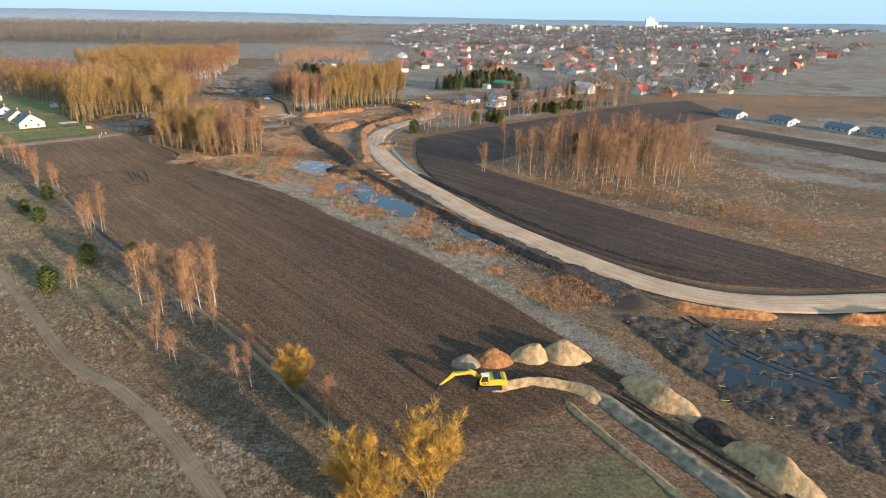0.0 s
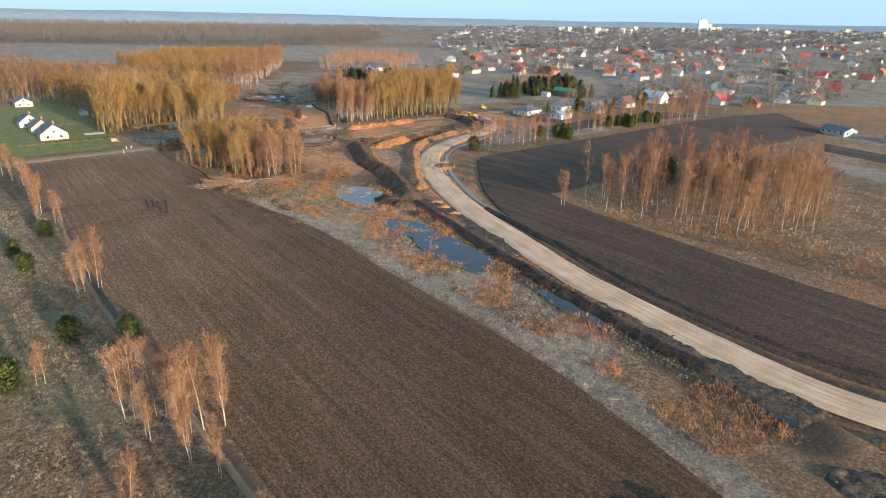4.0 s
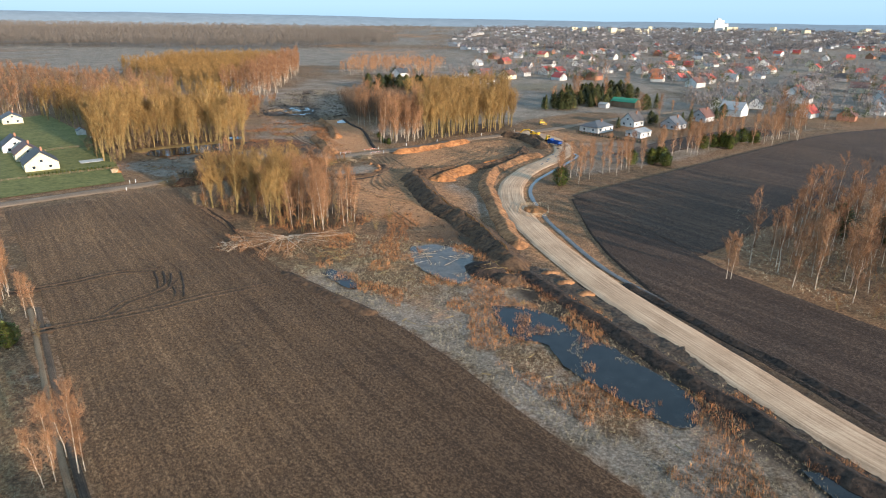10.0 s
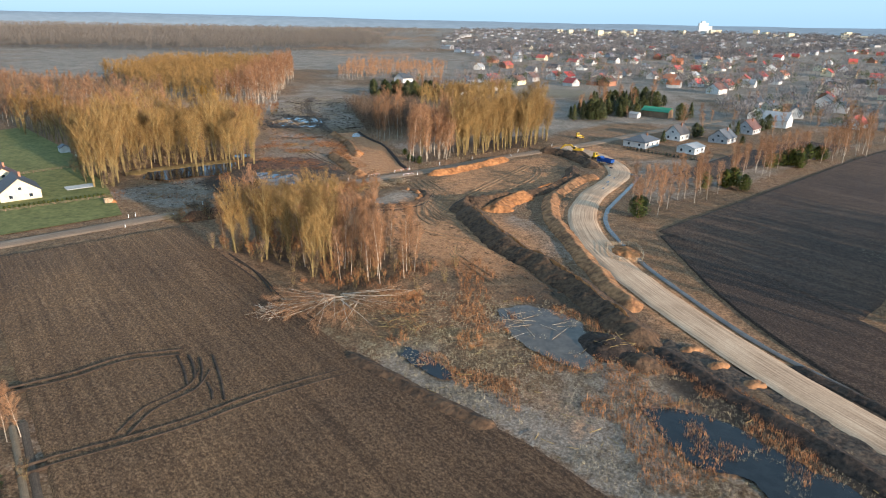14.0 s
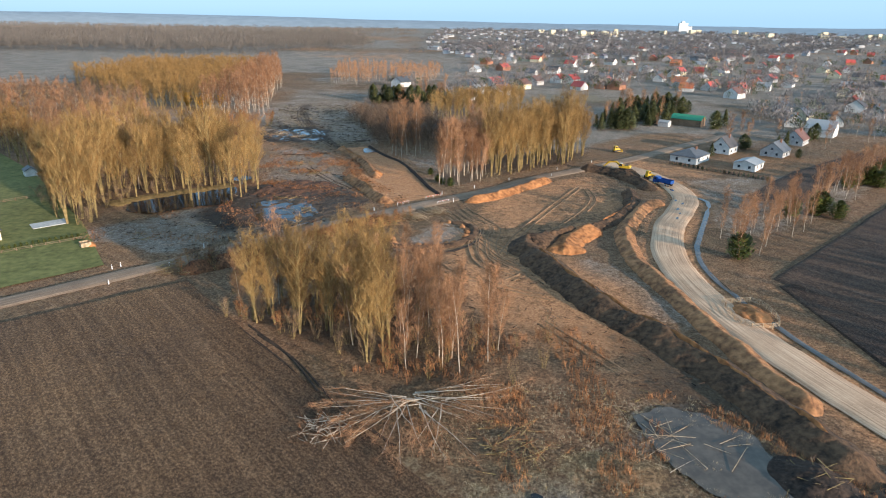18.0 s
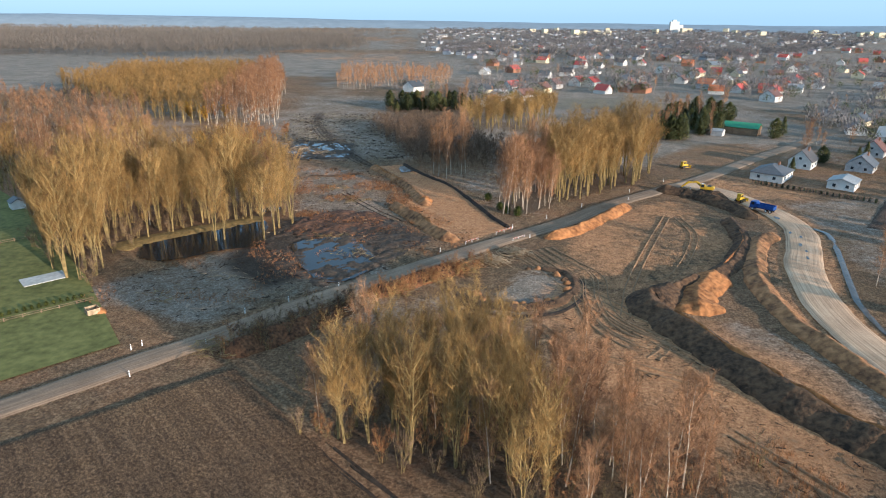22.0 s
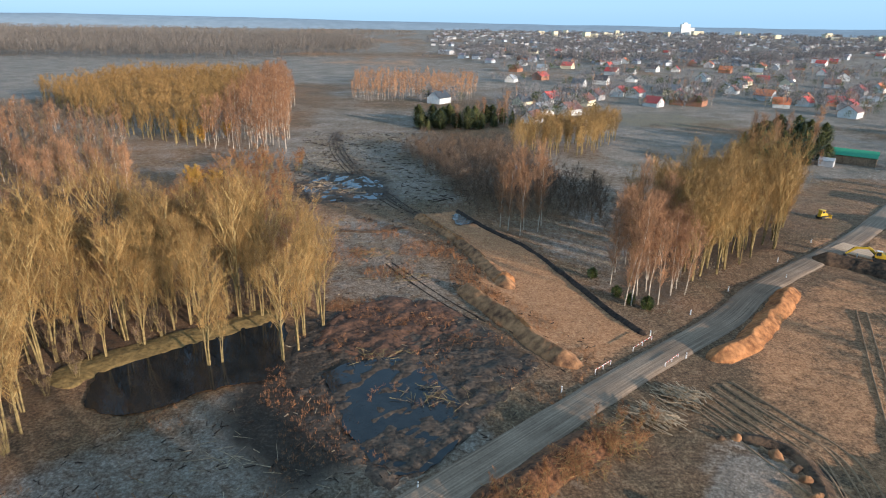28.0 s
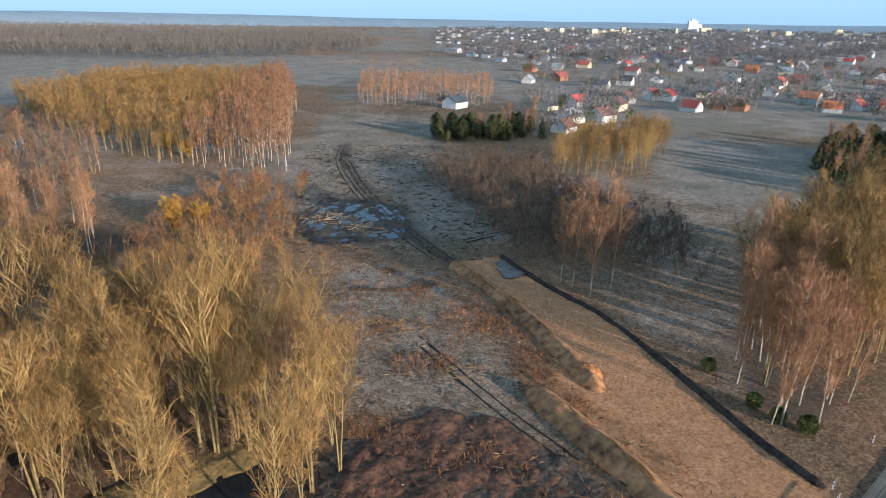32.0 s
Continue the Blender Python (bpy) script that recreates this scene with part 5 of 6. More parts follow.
# tufts of reed and grass
def tufts(name, points, h, material, label, seed, n=11, wide=0.032):
    r = random.Random(seed)
    v, f = [], []
    for x, y in points:
        s = h * r.uniform(0.5, 1.3)
        for _ in range(n):
            a, b = r.uniform(0, 6.28), r.uniform(0.1, 0.5)
            p = Vector((x + r.gauss(0, s * 0.3), y + r.gauss(0, s * 0.3), -0.1))
            q = p + Vector((math.cos(a) * b, math.sin(a) * b, 1)) * s
            w = Vector((-math.sin(a), math.cos(a), 0)) * wide * s
            k = len(v)
            v += [tuple(p - w), tuple(p + w), tuple(q)]
            f.append((k, k + 1, k + 2))
    return thing(name, mesh_of(name, v, f, material), Matrix(), label, "grass", kind="stuff")


def dry(pts, edge=5.5):
    """Leaves out most points over open water, and those on the field's frosted edge."""
    x, y = np.array(pts).T
    keep = near_line(x, y, FIELD_R) > edge
    for poly, _, _ in POOLS:
        keep &= (depth_in(x, y, poly) < 0.3) | (noise2(x / 3.5, y / 3.5, 9) > 0.6)
    return [p for p, k in zip(pts, keep) if k]


clump = lambda pts, seed, cut: [p for p in pts if float(noise2(np.array(p[0] / 7.0), np.array(p[1] / 7.0), seed)) > cut]
tufts("reed_tufts", clump(dry(fill(MARSH, 0.85, 70)), 70, 0.55), 0.9, M_REED, "rust-coloured dry reeds in the marsh", 70)
tufts("grass_tufts", clump(dry(fill(MARSH, 0.8, 71), 0.0), 75, 0.25), 0.5, M_TUFT, "pale dry grass tussocks in the marsh", 71)
tufts("grass_tufts", clump(fill([(-150, 230), (-60, 122), (-12, 70), (-30, 40), (-70, 60), (-130, 150), (-180, 220)], 0.85, 72), 76, 0.3), 0.5, M_TUFT, "frosted tussock grass in the meadow", 72)
tufts("reed_tufts", clump(fill([(-175, 410), (-118, 395), (-136, 470), (-180, 490)], 1.1, 73), 77, 0.6), 1.0, M_REED, "rust-coloured dry weeds on cleared ground", 73)
tufts("reed_tufts", clump(fill([(-112, 280), (-60, 262), (-66, 300), (-92, 290)], 1.2, 74), 78, 0.5), 1.1, M_REED, "rust-coloured weeds by the copse", 74)


def litter(name, poly, count, length, material, label, seed, radius=0.035):
    """Sticks and stumps strewn over cleared ground."""
    r = random.Random(seed)
    p = np.array(poly)
    v, f = [], []
    while len(f) < count * 2:
        x, y = r.uniform(p[:, 0].min(), p[:, 0].max()), r.uniform(p[:, 1].min(), p[:, 1].max())
        if not bool(inside(np.array(x), np.array(y), poly)) or any(bool(inside(np.array(x), np.array(y), q[0])) for q in POOLS):
            continue
        a, l, w = r.uniform(0, 6.28), length * r.uniform(0.3, 1.3), radius * r.uniform(0.6, 1.6)
        c, t = math.cos(a), math.sin(a)
        z0, z1 = r.uniform(0.1, 0.35), r.uniform(0.1, 0.5)
        k = len(v)
        v += [(x - t * w, y + c * w, z0), (x + t * w, y - c * w, z0), (x + c * l + t * w, y + t * l - c * w, z1), (x + c * l - t * w, y + t * l + c * w, z1), (x, y, z0 + w * 2), (x + c * l, y + t * l, z1 + w * 2)]
        f += [(k, k + 1, k + 5), (k + 1, k + 2, k + 5), (k + 4, k, k + 5), (k + 1, k + 4, k + 5)][:2] + [(k, k + 4, k + 5, k + 3)]
    thing(name, mesh_of(name, v, f, material), Matrix(), label, "debris", kind="stuff")


CLEARED = [(-202, 346), (-166, 336), (-118, 378), (-106, 392), (-126, 426), (-144, 478), (-178, 480), (-165, 412), (-170, 386), (-190, 368)]
litter("wood_litter", CLEARED, 260, 1.3, M_LOG, "pale broken branches strewn over cleared ground", 81)
litter("wood_litter", CLEARED, 800, 1.2, M_PEAT, "dark roots and bark strewn over cleared ground", 82, 0.06)
litter("wood_litter", MARSH, 300, 1.8, M_BARK, "grey sticks lying in the marsh", 83)
litter("wood_litter", DIG_EAST, 260, 1.2, M_BARK, "broken roots lying in the mud", 84)
litter("wood_litter", [(-196, 490), (-140, 484), (-126, 520), (-150, 640), (-210, 640)], 1500, 2.0, M_PEAT, "dark branches on the far clearing", 85, 0.08)
litter("wood_litter", [(-112, 346), (-92, 306), (-66, 276), (-46, 262), (-44, 296), (-72, 340)], 260, 1.2, M_PEAT, "dark roots on stripped sand", 86, 0.06)
tufts("heather_tufts", clump(dry(fill(CLEARED, 1.1, 87)), 80, 0.6), 0.7, M_REED, "russet weeds on cleared ground", 87)
tufts("grass_tufts", clump(fill([(-150, 486), (-122, 494), (-116, 540), (-150, 640), (-212, 640), (-196, 540)], 1.7, 88), 81, 0.42), 0.7, M_TUFT, "frosted grass on the wet meadow", 88)
tufts("grass_tufts", clump(fill([(-96, 400), (-88, 412), (-60, 440), (-110, 490), (-128, 486), (-108, 436)], 1.3, 89), 82, 0.4), 0.5, M_TUFT, "frosted grass beside the grove", 89)
tufts("grass_tufts", clump(fill([(20, 258), (60, 206), (110, 150), (150, 150), (140, 260), (110, 340), (40, 320)], 1.4, 90), 83, 0.4), 0.6, M_TUFT, "dry grass under the east grove", 90)


# ---- buildings ----
def gable_house(w, d, h, rise, wall, roof, label, category="house", over=0.4, windows=True, hip=0.0, chimney=True):
    """A house about its own centre: gable ends face y, the ridge runs along y."""
    root = new("house")
    tagged(root, label, category)
    outline = [(-w / 2, 0), (w / 2, 0), (w / 2, h), (0, h + rise * (1 - hip)), (-w / 2, h)]
    if hip:
        outline = [(-w / 2, 0), (w / 2, 0), (w / 2, h), (-w / 2, h)]
    v, f = extrude(outline, -d / 2, d / 2)
    part("wall", mesh_of("wall", [(b, a, c - 0.2 * (c == 0)) for a, b, c in v], f, wall), root)
    e, t = over, 0.22
    slope = rise / (w / 2)
    lo = h - e * slope
    if hip:
        k = d / 2 - w / 2 * 0.9
        k = max(k, 0.3)
        a = [(-w / 2 - e, -d / 2 - e, lo), (w / 2 + e, -d / 2 - e, lo), (w / 2 + e, d / 2 + e, lo), (-w / 2 - e, d / 2 + e, lo), (0, -k, h + rise), (0, k, h + rise)]
        rv = [(x, y, z + t) for x, y, z in a] + [(x, y, z) for x, y, z in a[:4]]
        rf = [(0, 1, 4), (1, 2, 5, 4), (2, 3, 5), (3, 0, 4, 5), (6, 7, 1, 0), (7, 8, 2, 1), (8, 9, 3, 2), (9, 6, 0, 3), (9, 8, 7, 6)]
    else:
        o = [(-w / 2 - e, lo), (0, h + rise), (w / 2 + e, lo), (w / 2 + e, lo + t), (0, h + rise + t), (-w / 2 - e, lo + t)]
        rv, rf = extrude(o, -d / 2 - e, d / 2 + e)
        rv = [(b, a, c) for a, b, c in rv]
    roof_ob = part("roof", mesh_of("roof", rv, rf, roof), root)
    if chimney:
        cv, cf = box(-0.35 + w * 0.12, -0.35 + d * 0.15, h, 0.35 + w * 0.12, 0.35 + d * 0.15, h + rise + 0.8)
        part("chimney", mesh_of("chimney", cv, cf, M_BRICK), roof_ob)
    if windows:
        def pane(x0, y0, z0, x1, y1, z1):
            ob = part("window", mesh_of("window", *box(x0, y0, z0, x1, y1, z1), M_FRAME), root)
            mx, my = (0.06, 0.0) if abs(x1 - x0) > abs(y1 - y0) else (0.0, 0.06)
            ox, oy = (0.0, 0.02) if mx else (0.02, 0.0)
            part("pane", mesh_of("pane", *box(x0 + mx - ox, y0 + my - oy, z0 + 0.07, x1 - mx + ox, y1 - my + oy, z1 - 0.07), M_GLASS), ob)
        for sy in (-1, 1):
            y = sy * d / 2
            for x in (-w * 0.24, w * 0.24):
                pane(x - 0.6, y - 0.04, 0.9, x + 0.6, y + 0.04, 2.2)
            if not hip and rise > 2.2:
                pane(-0.6, y - 0.04, h + 0.5, 0.6, y + 0.04, h + 1.6)
        for sx in (-1, 1):
            for k in range(max(2, int(d / 4))):
                y = (k + 0.5) / max(2, int(d / 4)) * d - d / 2
                pane(sx * w / 2 - 0.04, y - 0.6, 0.9, sx * w / 2 + 0.04, y + 0.6, 2.2)
    return root


def put(root, x, y, turn, group=""):
    root.matrix_world = pose(x, y, 0, 0, 0, turn)
    if group:
        root["group"] = group
    return root


# white row houses by the lawn
put(gable_house(12, 13, 3.0, 4.4, M_CREAM, M_DARKROOF, "cream gabled house with dark grey roof by the lawn"), -226, 346, 42, "white houses by the lawn")
put(gable_house(10, 12, 3.0, 3.8, M_CREAM, M_BROWNROOF, "cream gabled house with brown roof"), -243, 362, 42, "white houses by the lawn")
put(gable_house(10, 12, 3.0, 3.8, M_WHITE, M_DARKROOF, "white gabled house with dark grey roof"), -261, 378, 42, "white houses by the lawn")
put(gable_house(10, 14, 3.0, 2.5, M_CREAM, M_GREYROOF, "cream garden building with grey roof"), -318, 452, 42)
put(gable_house(4, 5, 2.2, 1.2, M_WHITE, M_GREYROOF, "small white garden shed", "shed", 0.2, False, 0, False), -256, 420, 42)
put(gable_house(3, 4, 2.2, 1.0, M_CREAM, M_GREYROOF, "small cream garden shed", "shed", 0.2, False, 0, False), -244, 412, 42)
thing("terrace_slab", mesh_of("terrace_slab", *box(-4.6, -2.8, 0, 4.6, 2.8, 0.16), M_CONCRETE), pose(-213, 360, 0.1, 0, 0, 42), "pale concrete slab on the lawn", "slab")
# new houses by the crossing
put(gable_house(12, 15, 3.0, 2.6, M_WHITE, M_GREYROOF, "white single-storey house with hipped grey roof", hip=1.0), 16, 467, -42)
put(gable_house(9, 11, 3.4, 4.4, M_WHITE, M_DARKROOF, "white modern house with steep black roof"), 40, 488, -42)
put(gable_house(9, 11, 2.8, 1.4, M_WHITE, M_LIGHTROOF, "white garage with pale roof", "garage", chimney=False), 36, 452, -42)
put(gable_house(10, 12, 2.8, 4.0, M_GREYWALL, M_GREYROOF, "grey house with steep grey roof"), 62, 482, -42)
put(gable_house(10, 12, 3.0, 4.5, M_GREYWALL, M_BROWNROOF, "grey house with brown tiled roof"), 88, 514, -42)
put(gable_house(9, 18, 4.0, 2.2, M_TIMBER, M_GREENROOF, "open-fronted barn with green sheet roof", "barn", windows=False, chimney=False), 52, 572, 52)
put(gable_house(5, 6, 2.6, 1.0, M_GREYWALL, M_LIGHTROOF, "small grey shed beside the barn", "shed", 0.2, False, 0, False), 36, 566, 52)
# long low houses east of the dark field
for x, y, a in ((186, 414, 20), (206, 388, 15), (226, 362, 20), (240, 346, 20)):
    put(gable_house(9, 16, 2.8, 2.0, M_GREYWALL, M_GREYROOF, "long low farmhouse with grey sheet roof", "farmhouse"), x, y, a, "farmhouses east")
# village
VILLAGE = [(-75, 772, "c", "g"), (-52, 788, "w", "r"), (-70, 716, "w", "p"), (-50, 722, "w", "b"), (-28, 774, "c", "b"), (16, 838, "w", "r"), (28, 832, "w", "r"), (24, 772, "w", "r"), (60, 780, "k", "b"), (48, 786, "k", "b"), (89, 874, "w", "g"), (166, 860, "c", "p"), (162, 930, "w", "g"), (147, 786, "w", "r"), (172, 788, "k", "r"), (-80, 684, "w", "b"), (-138, 778, "w", "g"), (-42, 1100, "k", "b"), (-63, 960, "w", "p"), (168, 1130, "w", "r")]
WALLS = {"w": M_WHITE, "c": M_CREAM, "k": M_BRICK, "g": M_GREYWALL}
ROOFS = {"r": M_REDROOF, "b": M_BROWNROOF, "g": M_GREYROOF, "d": M_DARKROOF, "p": M_LIGHTROOF, "o": M_ORANGEROOF}
WORDS = {"w": "white", "c": "cream", "k": "brick", "g": "grey"}
TONES = {"r": "red tiled", "b": "brown tiled", "g": "grey", "d": "dark", "p": "pale sheet", "o": "orange tiled"}
vr = random.Random(9)
spots = list(VILLAGE)
for k in range(1500):
    y = 520 + 1100 * vr.random() ** 1.2
    x = vr.uniform(-60 + (y - 640) * 0.05, 170 + (y - 450) * 0.75)
    if (y < 760 and x < 70 + (y - 520) * 0.28) or (y < 560 and x < 110):
        continue
    if all(math.hypot(x - s[0], y - s[1]) > 21 for s in spots):
        spots.append((x, y, vr.choice("wwccggkk"), vr.choice("rrrobbggddp")))
    if len(spots) > 165:
        break
protos = {}
for x, y, wk, rk in spots:
    key = (wk, rk, vr.randint(0, 1))
    if key not in protos:
        w = 10.0 + 2.0 * key[2]
        protos[key] = [gable_house(w, w * 1.2, 3.2 + 1.2 * key[2], 4.3, WALLS[wk], ROOFS[rk], "%s village house with %s roof" % (WORDS[wk], TONES[rk]), windows=False), 0]
    p = protos[key]
    m = pose(x, y, 0, 0, 0, vr.choice((-42, 48, -30, 60, -42)) + vr.uniform(-8, 8))
    if p[1] == 0:
        p[0].matrix_world = m
        p[0]["group"] = "village houses"
    else:
        copy_thing(p[0], m)["group"] = "village houses"
    p[1] += 1


# distant town, past counting
def town(name, points, wall, roof, label, seed, size=(9, 12), rise=3.0, h=4.0):
    r = random.Random(seed)
    wv, rv = [], []
    for x, y in points:
        w, d, a = r.uniform(*size) / 2, r.uniform(*size) / 2, r.uniform(0, 3.14)
        c, s = math.cos(a), math.sin(a)
        hh = h * r.uniform(0.8, 1.6)
        turned = lambda v: [(x + px * c - py * s, y + px * s + py * c, pz) for px, py, pz in v]
        bv, bf = box(-w, -d, 0, w, d, hh)
        wv.append((turned(bv), bf))
        ov, of = extrude([(-w - 0.4, hh), (w + 0.4, hh), (0, hh + rise)], -d - 0.4, d + 0.4)
        rv.append((turned([(b, q, z) for q, b, z in ov]), of))
    root = thing(name, None, Matrix(), label, "town", kind="stuff")
    part("wall", mesh_of("wall", *join(*wv), wall), root)
    part("roof", mesh_of("roof", *join(*rv), roof), root)


tr = random.Random(21)
far = [(tr.uniform(-150, 200 + (y - 1000) * 0.85), y) for y in [1250 + 2700 * tr.random() ** 1.1 for _ in range(760)]]
tall = [(tr.uniform(300, 1900), tr.uniform(2700, 3700)) for _ in range(26)]
# most walls and some roofs here use the haze-tinted colours
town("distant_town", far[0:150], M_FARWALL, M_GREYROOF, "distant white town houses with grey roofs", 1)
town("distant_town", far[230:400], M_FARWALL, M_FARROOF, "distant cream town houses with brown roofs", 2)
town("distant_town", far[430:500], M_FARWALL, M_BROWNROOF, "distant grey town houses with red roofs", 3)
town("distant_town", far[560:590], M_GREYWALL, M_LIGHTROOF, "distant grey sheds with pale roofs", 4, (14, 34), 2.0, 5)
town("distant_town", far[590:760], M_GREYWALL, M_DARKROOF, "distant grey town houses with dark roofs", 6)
town("distant_town", tall, M_CREAM, M_LIGHTROOF, "distant pale apartment blocks", 5, (14, 30), 1.0, 13)
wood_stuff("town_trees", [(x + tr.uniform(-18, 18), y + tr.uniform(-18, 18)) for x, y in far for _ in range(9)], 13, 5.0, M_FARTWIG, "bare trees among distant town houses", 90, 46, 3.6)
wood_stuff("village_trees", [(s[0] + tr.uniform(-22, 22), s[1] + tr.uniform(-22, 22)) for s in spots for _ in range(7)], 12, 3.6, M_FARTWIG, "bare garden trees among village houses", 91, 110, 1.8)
fine_wood("village_trees", [(s[0] + tr.uniform(-20, 20), s[1] + tr.uniform(-20, 20)) for s in spots for _ in range(2)], 12, "birch", M_BIRCH, M_BIRCHTWIG, "bare birches among village houses", 93, 130, 8, 3.5)
wood_stuff("village_trees", [(s[0] + tr.uniform(-16, 16), s[1] + tr.uniform(-16, 16)) for s in spots for _ in range(4)], 8, 3.2, M_NEEDLE, "dark evergreens among village houses", 92, 120, 2.6)
tower = new("apartment_tower")
tagged(tower, "tall white apartment tower in the distant town", "building")
tower.matrix_world = pose(1090, 3600, 0)
part("wall", mesh_of("wall", *join(box(-22, -10, 0, 22, 10, 52), box(22, -8, 0, 44, 8, 36), box(-10, -8, 52, 6, 8, 60)), M_WHITE), tower)


# ---- machines ----
def prism(outline, y0, y1):
    """A solid whose x-z outline runs from y0 to y1."""
    v, f = extrude(outline, y0, y1)
    return [(b, a, c) for a, b, c in v], f


def crawler(root, length, y, width, h):
    o = [(-length / 2 + h * 0.4, 0), (length / 2 - h * 0.4, 0), (length / 2, h * 0.4), (length / 2 - h * 0.1, h * 0.85), (length / 2 - h * 0.5, h), (-length / 2 + h * 0.5, h), (-length / 2 + h * 0.1, h * 0.85), (-length / 2, h * 0.4)]
    tr_ob = part("crawler_track", mesh_of("crawler_track", *prism(o, y - width / 2, y + width / 2), M_STEEL), root)
    for k in range(14):
        x = -length / 2 + h * 0.5 + (length - h) * k / 13
        part("track_shoe", mesh_of("track_shoe", *box(x - 0.06, y - width / 2 - 0.02, h, x + 0.06, y + width / 2 + 0.02, h + 0.05), M_STEEL), tr_ob)
    for x in (-length / 2 + h * 0.5, length / 2 - h * 0.5):
        side = math.copysign(width / 2, y)
        part("sprocket", mesh_of("sprocket", *tube((x, y + side * 0.9, h / 2), (x, y + side * 1.12, h / 2), h * 0.34, h * 0.34, 12), M_STEEL), tr_ob)


def excavator(m, label, lift=0.0):
    root = thing("excavator", None, m, label, "excavator", "earth-moving machines")
    for y in (-1.1, 1.1):
        crawler(root, 4.2, y, 0.6, 0.95)
    part("undercarriage", mesh_of("undercarriage", *join(box(-1.2, -0.85, 0.35, 1.2, 0.85, 0.8), tube((0, 0, 0.7), (0, 0, 1.1), 0.7, 0.7, 16)), M_STEEL), root)
    body = part("body", mesh_of("body", *prism([(-2.3, 1.1), (1.5, 1.1), (1.5, 1.9), (0.4, 1.95), (0.4, 2.15), (-1.4, 2.25), (-2.3, 2.1)], -1.3, 1.3), M_YELLOW), root)
    part("counterweight", mesh_of("counterweight", *prism([(-2.85, 1.2), (-2.3, 1.05), (-2.3, 2.2), (-2.7, 2.15), (-2.9, 1.8)], -1.3, 1.3), M_YELLOW), body)
    part("engine_grille", mesh_of("engine_grille", *box(-1.9, -1.2, 2.22, -0.6, 1.2, 2.32), M_STEEL), body)
    cab = part("cab", mesh_of("cab", *prism([(0.2, 1.2), (1.75, 1.2), (1.85, 1.9), (1.5, 2.95), (0.3, 2.95)], 0.35, 1.3), M_YELLOW), root)
    part("windscreen", mesh_of("windscreen", *prism([(1.78, 1.55), (1.88, 1.92), (1.57, 2.85), (1.5, 2.85)], 0.42, 1.23), M_GLASS), cab)
    for y in (0.33, 1.29):
        part("side_window", mesh_of("side_window", *prism([(0.4, 1.85), (1.65, 1.85), (1.4, 2.8), (0.45, 2.8)], y, y + 0.03), M_GLASS), cab)
    part("roof", mesh_of("roof", *box(0.22, 0.33, 2.95, 1.55, 1.32, 3.03), M_FRAME), cab)
    a, b, c = (1.1, 1.6), (3.3, 3.5 + lift), (6.2, 3.0 + lift)
    part("boom", mesh_of("boom", *prism([a, (2.6, 3.45 + lift), (3.4, 3.75 + lift), (6.3, 3.2 + lift), (6.2, 2.8 + lift), (3.5, 3.1 + lift), (1.6, 1.45)], -0.28, 0.28), M_YELLOW), root)
    arm = part("arm", mesh_of("arm", *prism([(6.0, 3.5 + lift), (6.5, 3.2 + lift), (8.6, 0.75), (8.4, 0.6), (6.0, 2.7 + lift)], -0.22, 0.22), M_YELLOW), root)
    part("bucket", mesh_of("bucket", *prism([(8.3, 0.8), (8.8, 0.7), (8.95, 0.1), (8.4, -0.25), (7.8, -0.1), (7.95, 0.15), (8.3, 0.2)], -0.55, 0.55), M_STEEL), arm)
    for y in (-0.36, 0.36):
        part("hydraulic_ram", mesh_of("hydraulic_ram", *tube((1.6, y, 1.5), (3.2, y, 3.1 + lift), 0.09, 0.06, 8), M_STEEL), root)
    part("hydraulic_ram", mesh_of("hydraulic_ram", *tube((3.6, 0, 3.75 + lift), (6.0, 0, 3.6 + lift), 0.09, 0.06, 8), M_STEEL), root)
    part("hydraulic_ram", mesh_of("hydraulic_ram", *tube((6.7, 0, 3.1 + lift), (8.4, 0, 1.1), 0.08, 0.05, 8), M_STEEL), arm)
    return root


def bulldozer(m, label):
    root = thing("bulldozer", None, m, label, "bulldozer", "earth-moving machines")
    for y in (-0.95, 0.95):
        crawler(root, 3.2, y, 0.55, 0.95)
    body = part("body", mesh_of("body", *prism([(-1.5, 0.6), (1.6, 0.6), (1.6, 1.6), (0.3, 1.75), (-1.5, 1.6)], -0.65, 0.65), M_YELLOW), root)
    part("exhaust", mesh_of("exhaust", *tube((0.9, 0.3, 1.6), (0.9, 0.3, 2.4), 0.06, 0.06, 8), M_STEEL), body)
    cab = part("cab", mesh_of("cab", *box(-1.3, -0.7, 1.5, 0.2, 0.7, 2.8), M_YELLOW), root)
    for y in (-0.72, 0.7):
        part("side_window", mesh_of("side_window", *box(-1.1, y, 1.9, 0.0, y + 0.02, 2.6), M_GLASS), cab)
    part("windscreen", mesh_of("windscreen", *box(0.2, -0.55, 1.9, 0.22, 0.55, 2.6), M_GLASS), cab)
    part("roof", mesh_of("roof", *box(-1.4, -0.8, 2.8, 0.3, 0.8, 2.9), M_YELLOW), cab)
    part("blade", mesh_of("blade", *prism([(2.2, 0.05), (2.4, 0.1), (2.25, 0.6), (2.4, 1.15), (2.25, 1.2), (2.08, 0.6)], -1.6, 1.6), M_YELLOW), root)
    for y in (-1.3, 1.3):
        part("push_arm", mesh_of("push_arm", *tube((-0.3, y, 0.45), (2.2, y, 0.4), 0.11, 0.11, 6), M_YELLOW), root)
    return root


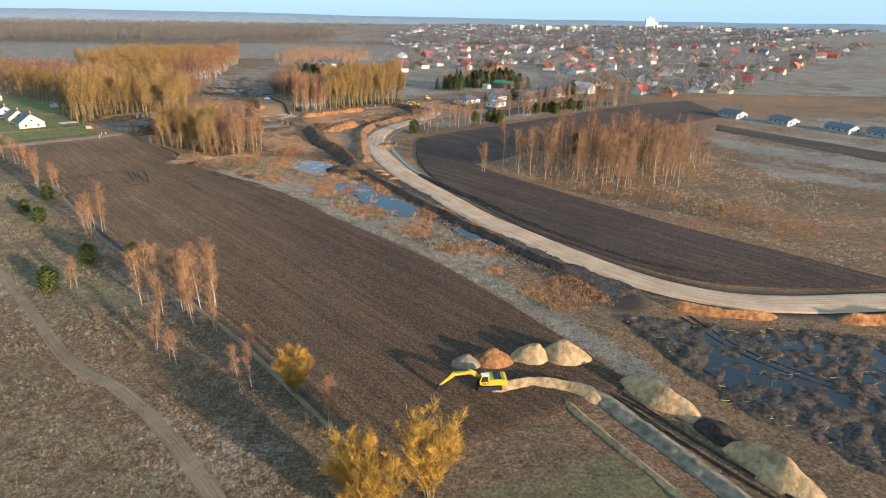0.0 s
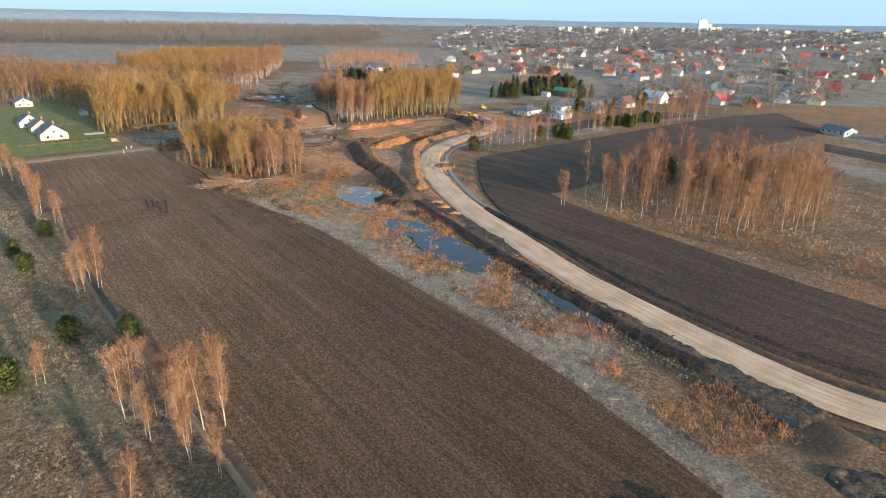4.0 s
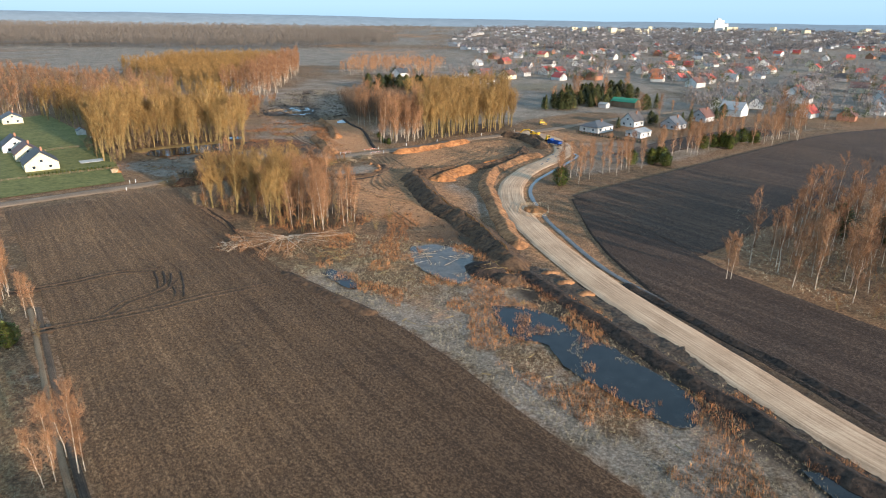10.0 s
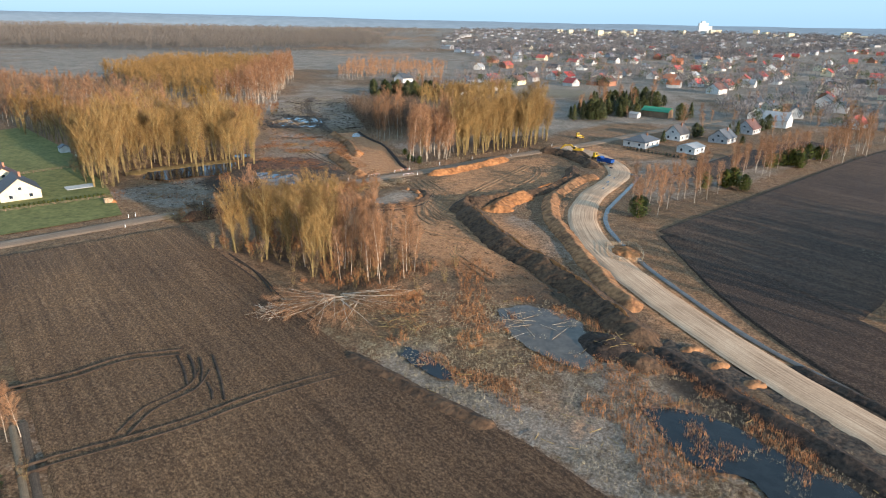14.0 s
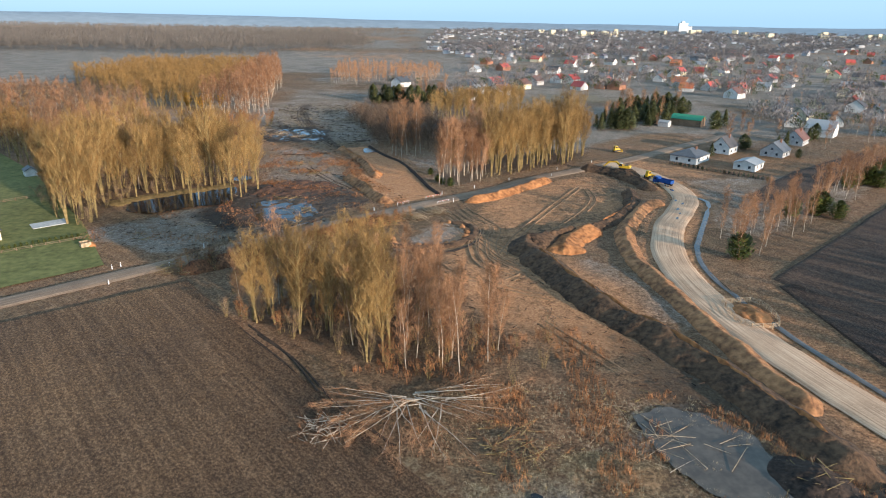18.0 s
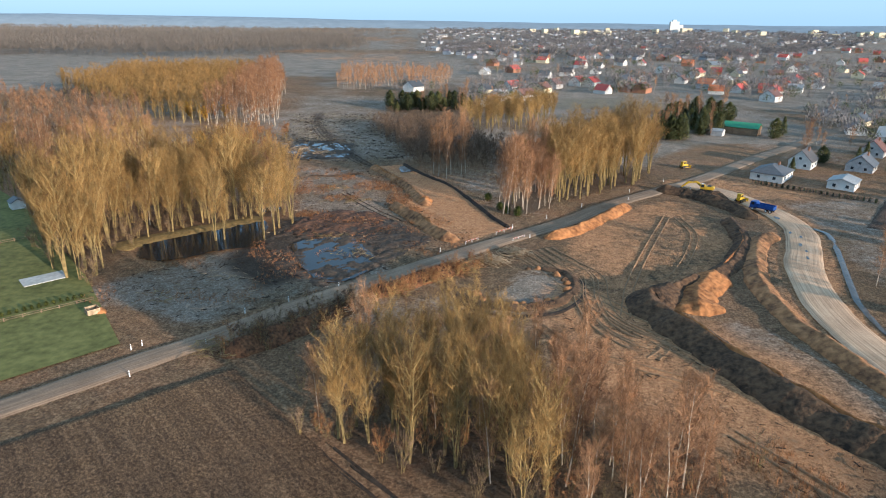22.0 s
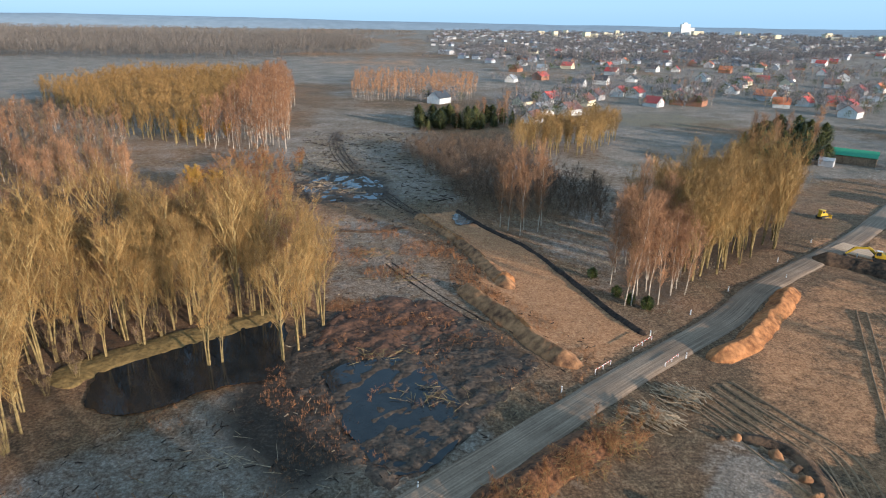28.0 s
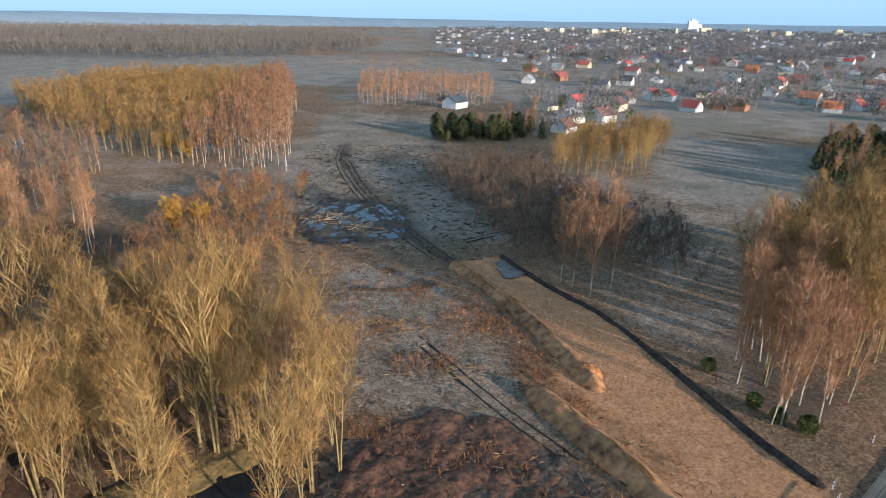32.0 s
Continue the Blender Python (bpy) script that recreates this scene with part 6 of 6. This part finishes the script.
def tipper_truck(m):
    root = thing("tipper_truck", None, m, "blue tipper lorry parked on the haul road", "truck")
    part("chassis", mesh_of("chassis", *box(-3.9, -0.5, 0.75, 3.4, 0.5, 1.0), M_STEEL), root)
    cab = part("cab", mesh_of("cab", *prism([(1.8, 0.8), (3.7, 0.7), (3.75, 1.8), (3.5, 2.9), (1.8, 2.95)], -1.2, 1.2), M_BLUE), root)
    part("windscreen", mesh_of("windscreen", *prism([(3.74, 1.85), (3.78, 1.85), (3.54, 2.75), (3.5, 2.75)], -1.05, 1.05), M_GLASS), cab)
    for y in (-1.22, 1.2):
        part("side_window", mesh_of("side_window", *box(2.3, y, 1.8, 3.3, y + 0.02, 2.6), M_GLASS), cab)
    part("bumper", mesh_of("bumper", *box(3.65, -1.2, 0.45, 3.9, 1.2, 0.8), M_STEEL), cab)
    part("tipper_body", mesh_of("tipper_body", *join(box(-3.9, -1.22, 1.1, 1.6, 1.22, 1.25), box(-3.9, -1.22, 1.25, 1.6, -1.14, 2.4), box(-3.9, 1.14, 1.25, 1.6, 1.22, 2.4), box(1.5, -1.14, 1.25, 1.6, 1.14, 2.6), box(-3.9, -1.14, 1.25, -3.82, 1.14, 2.3)), M_BLUE), root)
    for x in (-3.0, -1.2, 0.4):
        for y in (-1.25, 1.23):
            part("side_rib", mesh_of("side_rib", *box(x - 0.06, y, 1.15, x + 0.06, y + 0.04, 2.35), M_BLUE), root)
    for x in (-3.0, -1.65, 2.7):
        for y in (-1.05, 1.05):
            w = part("wheel", mesh_of("wheel", *tube((x, y - 0.17, 0.5), (x, y + 0.17, 0.5), 0.5, 0.5, 16), M_RUBBER), root)
            part("rim", mesh_of("rim", *tube((x, y - 0.19, 0.5), (x, y + 0.19, 0.5), 0.27, 0.27, 12), M_FRAME), w)
    return root


excavator(pose(8.2, 93.3, 0.35, 0, 0, 184), "yellow tracked excavator with boom lowered on the field", -0.3)
excavator(pose(-20, 444, 0.2, 0, 0, 150), "yellow excavator working beside a topsoil heap", -0.2)
bulldozer(pose(-13.5, 430, 0.35, 0, 0, 35), "small yellow bulldozer on the haul road")
bulldozer(pose(-13, 484, 0.1, 0, 0, 20), "yellow bulldozer parked on the frosted meadow")
tipper_truck(pose(-11.5, 418.5, 0.45, 0, 0, 130))


# ---- cut wood, brush and felled trees ----
def sticks(name, m, label, count, length, radius, spread_xy, height, material, seed, heading=None, category="brush pile", twig=None):
    """Poles lying on one another about a centre."""
    r = random.Random(seed)
    root = thing(name, None, m, label, category, "piles of cut wood")
    woods, fv, ff = [], [], []
    for k in range(count):
        a = (heading + r.gauss(0, 0.35)) if heading is not None else r.uniform(0, 6.28)
        l = length * r.uniform(0.5, 1.2)
        x, y = r.gauss(0, spread_xy[0] / 2.2), r.gauss(0, spread_xy[1] / 2.2)
        top = height * max(0.05, 1 - (x / spread_xy[0]) ** 2 - (y / spread_xy[1]) ** 2)
        z = r.uniform(0.05, 1) * top
        d = Vector((math.cos(a), math.sin(a), r.gauss(0, 0.12)))
        p, q = Vector((x, y, z)) - d * l / 2, Vector((x, y, z)) + d * l / 2
        p.z, q.z = max(p.z, 0.05), max(q.z, 0.05)
        woods.append(tube(p, q, radius * r.uniform(0.7, 1.2), radius * r.uniform(0.3, 0.7), 4))
        if twig:
            for _ in range(22):
                c = p.lerp(q, r.uniform(0.3, 1.05))
                t = c + Vector((d.x + r.gauss(0, 0.5), d.y + r.gauss(0, 0.5), r.gauss(0.2, 0.35))) * length * r.uniform(0.08, 0.22)
                w = Vector((-d.y, d.x, 0.3)) * 0.035
                n = len(fv)
                fv += [tuple(c - w), tuple(c + w), tuple(t)]
                ff.append((n, n + 1, n + 2))
    if twig is None and count > 80:
        for w_v, w_f in woods:
            part("log", mesh_of("log", w_v, w_f, material), root)
    else:
        tagged(part("pole_layer", mesh_of("pole_layer", *join(*woods), material), root), kind="stuff")
    if twig:
        tagged(part("twig_layer", mesh_of("twig_layer", fv, ff, twig), root), kind="stuff")
    return root


# birches felled in a fan in front of the copse
fr = random.Random(33)
for k in range(36):
    a = radians(165 + 215 * (k + fr.random()) / 36)
    l = fr.uniform(10, 16)
    (v, f), (tv, tf), (lv, lf) = tree_shape(700 + k % 5, l, "birch", 160, 8)
    ob = thing("felled_birch", None, pose(-99 + fr.gauss(0, 2.5) + 2.5 * math.cos(a), 270.5 + fr.gauss(0, 1.2) + 2 * math.sin(a), 0.5 + 0.9 * fr.random(), 0, 88 + fr.uniform(-4, 1), math.degrees(a)), "felled white birch lying in a fan of trunks", "felled tree", "felled birches")
    part("trunk", mesh_of("trunk", v, f, M_BIRCH), ob)
    part("crown", mesh_of("crown", tv, tf, M_BIRCHTWIG), ob)
    tagged(part("limb_mass", mesh_of("limb_mass", lv, lf, M_BIRCHLIMB), ob), kind="stuff")
sticks("brush_pile", pose(-112, 262, 0, 0, 0, 0), "reddish heap of cut birch tops", 60, 5, 0.05, (5, 4), 1.4, M_BIRCH, 3, None, twig=M_REED)
for x, y, n, l, rad, sx, sy, h, mat_w, head, tw, label in (
        (-161, 325, 60, 4, 0.05, 5, 3.5, 2.4, M_BARK, None, M_BROWNTWIG, "dark brush heap beside the road"),
        (-153, 333, 60, 4, 0.05, 5, 3.5, 2.2, M_BARK, None, M_BROWNTWIG, "dark brush heap beside the road"),
        (-146, 338, 60, 6, 0.06, 5, 3.5, 1.8, M_LOG, 0.9, M_BROWNTWIG, "heap of cut poles beside the road"),
        (-138, 345, 90, 7, 0.07, 5, 3.5, 1.9, M_LOG, 0.9, None, "pale heap of cut poles beside the road"),
        (-129, 353, 70, 4, 0.05, 5, 3.5, 2.6, M_BARK, None, M_REED, "rust-brown brush heap beside the road"),
        (-121, 360, 70, 4, 0.05, 5, 3.5, 2.6, M_BARK, None, M_REED, "rust-brown brush heap beside the road"),
        (-113, 366, 70, 4, 0.05, 5, 3.5, 2.6, M_BARK, None, M_REED, "rust-brown brush heap beside the road"),
        (-105, 372, 120, 4.5, 0.09, 5, 3, 2.0, M_LOG, 2.2, None, "stack of short cut logs"),
        (-98, 378, 110, 4.0, 0.09, 4, 2.6, 1.8, M_LOG, 2.2, None, "stack of short cut logs"),
        (-150, 392, 30, 3.5, 0.05, 7, 4, 0.7, M_BARK, None, M_BROWNTWIG, "scattered cut brush in the bog"),
        (-140, 378, 30, 3.5, 0.05, 7, 4, 0.7, M_BARK, None, M_BROWNTWIG, "scattered cut brush in the bog"),
        (-150, 402, 22, 2.6, 0.045, 8, 4, 0.8, M_EARTH, None, M_REED, "russet brush on churned mud"),
        (-142, 408, 22, 2.6, 0.045, 8, 4, 0.8, M_EARTH, None, M_REED, "russet brush on churned mud"),
        (-158, 396, 22, 2.6, 0.045, 6, 5, 0.9, M_EARTH, None, M_REED, "russet brush on churned mud"),
        (-134, 398, 22, 2.6, 0.045, 6, 4, 0.9, M_EARTH, None, M_REED, "russet brush on churned mud"),
        (-148, 432, 40, 3.5, 0.05, 6, 5, 0.6, M_BARK, None, M_REED, "russet dry brush on cleared ground"),
        (-158, 448, 40, 3.5, 0.05, 6, 5, 0.6, M_BARK, None, M_REED, "russet dry brush on cleared ground"),
        (-170, 362, 20, 4, 0.05, 9, 7, 0.3, M_LOG, None, None, "scattered branches on cleared ground"),
        (-162, 350, 20, 4, 0.05, 9, 6, 0.3, M_LOG, None, None, "scattered branches on cleared ground"),
        (-180, 350, 24, 3, 0.05, 8, 7, 0.3, M_BARK, None, M_REED, "scattered brush on cleared ground"),
        (-60, 262, 26, 6, 0.05, 9, 7, 0.4, M_LOG, None, None, "scattered branches by the pond"),
        (-84, 258, 40, 4, 0.05, 8, 6, 0.8, M_BARK, None, M_REED, "russet brush by the ditch"),
        (-108, 306, 30, 5, 0.06, 10, 8, 0.4, M_BARK, None, M_BROWNTWIG, "dead wood under the copse"),
        (-184, 520, 50, 5, 0.08, 8, 7, 0.5, M_LOG, None, M_BROWNTWIG, "cut timber on the clearing"),
        (-172, 512, 40, 5, 0.08, 7, 6, 0.5, M_LOG, None, M_BROWNTWIG, "cut timber on the clearing"),
        (78, 98, 24, 2.2, 0.06, 14, 8, 0.5, M_BARK, None, M_BROWNTWIG, "roots and broken wood in the mud"),
        (62, 104, 24, 2.0, 0.06, 10, 8, 0.5, M_BARK, None, M_REED, "roots and broken wood in the mud"),
        (-42, 252, 60, 3, 0.06, 5, 5, 2.0, M_BARK, None, M_BROWNTWIG, "tangle of roots on a clod heap")):
    sticks("brush_pile", pose(x, y, 0.1), label, n, l, rad, (sx, sy), h, mat_w, int(abs(x * 3 + y)), head, "brush pile", tw)
dead = thing("fallen_branch", None, pose(-62, 254, 0.1, 0, 80, 30), "pale bare branch lying in the marsh", "branch")
(v, f), (tv, tf), (lv, lf) = tree_shape(800, 6, "birch", 20, 6)
part("trunk", mesh_of("trunk", v, f, M_BIRCH), dead)

# ---- posts, barriers and fences ----
post_me = mesh_of("post", *join(box(-0.09, -0.09, -0.2, 0.09, 0.09, 1.0), box(-0.07, -0.07, 1.0, 0.07, 0.07, 1.06)), M_POST)
band_me = mesh_of("band", *box(-0.1, -0.1, 0.7, 0.1, 0.1, 0.85), M_STEEL)
for x, y in ((-177, 326), (-175.6, 327.6), (-163.5, 328), (-152, 348), (-160, 342), (-173, 316.5), (-92, 392), (-96, 401), (-142, 356), (-118, 380), (-84, 411), (-70, 424), (-66, 412), (-48, 444), (-52, 432), (-30, 460), (-24, 448)):
    p = thing("marker_post", post_me, pose(x, y, 0, 0, 0, 42), "short white roadside marker post", "post", "roadside marker posts")
    part("band", band_me, p)


def barrier(x, y, heading, length):
    root = thing("barrier", None, pose(x, y, 0, 0, 0, heading), "red and white barrier beside the road", "barrier", "road barriers")
    for px in (-length / 2, 0, length / 2):
        part("leg", mesh_of("leg", *box(px - 0.04, -0.04, 0, px + 0.04, 0.04, 0.95), M_POST), root)
    n = 10
    for k in range(n):
        a, b = -length / 2 + length * k / n, -length / 2 + length * (k + 1) / n
        part("board", mesh_of("board", *box(a, 0.04, 0.76, b, 0.07, 0.88), M_REDPAINT if k % 2 else M_POST), root)


barrier(-109, 387.5, 43, 5.0)
barrier(-99, 396.5, 43, 7.0)
barrier(-95.5, 390, 43, 5.0)


def fence(name, pts, label, h=1.0, gap=2.5, material=M_TIMBER, rails=2):
    root = thing(name, None, Matrix(), label, "fence")
    line, s = smooth_line(pts, gap)
    for (x0, y0), (x1, y1) in zip(line[:-1], line[1:]):
        part("post", mesh_of("post", *box(x0 - 0.07, y0 - 0.07, -0.1, x0 + 0.07, y0 + 0.07, h + 0.1), material), root)
        for k in range(rails):
            z = h * (k + 1) / rails
            part("rail", mesh_of("rail", *tube((x0, y0, z), (x1, y1, z), 0.05, 0.05, 4), material), root)


fence("garden_fence", [(-226, 322), (-207, 338), (-195, 348)], "low weathered fence across the lawn", 0.8, 3.0, M_TIMBER, 2)
fence("garden_fence", [(-250, 372), (-230, 390), (-212, 372)], "low dark fence round the garden", 1.0, 3.0, M_TIMBER, 2)
fence("plot_fence", [(4, 458), (14, 448), (26, 436), (34, 430)], "dark boundary fence before the white house", 1.5, 2.0, M_STEEL, 4)
fence("board_enclosure", [(-32, 311), (-24, 311), (-24.5, 300), (-32.5, 300), (-32, 311)], "low orange board frame round a sand platform", 1.2, 2.0, M_LOG, 4)


# evergreen hedge strip by the garden: clipped bushes
for k in range(22):
    plant("pine", -198.5 - k * 1.05, 349.5 - k * 0.88, 0.3, "clipped hedge bushes by the lawn")
crate = thing("sand_crate", None, pose(-192, 341.5, 0.1, 0, 0, 42), "orange boarded crate on the lawn's edge", "crate")
for px, py, w, d in ((0, -1.2, 2.4, 0.12), (0, 1.2, 2.4, 0.12), (-1.2, 0, 0.12, 2.4), (1.2, 0, 0.12, 2.4)):
    for k in range(4):
        part("board", mesh_of("board", *box(px - w / 2, py - d / 2, 0.06 + k * 0.3, px + w / 2, py + d / 2, 0.32 + k * 0.3), M_LOG), crate)
# rain puddles standing in the wheel tracks of the haul road
for k, (x, y, rx, ry, a) in enumerate(((-14, 396, 1.6, 0.4, 62), (-13, 392, 1.4, 0.35, 62), (-17, 385, 1.8, 0.45, 62), (-20.5, 375, 1.5, 0.4, 66), (-18, 380, 1.2, 0.3, 62), (-10.5, 411, 1.8, 0.7, 85))):
    c, s = math.cos(radians(a)), math.sin(radians(a))
    rim = [(x + c * math.cos(q) * rx - s * math.sin(q) * ry, y + s * math.cos(q) * rx + c * math.sin(q) * ry) for q in [j * 0.524 for j in range(12)]]
    thing("puddle", pool("puddle", rim, M_MUDWATER, 0.49, 20 + k), Matrix(), "rain puddle in a haul road wheel track", "puddle", "puddles on the haul road")

# tyre marks over the sand yard
for pts in ([(-98, 380), (-92, 366), (-86, 350), (-80, 336), (-72, 324), (-62, 312)], [(-96, 378), (-89, 364), (-82, 350), (-74, 338), (-66, 330)], [(-45, 413), (-62, 380), (-73, 357), (-79, 340)], [(-42, 412), (-43, 396), (-50, 380), (-59, 365), (-64, 360)], [(-90, 382), (-86, 372), (-82, 363), (-84, 350), (-84, 338), (-80, 330), (-75, 327), (-79, 322)], [(-92, 380), (-88, 370), (-85, 360), (-87, 348), (-86, 336), (-82, 328), (-77, 324)], [(-88, 383), (-83, 372), (-79, 362), (-81, 350), (-81, 340), (-76, 332), (-71, 326)], [(-98, 336), (-92, 326), (-80, 318), (-70, 312)], [(-74, 300), (-68, 290), (-62, 280)], [(-146, 484), (-158, 510), (-176, 556), (-188, 600)], [(-150, 486), (-163, 512), (-180, 556), (-192, 600), (-196, 640)], [(-142, 500), (-126, 510), (-110, 516)], [(-152, 440), (-140, 420), (-130, 406)], [(52, 122), (60, 104), (80, 88), (110, 76)], [(30, 92), (40, 76), (52, 60), (66, 44)], [(22, 97), (28, 92), (36, 82)], [(14, 98), (24, 99), (30, 95)], [(-132, 292), (-122, 282), (-112, 268), (-102, 258)], [(-135, 296), (-124, 284), (-116, 272)]):
    ruts(pts, 0.13, 2.0, 0.24, "long tyre mark pressed into soft soil", "tyre marks on the site", M_SANDRUT if -100 < pts[0][0] < -40 and pts[0][1] > 290 else M_RUT)

# clipped thujas and garden evergreens round the new houses
for k in range(22):
    plant("spruce", 5 + k * 1.4, 457.2 - k * 1.28, 0.13, "row of small thujas along the plot")
for x, y, s in ((30, 478, 0.5), (52, 494, 0.6), (56, 498, 0.5), (72, 500, 0.6), (78, 504, 0.7), (70, 476, 0.4), (98, 520, 0.7), (104, 526, 0.8), (62, 556, 0.8), (66, 560, 0.7), (72, 566, 0.8)):
    plant("spruce", x, y, s, "garden evergreens")
for x, y in ((46, 500), (60, 508), (84, 526), (110, 520), (96, 500), (120, 540), (76, 540), (66, 530), (130, 520), (140, 500), (150, 490)):
    plant("birch", x, y, pick.uniform(0.6, 0.9), "garden birches")
